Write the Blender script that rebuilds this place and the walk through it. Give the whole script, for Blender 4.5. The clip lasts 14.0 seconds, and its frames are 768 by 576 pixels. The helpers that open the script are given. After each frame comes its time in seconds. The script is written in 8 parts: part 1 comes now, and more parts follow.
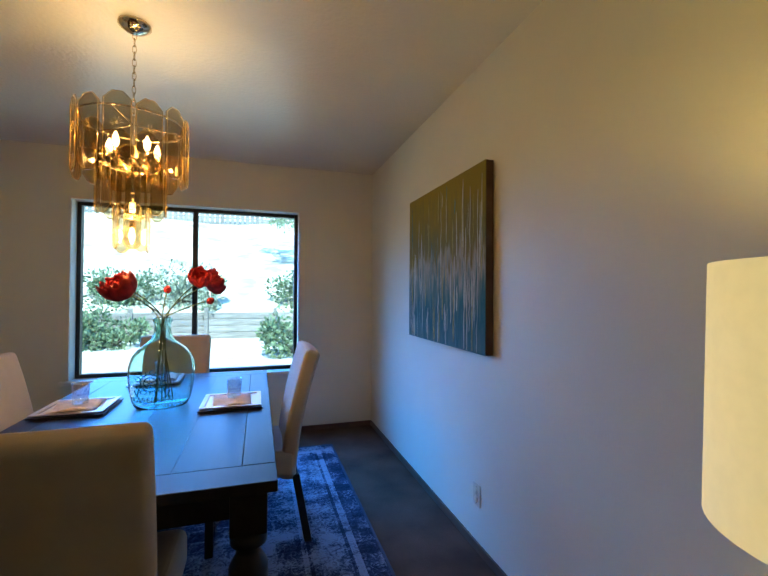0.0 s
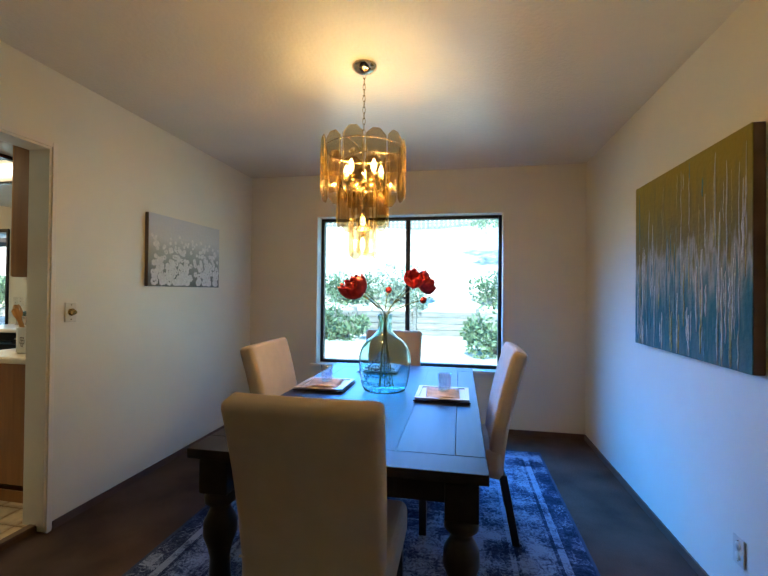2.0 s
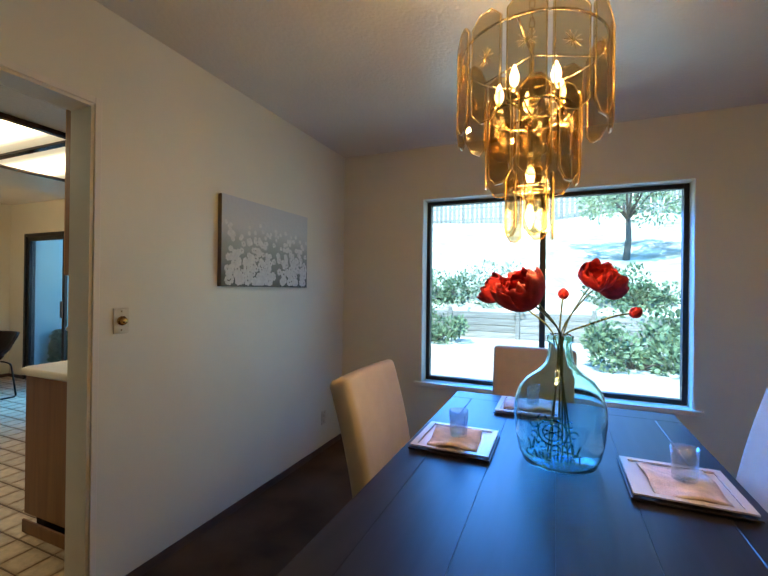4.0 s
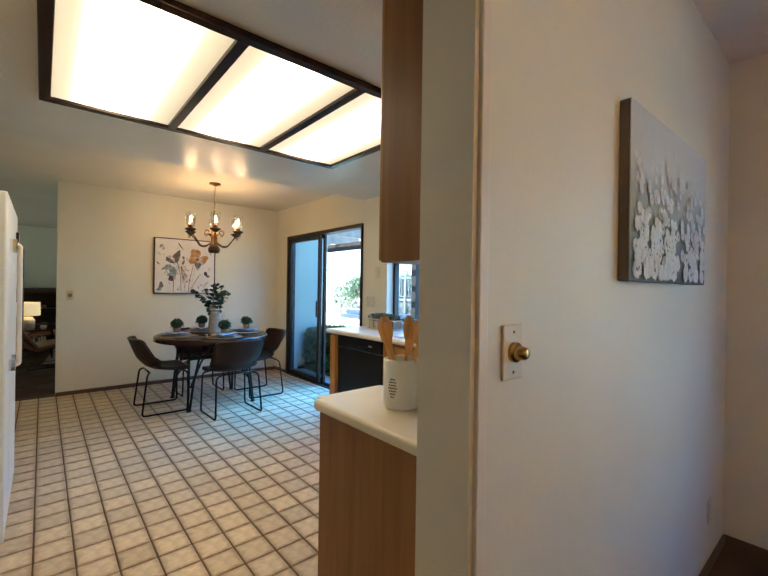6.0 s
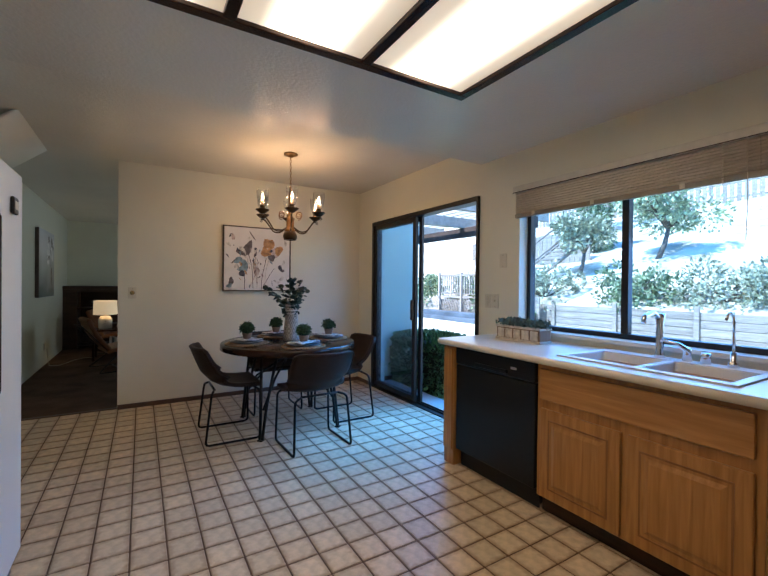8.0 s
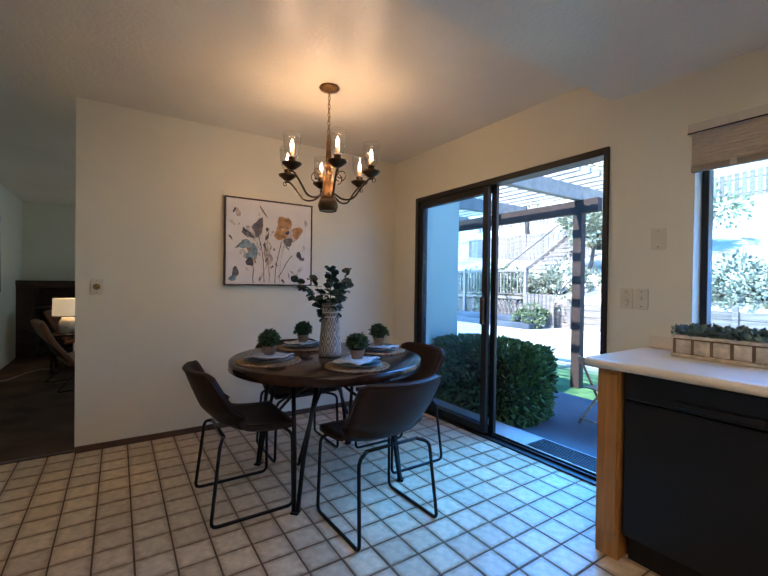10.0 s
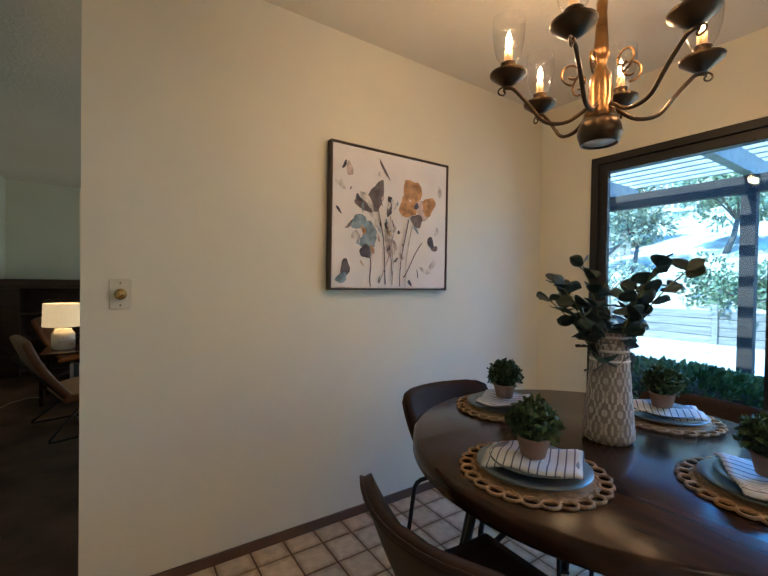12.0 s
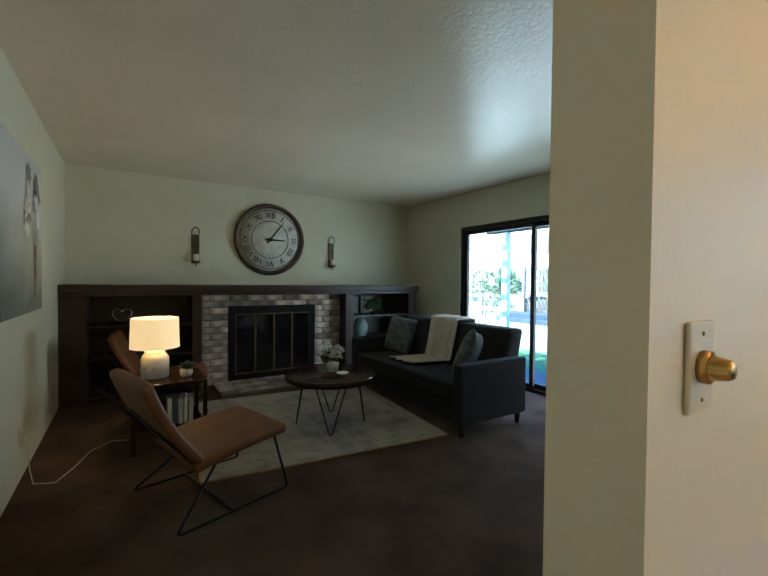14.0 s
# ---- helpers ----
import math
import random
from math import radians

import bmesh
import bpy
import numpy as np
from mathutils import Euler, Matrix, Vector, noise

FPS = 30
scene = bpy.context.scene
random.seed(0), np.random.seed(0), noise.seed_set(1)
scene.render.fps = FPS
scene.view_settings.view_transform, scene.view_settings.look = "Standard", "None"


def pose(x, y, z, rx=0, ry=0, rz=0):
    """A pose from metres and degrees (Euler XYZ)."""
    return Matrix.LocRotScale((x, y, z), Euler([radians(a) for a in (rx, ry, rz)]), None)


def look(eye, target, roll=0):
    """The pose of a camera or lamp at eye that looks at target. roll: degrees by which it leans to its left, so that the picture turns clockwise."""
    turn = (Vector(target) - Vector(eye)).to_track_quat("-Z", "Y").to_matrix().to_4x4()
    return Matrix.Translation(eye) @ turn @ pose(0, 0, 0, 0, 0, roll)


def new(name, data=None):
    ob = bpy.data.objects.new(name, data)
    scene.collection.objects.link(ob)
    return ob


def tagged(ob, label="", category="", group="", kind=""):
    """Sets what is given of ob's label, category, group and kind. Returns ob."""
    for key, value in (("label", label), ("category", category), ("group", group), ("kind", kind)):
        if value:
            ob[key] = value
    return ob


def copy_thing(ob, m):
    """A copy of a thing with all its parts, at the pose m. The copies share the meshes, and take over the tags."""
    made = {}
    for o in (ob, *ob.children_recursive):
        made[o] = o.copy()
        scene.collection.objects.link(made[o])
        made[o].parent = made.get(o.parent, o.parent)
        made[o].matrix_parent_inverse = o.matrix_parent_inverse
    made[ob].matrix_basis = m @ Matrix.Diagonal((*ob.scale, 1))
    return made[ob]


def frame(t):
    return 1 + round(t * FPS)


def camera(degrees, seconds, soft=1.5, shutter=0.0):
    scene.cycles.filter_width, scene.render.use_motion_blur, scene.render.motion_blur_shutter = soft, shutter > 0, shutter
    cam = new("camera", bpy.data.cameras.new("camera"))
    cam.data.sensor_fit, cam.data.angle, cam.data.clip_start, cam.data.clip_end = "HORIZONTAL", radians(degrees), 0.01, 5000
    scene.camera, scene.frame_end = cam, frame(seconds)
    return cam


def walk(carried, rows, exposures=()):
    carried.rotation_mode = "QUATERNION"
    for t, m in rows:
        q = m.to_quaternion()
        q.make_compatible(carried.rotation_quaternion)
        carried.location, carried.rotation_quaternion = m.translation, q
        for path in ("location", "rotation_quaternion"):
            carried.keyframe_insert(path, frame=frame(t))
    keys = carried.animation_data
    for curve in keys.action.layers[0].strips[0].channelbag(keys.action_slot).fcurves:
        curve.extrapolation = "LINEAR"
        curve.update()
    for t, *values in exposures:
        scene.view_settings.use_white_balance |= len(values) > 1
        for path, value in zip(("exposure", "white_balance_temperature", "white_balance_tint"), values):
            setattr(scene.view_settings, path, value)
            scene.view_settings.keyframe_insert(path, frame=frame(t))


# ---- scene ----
cam = camera(87.0, 14.0)
METRES, EYE, TILT, LEAN, TURN = 8.448, 1.32, 0.0, 0.0, -17.2
ROWS = [
    (0.0, 0.0, 0.0, 0.0, -0.0, 0.68, -0.38),
    (0.5, -0.0023, -0.0007, 0.0006, 9.23, 0.71, -0.43),
    (1.0, -0.0048, -0.005, -0.0019, 16.9, 0.76, -0.54),
    (1.5, -0.0052, -0.0071, -0.001, 23.21, 0.69, -0.55),
    (2.0, -0.0027, -0.0043, -0.0004, 27.9, 0.56, -0.57),
    (4.5, -0.117, 0.0773, 0.0028, 45.97, 0.01, -0.74),
    (5.0, -0.159, 0.0756, 0.0032, 53.72, 0.01, -0.8),
    (5.5, -0.2049, 0.0751, 0.0016, 60.8, -0.04, -0.84),
    (6.0, -0.2473, 0.0741, -0.0011, 67.02, -0.05, -0.84),
    (6.5, -0.2883, 0.0729, -0.0017, 71.77, -0.2, -0.71),
    (7.0, -0.3246, 0.0757, -0.0042, 74.72, -0.26, -0.63),
    (7.5, -0.3578, 0.0748, -0.0046, 76.39, -0.38, -0.58),
    (10.0, -0.5371, 0.0308, -0.0123, 73.86, -0.57, -0.74),
    (10.5, -0.5848, 0.018, -0.0118, 73.27, -0.66, -0.76),
    (11.0, -0.6338, 0.0062, -0.0102, 73.04, -0.76, -0.82),
    (11.5, -0.6817, -0.0145, -0.0104, 73.21, -0.76, -0.81),
    (12.0, -0.725, -0.0461, -0.0106, 73.32, -0.78, -0.93),
    (12.5, -0.7688, -0.0811, -0.0068, 73.43, -0.99, -0.88),
    (13.0, -0.8113, -0.1194, -0.0065, 73.72, -0.96, -0.91),
    (13.5, -0.8520, -0.1450, -0.0053, 74.33, -1.11, -0.87),
    (14.0, -0.8872, -0.1693, -0.0054, 74.86, -1.04, -0.63),
]
walk(cam, [(t, pose(0, 0, EYE, TILT, LEAN, TURN) @ pose(METRES * x, METRES * y, METRES * z, 90 + pitch, roll, yaw)) for t, x, y, z, yaw, pitch, roll in ROWS],
     [(0.0, 2.13, 6400, -8), (2.0, 2.45, 6550, -8), (4.5, 2.17, 6100, -5), (5.0, 2.32, 5880, -6), (5.45, 2.76, 6000, -4), (6.2, 2.62, 6250, 1), (7.3, 2.16, 5780, 7), (11.0, 2.27, 5780, 11), (12.5, 2.68, 6450, 1), (13.4, 2.92, 6600, -4), (14.0, 3.02, 6550, 4)])

# ---- world, sun, lamps ----
world = bpy.data.worlds.new("sky")
scene.world = world
world.use_nodes = True
sky = world.node_tree.nodes.new("ShaderNodeTexSky")
sky.sky_type, sky.sun_disc, sky.sun_elevation, sky.sun_rotation = "NISHITA", False, radians(54), radians(195)
deep = world.node_tree.nodes.new("ShaderNodeMix")
deep.data_type, deep.blend_type = "RGBA", "MULTIPLY"
deep.inputs["Factor"].default_value, deep.inputs["B"].default_value = 1.0, (0.36, 0.80, 1.30, 1)
world.node_tree.links.new(sky.outputs[0], deep.inputs["A"])
world.node_tree.links.new(deep.outputs["Result"], world.node_tree.nodes["Background"].inputs[0])
world.node_tree.nodes["Background"].inputs[1].default_value = 0.16


def lamp(name, kind, m, energy, color, **more):
    data = bpy.data.lights.new(name, kind)
    data.energy, data.color = energy, color
    for key, value in more.items():
        if key == "size":
            data.shape, data.size, data.size_y = "RECTANGLE", *value
        if key == "radius":
            data.shadow_soft_size = value
        if key == "spread":
            data.spread = radians(value)
        if key == "angle":
            data.angle = radians(value)
    ob = new(name, data)
    ob.matrix_world = m
    return ob


SUN_FROM = Vector((-0.15, -0.55, 0.8))
lamp("sun", "SUN", look(SUN_FROM * 10, (0, 0, 0)), 3.0, (1.0, 0.95, 0.88), angle=0.5)
SKY_BLUE = (0.16, 0.43, 1.0)
lamp("window_daylight_dining", "AREA", look((-0.58, 4.26, 1.33), (0.65, 2.4, -0.3)), 12, (0.06, 0.27, 1.0), size=(1.8, 1.5), spread=80)
lamp("window_daylight_kitchen", "AREA", look((-4.37, 4.26, 1.38), (-4.37, 2.6, 0.5)), 2.5, SKY_BLUE, size=(1.4, 0.8), spread=130)
lamp("door_daylight_kitchen", "AREA", look((-6.0, 4.26, 1.03), (-5.9, 3.0, -0.6)), 6.0, (0.07, 0.38, 1.0), size=(0.9, 1.9), spread=80)
lamp("door_daylight_family", "AREA", look((-10.7, 5.02, 1.0), (-10.7, 1.0, 1.7)), 5.2, (0.85, 0.92, 1.0), size=(2.0, 1.9), spread=160)
WARM = (1.0, 0.60, 0.25)
for k in range(5):
    a = k * 2 * math.pi / 5 + 0.5
    lamp("chandelier_light", "POINT", pose(-0.555 + 0.135 * math.cos(a), 2.10 + 0.135 * math.sin(a), 1.975), 0.66, WARM, radius=0.010)
lamp("chandelier_light", "POINT", pose(-0.555, 2.10, 1.58), 3.4, WARM, radius=0.05)
for k in range(6):
    a = radians(60 * k + 45)
    lamp("dinette_light", "POINT", pose(-6.668 + 0.285 * math.cos(a), 2.732 + 0.285 * math.sin(a), 2.03), 1.1, (1.0, 0.58, 0.29), radius=0.022)
lamp("floor_lamp_light", "POINT", pose(0.71, 0.30, 1.28), 2.7, (1.0, 0.70, 0.28), radius=0.05)
lamp("table_lamp_light", "POINT", pose(-11.19, 1.03, 0.90), 0.75, (1.0, 0.66, 0.32), radius=0.05)

# ---- materials ----
def mat(name, color, rough=0.6, metal=0.0, vary=0.12, scale=6.0, bump=0.0, bump_scale=60.0, spec=0.5, second=None, coords="Object"):
    """A plain surface with variation at two scales and a fine relief."""
    m = bpy.data.materials.new(name)
    m.use_nodes = True
    n, link = m.node_tree.nodes, m.node_tree.links.new
    b = n["Principled BSDF"]
    b.inputs["Roughness"].default_value, b.inputs["Metallic"].default_value = rough, metal
    b.inputs["Specular IOR Level"].default_value = spec
    tc = n.new("ShaderNodeTexCoord")
    big = n.new("ShaderNodeTexNoise")
    big.inputs["Scale"].default_value, big.inputs["Detail"].default_value = scale, 6
    link(tc.outputs[coords], big.inputs["Vector"])
    ramp = n.new("ShaderNodeMix")
    ramp.data_type = "RGBA"
    lo = [c * (1 - vary) for c in color] if second is None else second
    hi = [min(1, c * (1 + vary)) for c in color]
    ramp.inputs["A"].default_value, ramp.inputs["B"].default_value = (*lo, 1), (*hi, 1)
    spread = n.new("ShaderNodeMapRange")
    spread.inputs["From Min"].default_value, spread.inputs["From Max"].default_value = 0.32, 0.68
    link(big.outputs["Fac"], spread.inputs["Value"])
    link(spread.outputs["Result"], ramp.inputs["Factor"])
    link(ramp.outputs["Result"], b.inputs["Base Color"])
    if bump:
        fine = n.new("ShaderNodeTexNoise")
        fine.inputs["Scale"].default_value, fine.inputs["Detail"].default_value = bump_scale, 4
        link(tc.outputs[coords], fine.inputs["Vector"])
        bp = n.new("ShaderNodeBump")
        bp.inputs["Strength"].default_value, bp.inputs["Distance"].default_value = bump, 0.01
        link(fine.outputs["Fac"], bp.inputs["Height"])
        link(bp.outputs["Normal"], b.inputs["Normal"])
    return m


def glow(name, color, strength):
    m = bpy.data.materials.new(name)
    m.use_nodes = True
    b = m.node_tree.nodes["Principled BSDF"]
    b.inputs["Base Color"].default_value = (*color, 1)
    b.inputs["Emission Color"].default_value, b.inputs["Emission Strength"].default_value = (*color, 1), strength
    return m


def glass(name, color=(1, 1, 1), rough=0.0, ior=1.45, thin=False):
    m = bpy.data.materials.new(name)
    m.use_nodes = True
    b = m.node_tree.nodes["Principled BSDF"]
    b.inputs["Base Color"].default_value, b.inputs["Roughness"].default_value = (*color, 1), rough
    b.inputs["Transmission Weight"].default_value, b.inputs["IOR"].default_value = 1.0, ior
    return m


WALL = mat("wall_paint", (0.71, 0.67, 0.53), 0.5, vary=0.04, scale=1.5, bump=0.06, bump_scale=120)
WALL_FAMILY = mat("wall_paint_family", (0.64, 0.63, 0.48), 0.55, vary=0.04, scale=1.5, bump=0.10, bump_scale=120)
CEIL = mat("ceiling_paint", (0.72, 0.66, 0.54), 0.27, vary=0.05, scale=1.2, bump=0.26, bump_scale=50)
TRIM_WHITE = mat("trim_paint", (0.72, 0.66, 0.55), 0.4, vary=0.03)
CARPET = mat("brown_carpet", (0.10, 0.064, 0.045), 0.95, vary=0.35, scale=3, bump=0.8, bump_scale=350, spec=0.1)
BASE_WOOD = mat("baseboard_wood", (0.10, 0.055, 0.035), 0.5, vary=0.2)
BRONZE = mat("bronze_aluminium", (0.011, 0.010, 0.010), 0.45, metal=0.1, vary=0.1)
COUNTER = mat("cream_laminate", (0.70, 0.61, 0.47), 0.3, vary=0.04)
BLACK = mat("black_enamel", (0.010, 0.010, 0.011), 0.3, vary=0.1, spec=0.25)
IRON = mat("black_iron", (0.012, 0.011, 0.011), 0.45, metal=0.5, vary=0.1)
WHITE_ENAMEL = mat("white_enamel", (0.75, 0.74, 0.70), 0.3, vary=0.02)
LINEN = mat("beige_linen", (0.53, 0.44, 0.35), 0.9, vary=0.06, scale=9, bump=0.3, bump_scale=500, spec=0.2)
LEATHER_DARK = mat("dark_brown_leather", (0.028, 0.015, 0.010), 0.50, vary=0.25, bump=0.1, bump_scale=150, spec=0.18)
LEATHER_TAN = mat("tan_leather", (0.17, 0.064, 0.021), 0.5, vary=0.15, bump=0.1, bump_scale=150)
NAVY = mat("charcoal_upholstery", (0.016, 0.018, 0.024), 0.85, vary=0.2, bump=0.3, bump_scale=400)
TILE_BASE = mat("cream_floor_tile", (0.60, 0.47, 0.305), 0.28, vary=0.16, scale=22, bump=0.16, bump_scale=45)
GROUT = mat("brown_grout", (0.10, 0.052, 0.024), 0.85, vary=0.25, scale=14)
BRICK_BASE = mat("fireplace_brick", (0.38, 0.31, 0.26), 0.85, vary=0.45, scale=12, bump=0.5, bump_scale=40)
PANEL = glow("light_diffuser", (1.0, 0.78, 0.53), 0.50)
tubes, tube_at, tube_range = PANEL.node_tree.nodes.new("ShaderNodeTexCoord"), PANEL.node_tree.nodes.new("ShaderNodeSeparateXYZ"), PANEL.node_tree.nodes.new("ShaderNodeValToRGB")
PANEL.node_tree.links.new(tubes.outputs["Generated"], tube_at.inputs[0])
PANEL.node_tree.links.new(tube_at.outputs["Y"], tube_range.inputs[0])
tube_range.color_ramp.interpolation = "EASE"
for spot, value in ((0.0, 0.11), (1.0, 0.11), (0.12, 0.14), (0.5, 1.8), (0.88, 0.14)):
    stop = tube_range.color_ramp.elements[0 if spot == 0 else -1] if spot in (0.0, 1.0) else tube_range.color_ramp.elements.new(spot)
    stop.position, stop.color = spot, (value, value, value, 1)
PANEL.node_tree.links.new(tube_range.outputs[0], PANEL.node_tree.nodes["Principled BSDF"].inputs["Emission Strength"])
# Darkened and blued: the patio's skylit shade is put into the concrete's colour.
SHADE_CONCRETE = mat("concrete", (0.068, 0.086, 0.105), 0.85, vary=0.35, scale=1.1, bump=0.3, bump_scale=60)



def see_through(name, color, gloss=0.12, rough=0.02):
    """Thin clear or tinted glass: tinted see-through with a share of gloss."""
    m = bpy.data.materials.new(name)
    m.use_nodes = True
    n, link = m.node_tree.nodes, m.node_tree.links.new
    n.remove(n["Principled BSDF"])
    a, g, mix, fres = n.new("ShaderNodeBsdfTransparent"), n.new("ShaderNodeBsdfGlossy"), n.new("ShaderNodeMixShader"), n.new("ShaderNodeLayerWeight")
    a.inputs["Color"].default_value = (*color, 1)
    g.inputs["Roughness"].default_value = rough
    bend, scale = n.new("ShaderNodeMath"), n.new("ShaderNodeMath")
    bend.operation, bend.inputs[1].default_value = "POWER", 4.0
    scale.operation = "MULTIPLY_ADD"
    scale.inputs[1].default_value, scale.inputs[2].default_value = 0.6, gloss * 0.4
    link(fres.outputs["Facing"], bend.inputs[0])
    link(bend.outputs[0], scale.inputs[0])
    link(scale.outputs[0], mix.inputs[0])
    link(a.outputs[0], mix.inputs[1])
    link(g.outputs[0], mix.inputs[2])
    link(mix.outputs[0], n["Material Output"].inputs["Surface"])
    return m


def wood(name, dark, light, rough=0.4, scale=(1.5, 22, 22), gloss=0.4):
    """Stained timber with grain along x of the object."""
    m = mat(name, light, rough, vary=0.0, spec=gloss)
    n, link = m.node_tree.nodes, m.node_tree.links.new
    tc, mp, tex, mix = n.new("ShaderNodeTexCoord"), n.new("ShaderNodeMapping"), n.new("ShaderNodeTexNoise"), n.new("ShaderNodeMix")
    mp.inputs["Scale"].default_value = scale
    tex.inputs["Scale"].default_value, tex.inputs["Detail"].default_value, tex.inputs["Distortion"].default_value = 1.6, 8, 0.6
    mix.data_type = "RGBA"
    mix.inputs["A"].default_value, mix.inputs["B"].default_value = (*dark, 1), (*light, 1)
    spread = n.new("ShaderNodeMapRange")
    spread.inputs["From Min"].default_value, spread.inputs["From Max"].default_value = 0.3, 0.7
    link(tc.outputs["Object"], mp.inputs["Vector"])
    link(mp.outputs[0], tex.inputs["Vector"])
    link(tex.outputs["Fac"], spread.inputs["Value"])
    link(spread.outputs[0], mix.inputs["Factor"])
    link(mix.outputs["Result"], n["Principled BSDF"].inputs["Base Color"])
    bp = n.new("ShaderNodeBump")
    bp.inputs["Strength"].default_value, bp.inputs["Distance"].default_value = 0.08, 0.005
    link(tex.outputs["Fac"], bp.inputs["Height"])
    link(bp.outputs[0], n["Principled BSDF"].inputs["Normal"])
    return m


def by_piece(m, amount=0.25):
    """Lets each piece of a wall, floor or hedge differ a little in lightness."""
    n, link = m.node_tree.nodes, m.node_tree.links.new
    b = n["Principled BSDF"]
    src = b.inputs["Base Color"].links[0].from_socket
    info, geo, add, rng, hsv = n.new("ShaderNodeObjectInfo"), n.new("ShaderNodeNewGeometry"), n.new("ShaderNodeMath"), n.new("ShaderNodeMapRange"), n.new("ShaderNodeHueSaturation")
    frac = n.new("ShaderNodeMath")
    frac.operation = "FRACT"
    link(info.outputs["Random"], add.inputs[0])
    link(geo.outputs["Random Per Island"], add.inputs[1])
    link(add.outputs[0], frac.inputs[0])
    rng.inputs["To Min"].default_value, rng.inputs["To Max"].default_value = 1 - amount, 1 + amount
    link(frac.outputs[0], rng.inputs["Value"])
    link(rng.outputs[0], hsv.inputs["Value"])
    link(src, hsv.inputs["Color"])
    link(hsv.outputs[0], b.inputs["Base Color"])
    return m



PX, PY, TILE_X, TILE_Y = 0.154, 0.1535, -4.757, 1.503      # floor tiles: pitch and one joint crossing


def browned_edges(m, brown):
    """Glaze that thins to brown towards the edges of each floor tile, unevenly."""
    n, link = m.node_tree.nodes, m.node_tree.links.new
    b = n["Principled BSDF"]
    src = b.inputs["Base Color"].links[0].from_socket
    geo, sep = n.new("ShaderNodeNewGeometry"), n.new("ShaderNodeSeparateXYZ")
    link(geo.outputs["Position"], sep.inputs[0])

    def op(kind, a, c):
        k = n.new("ShaderNodeMath")
        k.operation = kind
        for i, v in enumerate((a, c)):
            if isinstance(v, (int, float)):
                k.inputs[i].default_value = v
            else:
                link(v, k.inputs[i])
        return k.outputs[0]
    u = op("PINGPONG", op("DIVIDE", op("SUBTRACT", sep.outputs["X"], TILE_X), PX), 0.5)
    v = op("PINGPONG", op("DIVIDE", op("SUBTRACT", sep.outputs["Y"], TILE_Y), PY), 0.5)
    wear = n.new("ShaderNodeTexNoise")
    wear.inputs["Scale"].default_value, wear.inputs["Detail"].default_value = 30, 5
    link(geo.outputs["Position"], wear.inputs["Vector"])
    edge = op("ADD", op("MINIMUM", u, v), op("MULTIPLY", op("SUBTRACT", wear.outputs["Fac"], 0.5), 0.30))
    rng, mix = n.new("ShaderNodeMapRange"), n.new("ShaderNodeMix")
    rng.inputs["From Min"].default_value, rng.inputs["From Max"].default_value = 0.02, 0.19
    rng.inputs["To Min"].default_value, rng.inputs["To Max"].default_value = 0.62, 0.0
    link(edge, rng.inputs["Value"])
    mix.data_type = "RGBA"
    link(rng.outputs[0], mix.inputs["Factor"])
    link(src, mix.inputs["A"])
    mix.inputs["B"].default_value = (*brown, 1)
    link(mix.outputs["Result"], b.inputs["Base Color"])
    return m


TILE_BASE = browned_edges(TILE_BASE, (0.26, 0.14, 0.06))
TILE, BRICK = by_piece(TILE_BASE, 0.13), by_piece(BRICK_BASE, 0.55)
OAK = wood("honey_oak", (0.29, 0.122, 0.030), (0.47, 0.225, 0.062), 0.36, (24, 24, 1.6))
OAK_H = wood("honey_oak_level_grain", (0.30, 0.126, 0.031), (0.47, 0.225, 0.062), 0.36, (1.6, 24, 24))
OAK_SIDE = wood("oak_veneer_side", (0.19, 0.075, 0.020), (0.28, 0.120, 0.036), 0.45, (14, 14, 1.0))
WALNUT = wood("dark_stained_wood", (0.020, 0.009, 0.005), (0.045, 0.018, 0.009), 0.20, (2, 14, 14), 0.3)
MANTEL = wood("dark_brown_panelling", (0.022, 0.010, 0.006), (0.055, 0.027, 0.016), 0.4, (10, 2, 10))
BLACK_WOOD = wood("black_stained_wood", (0.008, 0.007, 0.008), (0.024, 0.020, 0.022), 0.40, (10, 1.2, 10), 0.35)
BEECH = wood("light_wood", (0.58, 0.33, 0.13), (0.76, 0.50, 0.24), 0.5, (30, 30, 3))
FENCE = by_piece(wood("weathered_timber", (0.17, 0.14, 0.115), (0.34, 0.29, 0.24), 0.85, (1, 12, 12), 0.2), 0.2)
# Pane tint carries the blue cast of the daylight outdoors.
BLUE_CAST_PANE = see_through("blue_cast_window_glass", (0.84, 0.94, 1.0), 0.07)
SMOKE = see_through("amber_glass", (0.84, 0.75, 0.58), 0.2)
CLEAR = see_through("clear_thin_glass", (0.97, 0.97, 0.97), 0.12)

# ---- mesh helpers ----
def add_box(bm, x0, x1, y0, y1, z0, z1, m=None):
    r = bmesh.ops.create_cube(bm, size=1.0)["verts"]
    t = Matrix.Translation(((x0 + x1) / 2, (y0 + y1) / 2, (z0 + z1) / 2)) @ Matrix.Diagonal((abs(x1 - x0), abs(y1 - y0), abs(z1 - z0), 1))
    bmesh.ops.transform(bm, matrix=(m @ t if m else t), verts=r)
    return r


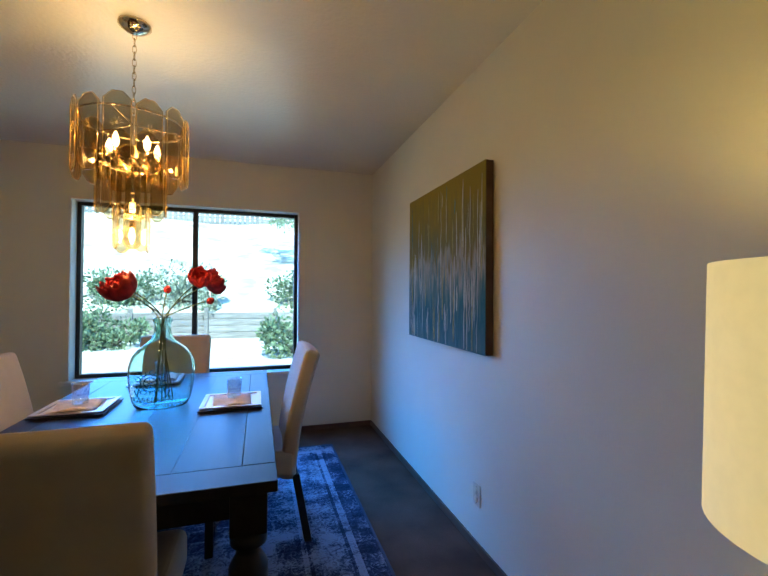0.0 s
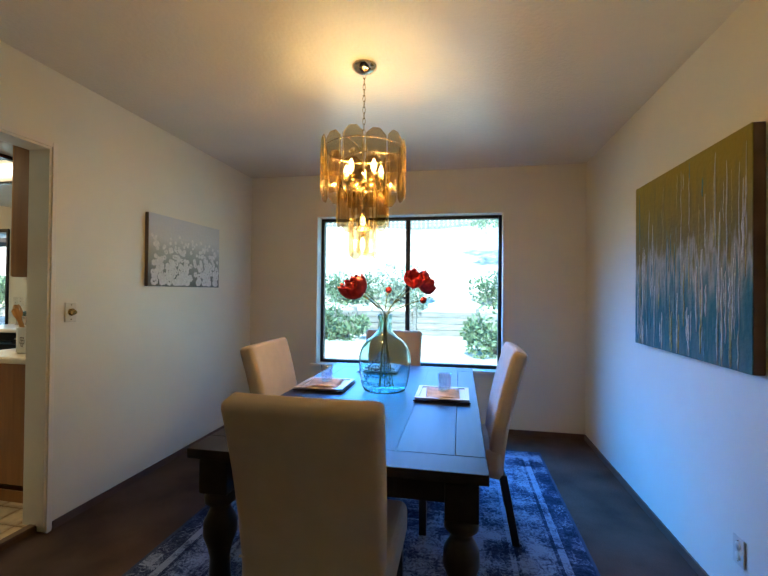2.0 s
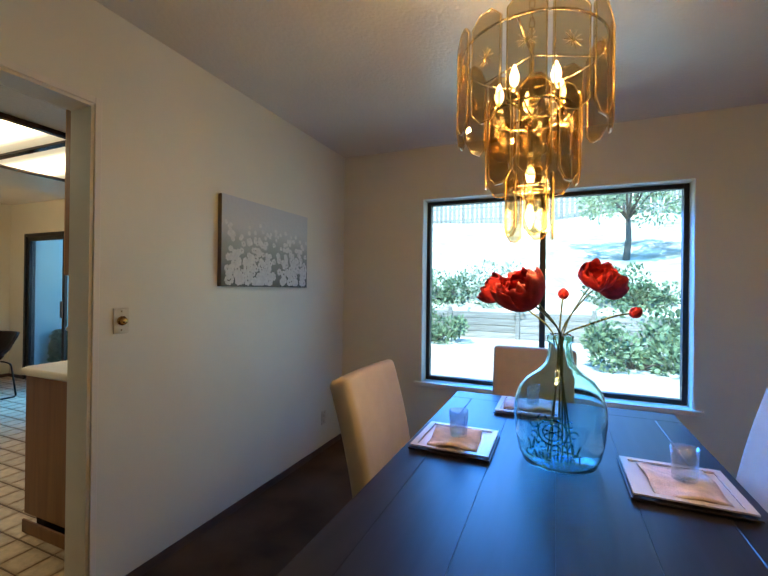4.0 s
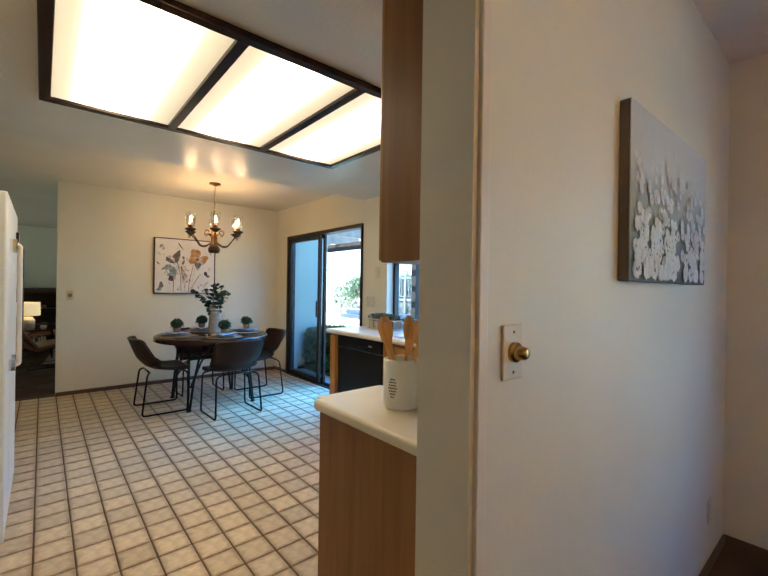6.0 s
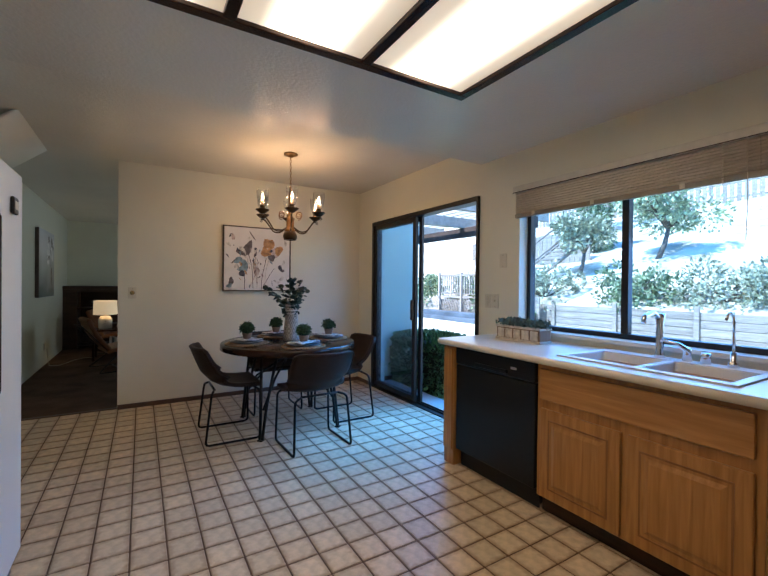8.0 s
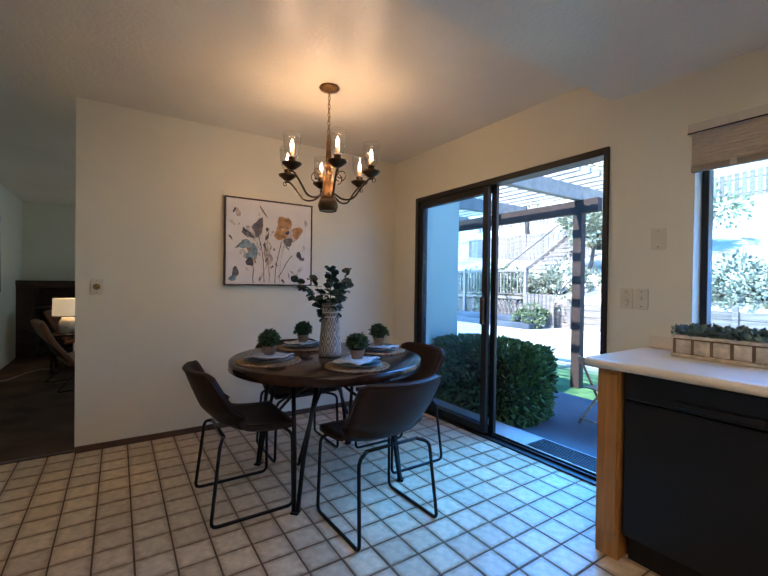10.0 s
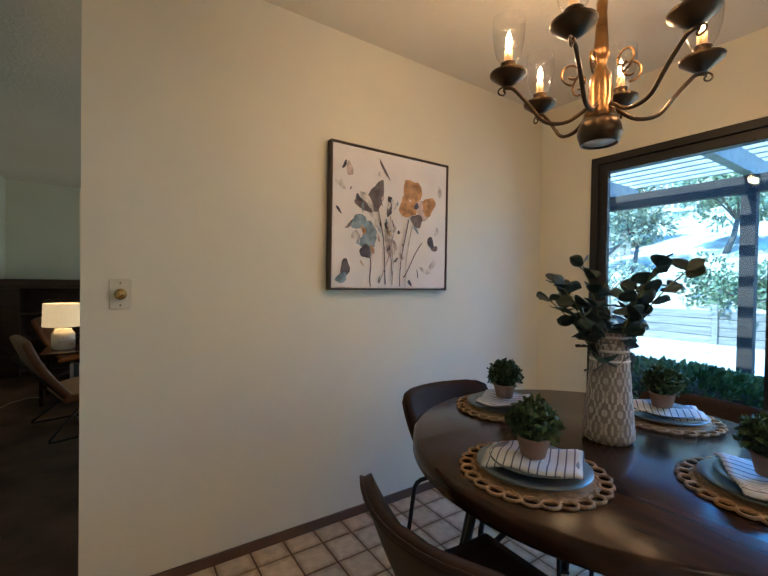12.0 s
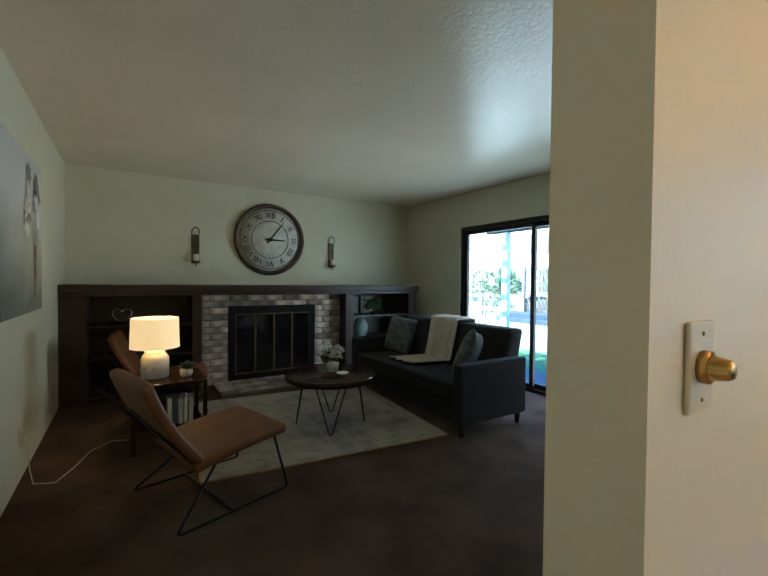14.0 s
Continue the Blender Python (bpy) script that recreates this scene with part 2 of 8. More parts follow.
def box(x0, x1, y0, y1, z0, z1, bevel=0.0, segments=2, m=None):
    bm = bmesh.new()
    add_box(bm, x0, x1, y0, y1, z0, z1, m)
    if bevel:
        bmesh.ops.bevel(bm, geom=bm.edges[:], offset=bevel, segments=segments, affect="EDGES", profile=0.5)
    return bm


def boxes(*rows, bevel=0.0):
    bm = bmesh.new()
    for r in rows:
        add_box(bm, *r)
    if bevel:
        bmesh.ops.bevel(bm, geom=bm.edges[:], offset=bevel, segments=2, affect="EDGES", profile=0.5)
    return bm


def lathe(profile, steps=32, m=None):
    """A turned shape from (radius, height) pairs."""
    bm = bmesh.new()
    rings = []
    for r, z in profile:
        if r < 1e-5:
            rings.append([bm.verts.new((0, 0, z))])
        else:
            rings.append([bm.verts.new((r * math.cos(2 * math.pi * i / steps), r * math.sin(2 * math.pi * i / steps), z)) for i in range(steps)])
    for a, b in zip(rings, rings[1:]):
        for i in range(steps):
            j = (i + 1) % steps
            if len(a) == 1 and len(b) == 1:
                continue
            if len(a) == 1:
                bm.faces.new((a[0], b[i], b[j]))
            elif len(b) == 1:
                bm.faces.new((a[i], a[j], b[0]))
            else:
                bm.faces.new((a[i], a[j], b[j], b[i]))
    for f in bm.faces:
        f.smooth = True
    bmesh.ops.recalc_face_normals(bm, faces=bm.faces[:])
    if m:
        bm.transform(m)
    return bm


def tube(points, radius, steps=8, closed=False, bm=None):
    """A round rod along a line of points."""
    bm = bm or bmesh.new()
    pts = [Vector(p) for p in points]
    rings, up = [], None
    n = len(pts)
    for i, p in enumerate(pts):
        a = pts[(i - 1) % n] if (i or closed) else p
        b = pts[(i + 1) % n] if (i < n - 1 or closed) else p
        d = (b - a).normalized()
        if up is None:
            up = d.orthogonal().normalized()
        up = (up - d * up.dot(d)).normalized()
        side = d.cross(up)
        rad = radius[i] if isinstance(radius, (list, tuple)) else radius
        rings.append([bm.verts.new(p + rad * (math.cos(2 * math.pi * k / steps) * up + math.sin(2 * math.pi * k / steps) * side)) for k in range(steps)])
    pairs = list(zip(rings, rings[1:])) + ([(rings[-1], rings[0])] if closed else [])
    for a, b in pairs:
        for k in range(steps):
            f = bm.faces.new((a[k], a[(k + 1) % steps], b[(k + 1) % steps], b[k]))
            f.smooth = True
    if not closed:
        bm.faces.new(rings[0][::-1])
        bm.faces.new(rings[-1])
    return bm


def round_path(points, radius=0.03, steps=4):
    """A polyline with its corners rounded."""
    pts = [Vector(p) for p in points]
    out = [pts[0]]
    for a, b, c in zip(pts, pts[1:], pts[2:]):
        r = min(radius, (a - b).length * 0.45, (c - b).length * 0.45)
        p, q = b + (a - b).normalized() * r, b + (c - b).normalized() * r
        out += [(p * (1 - t) + b * t) * (1 - t) + (b * (1 - t) + q * t) * t for t in (i / steps for i in range(steps + 1))]
    return out + [pts[-1]]


def sheet(f, nu, nv, thick=0.0):
    """A surface f(u, v), u and v from 0 to 1, thickened along its normals."""
    bm = bmesh.new()
    g = [[bm.verts.new(f(i / nu, j / nv)) for j in range(nv + 1)] for i in range(nu + 1)]
    for i in range(nu):
        for j in range(nv):
            bm.faces.new((g[i][j], g[i + 1][j], g[i + 1][j + 1], g[i][j + 1])).smooth = True
    if thick:
        bmesh.ops.recalc_face_normals(bm, faces=bm.faces[:])
        bmesh.ops.solidify(bm, geom=bm.faces[:], thickness=thick)
        bmesh.ops.recalc_face_normals(bm, faces=bm.faces[:])
    return bm


def mesh_of(name, bm, material):
    me = bpy.data.meshes.new(name)
    bm.to_mesh(me)
    bm.free()
    for m in material if isinstance(material, (list, tuple)) else (material,):
        me.materials.append(m)
    return me


def thing(name, label, category, m=None, bm=None, material=None, group="", kind=""):
    """A top-level thing: a mesh, or an Empty at its base that carries its parts."""
    ob = new(name, mesh_of(name, bm, material) if bm else None)
    if m:
        ob.matrix_world = m
    return tagged(ob, label, category, group, kind)


def part(name, bm, material, parent, label="", m=None):
    ob = new(name, mesh_of(name, bm, material))
    ob.parent = parent
    if m:
        ob.matrix_basis = m
    return tagged(ob, label)


def structure(name, bm, material, label="", category=""):
    return tagged(new(name, mesh_of(name, bm, material)), label, category, "", "structure")


# ---- plan of the house (metres) ----
XL, XR, YN = -2.288, 1.122, 4.05        # dining room: side walls, window wall
H, HK, HD = 2.49, 2.32, 2.545           # ceilings: rooms, dropped kitchen ceiling, dining room
FD = -0.04                              # dining room floor, a little lower
WT = 0.13                               # partition thickness
YO = 4.23                               # outer face of the front wall
XP = -7.805                             # dinette wall with the picture
YP = 1.342                              # its free end
XF, YF, YFO = -13.10, 4.80, 4.98        # family room: fireplace wall, door wall
YS = 0.28                               # south wall of kitchen and family room
DOOR = (0.93, 1.848, 2.112)               # doorway dining / kitchen: y, y, top
DWIN = (-1.52, 0.37, 0.555, 2.10)       # dining window
KWIN = (-5.12, -3.62, 0.95, 2.02)       # kitchen window
SLIDE = (-7.42, -5.55, 2.055)           # kitchen sliding door
FSLIDE = (-11.83, -9.6, 2.03)           # family sliding door


def wall_x(name, y0, y1, xs, holes, z1, material, label):
    """A wall along x between xs, with holes (x0, x1, z0, z1) through it."""
    rows, at = [], xs[0]
    for a, b, c, d in sorted(holes):
        rows.append((at, a, y0, y1, FD, z1))
        if c > 0:
            rows.append((a, b, y0, y1, FD, c))
        rows.append((a, b, y0, y1, d, z1))
        at = b
    rows.append((at, xs[1], y0, y1, FD, z1))
    return structure(name, boxes(*rows), material, label, "wall")


TOP = 2.62
wall_x("wall_north", YN, YO, (XP - WT, XR + WT), [(DWIN[0], DWIN[1], DWIN[2], DWIN[3]), (KWIN[0], KWIN[1], KWIN[2], KWIN[3]), (SLIDE[0], SLIDE[1], 0, SLIDE[2])], TOP, WALL, "painted outer wall with window and door openings")
structure("wall_east", box(XR, XR + WT, -2.6, YN, FD, TOP), WALL, "cream painted dining room wall", "wall")
structure("wall_partition", boxes((XL - WT, XL, -2.6, DOOR[0], FD, TOP), (XL - WT, XL, DOOR[1], YN, FD, TOP), (XL - WT, XL, DOOR[0], DOOR[1], DOOR[2], TOP)), WALL, "cream painted partition with open doorway", "wall")
structure("wall_back", box(XL - WT, XR + WT, -2.73, -2.6, FD, TOP), WALL, "plain cream painted wall", "wall")
structure("wall_dinette", box(XP - WT, XP, YP, YN, 0, TOP), WALL, "cream painted dinette wall with free end", "wall")
structure("wall_south", box(XF, XL - WT, YS - WT, YS, 0, TOP), WALL_FAMILY, "plain painted wall", "wall")
structure("wall_west", box(XF - WT, XF, YS - WT, YFO, 0, TOP), WALL_FAMILY, "pale green-grey fireplace wall", "wall")
wall_x("wall_family_north", YF, YFO, (XF, XP), [(FSLIDE[0], FSLIDE[1], 0, FSLIDE[2])], TOP, WALL_FAMILY, "painted family room wall with sliding door opening")
structure("wall_family_east", box(XP - WT, XP, YO, YF, 0, TOP), WALL_FAMILY, "painted outer wall at the inner corner", "wall")
structure("ceiling", boxes((XL - WT / 2, XR + WT, -2.73, YO, HD, TOP + 0.1), (-5.54, XL - WT / 2, YS - WT, YO, HK, TOP + 0.1), (XP - WT, -5.54, YS - WT, YO, H, TOP + 0.1), (XF - WT, XP - WT, YS - WT, YFO, H, TOP + 0.1), (XP - WT, XP, YO, YFO, H, TOP + 0.1)), CEIL, "painted plaster ceilings", "ceiling")
structure("floor_carpet_dining", box(XL - 0.06, XR + WT, -2.73, YO - 0.05, -0.16, FD), CARPET, "dark brown carpet of the dining room", "floor")
structure("floor_carpet_family", box(XF - WT, XP - 0.05, YS - WT, YFO - 0.05, -0.12, 0.0), CARPET, "dark brown carpet of the family room", "floor")
kitchen_floor = structure("floor_kitchen", box(XP - 0.05, XL - 0.06, YS - WT, YO - 0.05, -0.12, -0.004), GROUT, "cream square floor tiles with brown grout", "floor")

# ---- openings, trims and baseboards ----
def frame_rect(axis_y, x0, x1, z0, z1, w, d, bevel=0.003):
    """A rectangular frame in the plane of a wall along x."""
    return boxes((x0, x0 + w, axis_y - d / 2, axis_y + d / 2, z0, z1), (x1 - w, x1, axis_y - d / 2, axis_y + d / 2, z0, z1),
                 (x0 + w, x1 - w, axis_y - d / 2, axis_y + d / 2, z1 - w, z1), (x0 + w, x1 - w, axis_y - d / 2, axis_y + d / 2, z0, z0 + w), bevel=bevel)


def pane_of(parent, x0, x1, y, z0, z1):
    p = part("pane", box(x0, x1, y - 0.002, y + 0.002, z0, z1), BLUE_CAST_PANE, parent, "glass pane tinted for the blue cast of daylight")
    p.visible_shadow = False
    return p


def slider_window(name, win, y, label):
    x0, x1, z0, z1 = win
    w = tagged(new(name), label, "window", "", "structure")
    mid = (x0 + x1) / 2
    part("window_frame", frame_rect(y, x0, x1, z0, z1, 0.032, 0.06), BRONZE, w, "dark bronze aluminium frame")
    part("mullion", box(mid - 0.022, mid + 0.022, y - 0.03, y + 0.02, z0 + 0.032, z1 - 0.032, 0.003), BRONZE, w)
    pane_of(w, x0 + 0.032, mid - 0.022, y + 0.008, z0 + 0.032, z1 - 0.032)
    pane_of(w, mid + 0.022, x1 - 0.032, y + 0.0, z0 + 0.032, z1 - 0.032)
    return w


win = slider_window("window_1", DWIN, 4.19, "two-pane sliding window in dark bronze aluminium frame")
part("window_sill", box(DWIN[0] - 0.06, DWIN[1] + 0.06, YN - 0.045, YN - 0.002, DWIN[2] - 0.03, DWIN[2] + 0.004, 0.006), TRIM_WHITE, win, "painted sill board")
part("casing", boxes((DWIN[0] - 0.022, DWIN[0] - 0.002, YN - 0.012, YN - 0.002, DWIN[2] + 0.004, DWIN[3] + 0.022), (DWIN[1] + 0.002, DWIN[1] + 0.022, YN - 0.012, YN - 0.002, DWIN[2] + 0.004, DWIN[3] + 0.022), (DWIN[0] - 0.002, DWIN[1] + 0.002, YN - 0.012, YN - 0.002, DWIN[3] + 0.002, DWIN[3] + 0.022)), TRIM_WHITE, win, "thin painted casing")
win = slider_window("window_2", KWIN, 4.17, "two-pane sliding kitchen window in dark bronze frame")
part("window_sill", box(KWIN[0] - 0.03, KWIN[1] + 0.03, YN - 0.03, YN - 0.002, KWIN[2] - 0.025, KWIN[2] + 0.003, 0.005), TRIM_WHITE, win, "painted sill board")


def sliding_door(name, x0, x1, y, top, split, label):
    d = tagged(new(name), label, "sliding door", "", "structure")
    part("door_frame", boxes((x0, x0 + 0.045, y - 0.06, y + 0.06, 0, top), (x1 - 0.03, x1, y - 0.06, y + 0.06, 0, top), (x0 + 0.045, x1 - 0.03, y - 0.06, y + 0.06, top - 0.045, top), bevel=0.003), BRONZE, d, "dark bronze aluminium frame")
    part("threshold", boxes((x0 + 0.045, x1 - 0.03, y - 0.06, y + 0.06, -0.02, 0.012), (x0 + 0.045, x1 - 0.03, y - 0.01, y + 0.0, 0.012, 0.03), (x0 + 0.045, x1 - 0.03, y + 0.035, y + 0.045, 0.012, 0.03)), BRONZE, d)
    for k, (a, b, yy) in enumerate(((x0 + 0.045, split, y - 0.025),)):
        s = part("sash", frame_rect(yy, a, b, 0.03, top - 0.045, 0.055, 0.035), BRONZE, d, "closed sliding sash")
        pane_of(s, a + 0.055, b - 0.055, yy, 0.085, top - 0.10)
    s = part("sash", frame_rect(y + 0.025, split - 0.95, split + 0.04, 0.03, top - 0.045, 0.05, 0.03), BRONZE, d, "sash slid open behind the fixed one")
    pane_of(s, split - 0.90, split - 0.01, y + 0.025, 0.085, top - 0.095)
    part("door_handle", boxes((split - 0.045, split - 0.015, y - 0.075, y - 0.045, 0.90, 1.12), (split - 0.038, split - 0.02, y - 0.048, y - 0.035, 0.92, 0.95), (split - 0.038, split - 0.02, y - 0.048, y - 0.035, 1.07, 1.10), bevel=0.004), WALNUT, d, "dark wooden pull handle")
    return d


sliding_door("door_1", SLIDE[0], SLIDE[1], 4.09, SLIDE[2], -6.50, "dark bronze sliding glass door, slid open to the patio")
fd = tagged(new("door_2"), "dark bronze sliding glass patio door, closed", "sliding door", "", "structure")
part("door_frame", boxes((FSLIDE[0], FSLIDE[0] + 0.05, YF + 0.02, YF + 0.14, 0, FSLIDE[2]), (FSLIDE[1] - 0.05, FSLIDE[1], YF + 0.02, YF + 0.14, 0, FSLIDE[2]), (FSLIDE[0] + 0.05, FSLIDE[1] - 0.05, YF + 0.02, YF + 0.14, FSLIDE[2] - 0.05, FSLIDE[2]), (FSLIDE[0] + 0.05, FSLIDE[1] - 0.05, YF + 0.02, YF + 0.14, -0.02, 0.03), bevel=0.003), BRONZE, fd)
fs = part("sash", frame_rect(YF + 0.06, FSLIDE[0] + 0.05, -10.62, 0.03, FSLIDE[2] - 0.05, 0.055, 0.035), BRONZE, fd)
pane_of(fs, FSLIDE[0] + 0.105, -10.675, YF + 0.06, 0.085, FSLIDE[2] - 0.105)
fs = part("sash", frame_rect(YF + 0.10, -10.70, FSLIDE[1] - 0.05, 0.03, FSLIDE[2] - 0.05, 0.055, 0.035), BRONZE, fd)
pane_of(fs, -10.645, FSLIDE[1] - 0.105, YF + 0.10, 0.085, FSLIDE[2] - 0.105)

# doorway between dining room and kitchen: lining and casing
structure("door_trim", boxes((XL - WT - 0.004, XL + 0.004, DOOR[1] - 0.018, DOOR[1] + 0.0, 0, DOOR[2] - 0.018), (XL - WT - 0.004, XL + 0.004, DOOR[0], DOOR[0] + 0.018, 0, DOOR[2] - 0.018), (XL - WT - 0.004, XL + 0.004, DOOR[0], DOOR[1], DOOR[2] - 0.018, DOOR[2])), TRIM_WHITE, "painted doorway lining", "trim")
structure("door_casing", boxes((XL + 0.002, XL + 0.014, DOOR[1] - 0.006, DOOR[1] + 0.022, FD, DOOR[2] + 0.022), (XL + 0.002, XL + 0.014, DOOR[0] - 0.022, DOOR[0] + 0.006, FD, DOOR[2] + 0.022), (XL + 0.002, XL + 0.014, DOOR[0] + 0.006, DOOR[1] - 0.006, DOOR[2] - 0.006, DOOR[2] + 0.022), bevel=0.003), TRIM_WHITE, "narrow painted doorway casing", "trim")

BB, BT = 0.045, 0.012
structure("baseboard_dining", boxes((XL + 0.001, XR - 0.001, YN - BT, YN - 0.001, FD, BB + FD), (XR - BT, XR - 0.001, -2.59, YN - BT, FD, BB + FD), (XL + 0.001, XL + BT, DOOR[1] + 0.034, YN - BT, FD, BB + FD), (XL + 0.001, XL + BT, -2.59, DOOR[0] - 0.034, FD, BB + FD)), BASE_WOOD, "low dark brown baseboard", "baseboard")
structure("baseboard_kitchen", boxes((XP + 0.001, XP + BT, YP + 0.002, YN - BT, 0, BB), (XP + 0.001, SLIDE[0] - 0.01, YN - BT, YN - 0.001, 0, BB), (SLIDE[1] + 0.01, -5.44, YN - BT, YN - 0.001, 0, BB)), BASE_WOOD, "low brown wooden baseboard", "baseboard")
structure("threshold_kitchen", boxes((XP - 0.06, XP - 0.02, YS, YP, -0.004, 0.008), (XL - 0.085, XL - 0.045, DOOR[0] + 0.018, DOOR[1] - 0.018, -0.004, 0.008)), BASE_WOOD, "flat metal and wood carpet strips", "trim")
# sloping underside of the stair beside the refrigerator
structure("stair_soffit", sheet(lambda u, v: (-7.80 + u * 1.02, 0.79 - v * 0.5, 2.488 - v * 0.42), 1, 1, 0.02), WALL, "sloping plastered underside of a stair", "ceiling")


def wall_plate(m, label, dials="switch"):
    """A cover plate in its own plane: x to the right, z up, facing -y."""
    w = thing("wall_plate", label, "wall plate", m)
    part("cover", box(-0.036, 0.036, -0.007, 0.0, -0.058, 0.058, 0.004), IVORY, w)
    for z in (-0.042, 0.042):
        part("screw", lathe([(0, -0.002), (0.003, -0.002), (0.003, 0.001), (0, 0.001)], 8, pose(0, -0.007, z, 90)), BRASS, w)
    if dials == "dimmer":
        part("knob", lathe([(0, 0.032), (0.010, 0.032), (0.013, 0.028), (0.016, 0.012), (0.017, 0.0), (0, 0.0)], 20, pose(0, -0.007, 0, 90)), BRASS, w, "brass dimmer knob")
        part("stem", lathe([(0, 0.012), (0.021, 0.01), (0.021, 0.0), (0, 0)], 20, pose(0, -0.006, 0, 90)), BRASS, w)
    if dials == "switch":
        part("toggle", box(-0.005, 0.005, -0.02, -0.006, -0.004, 0.014, 0.002), IVORY, w)
    if dials == "outlet":
        for z in (-0.021, 0.021):
            s = part("socket", lathe([(0, 0.003), (0.016, 0.003), (0.017, 0), (0, 0)], 20, pose(0, -0.007, z, 90)), IVORY, w)
            part("slot", boxes((-0.008, -0.006, -0.0008, 0.0008, -0.005, 0.005), (0.006, 0.008, -0.0008, 0.0008, -0.005, 0.005)), BLACK, s, m=pose(0, 0, 0.0035, -90))
    return w


IVORY = mat("ivory_plastic", (0.62, 0.57, 0.44), 0.4, vary=0.03)
BRASS = mat("aged_brass", (0.50, 0.33, 0.12), 0.25, metal=1.0, vary=0.15)
EAST, WEST = 90, -90   # a plate on a wall whose room lies towards +x / -x
wall_plate(pose(XL, 1.97, 1.18, 0, 0, EAST), "ivory wall plate with brass dimmer knob", "dimmer")
wall_plate(pose(XP, 1.465, 1.17, 0, 0, EAST), "ivory wall plate with brass dimmer knob", "dimmer")
wall_plate(pose(XL, 3.73, 0.24, 0, 0, EAST), "ivory duplex outlet low on the wall", "outlet")
wall_plate(pose(XP, 3.14, 0.27, 0, 0, EAST), "ivory duplex outlet low on the wall", "outlet")
wall_plate(pose(XR, 1.92, 0.25, 0, 0, WEST), "ivory duplex outlet low on the wall", "outlet")
wall_plate(pose(-5.28, YN, 1.48), "ivory blank telephone plate on the wall", "blank")
wall_plate(pose(-5.36, YN, 1.15), "ivory light switch plate beside the patio door")
wall_plate(pose(-5.44, YN, 1.15), "ivory outlet plate beside the patio door", "outlet")
wall_plate(pose(-3.50, YN, 1.15), "ivory light switch plate beside the kitchen window")
wall_plate(pose(-10.9, YS, 0.28, 0, 0, 180), "ivory outlet plate low on the wall", "outlet")


# ---- dining room ----
def turned_leg(h):
    return lathe([(0.0, 0), (0.042, 0), (0.05, 0.015), (0.042, 0.035), (0.032, 0.05), (0.045, 0.075), (0.055, 0.11), (0.052, 0.17), (0.04, 0.24), (0.036, 0.30), (0.046, 0.34), (0.062, 0.38), (0.060, 0.42),
                  (0.038, 0.455), (0.036, 0.47), (0.058, 0.485), (0.058, 0.505), (0.045, 0.52), (0.0, 0.52)], 24, Matrix.Diagonal((1, 1, 1.15, 1)))


TX0, TX1, TY0, TY1, TZ = -1.005, 0.062, 1.29, 3.13, 0.742
table = thing("dining_table", "black-stained wooden dining table with turned legs on a blue rug", "table", pose((TX0 + TX1) / 2, (TY0 + TY1) / 2, FD + 0.008))
hw, hl, tz = (TX1 - TX0) / 2, (TY1 - TY0) / 2, TZ - FD - 0.008
for i in range(4):
    a = -hw + 0.11 + (2 * hw - 0.22) * i / 4
    part("plank", box(a + 0.0003, a + (2 * hw - 0.22) / 4 - 0.0003, -hl + 0.14, hl - 0.14, tz - 0.035, tz, 0.0007, 1), BLACK_WOOD, table)
for s in (-1, 1):
    part("side_board", box(min(s * hw, s * (hw - 0.1092)), max(s * hw, s * (hw - 0.1092)), -hl + 0.14, hl - 0.14, tz - 0.035, tz, 0.003, 1), BLACK_WOOD, table)
    part("breadboard_end", box(-hw, hw, min(s * hl, s * (hl - 0.1388)), max(s * hl, s * (hl - 0.1388)), tz - 0.035, tz, 0.0025, 2), BLACK_WOOD, table)
    part("apron", box(-hw + 0.10, hw - 0.10, s * (hl - 0.08) - 0.012, s * (hl - 0.08) + 0.012, tz - 0.135, tz - 0.036, 0.003), BLACK_WOOD, table)
    part("apron", box(s * (hw - 0.08) - 0.012, s * (hw - 0.08) + 0.012, -hl + 0.10, hl - 0.10, tz - 0.135, tz - 0.036, 0.003), BLACK_WOOD, table)
part("moulding", boxes((-hw + 0.03, hw - 0.03, -hl + 0.03, hl - 0.03, tz - 0.05, tz - 0.0355)), BLACK_WOOD, table)
for sx in (-1, 1):
    for sy in (-1, 1):
        leg = part("leg", turned_leg(0.5), BLACK_WOOD, table, m=pose(sx * (hw - 0.085), sy * (hl - 0.085), 0))
        part("leg_block", box(-0.056, 0.056, -0.056, 0.056, 0.599, tz - 0.051, 0.004), BLACK_WOOD, leg)


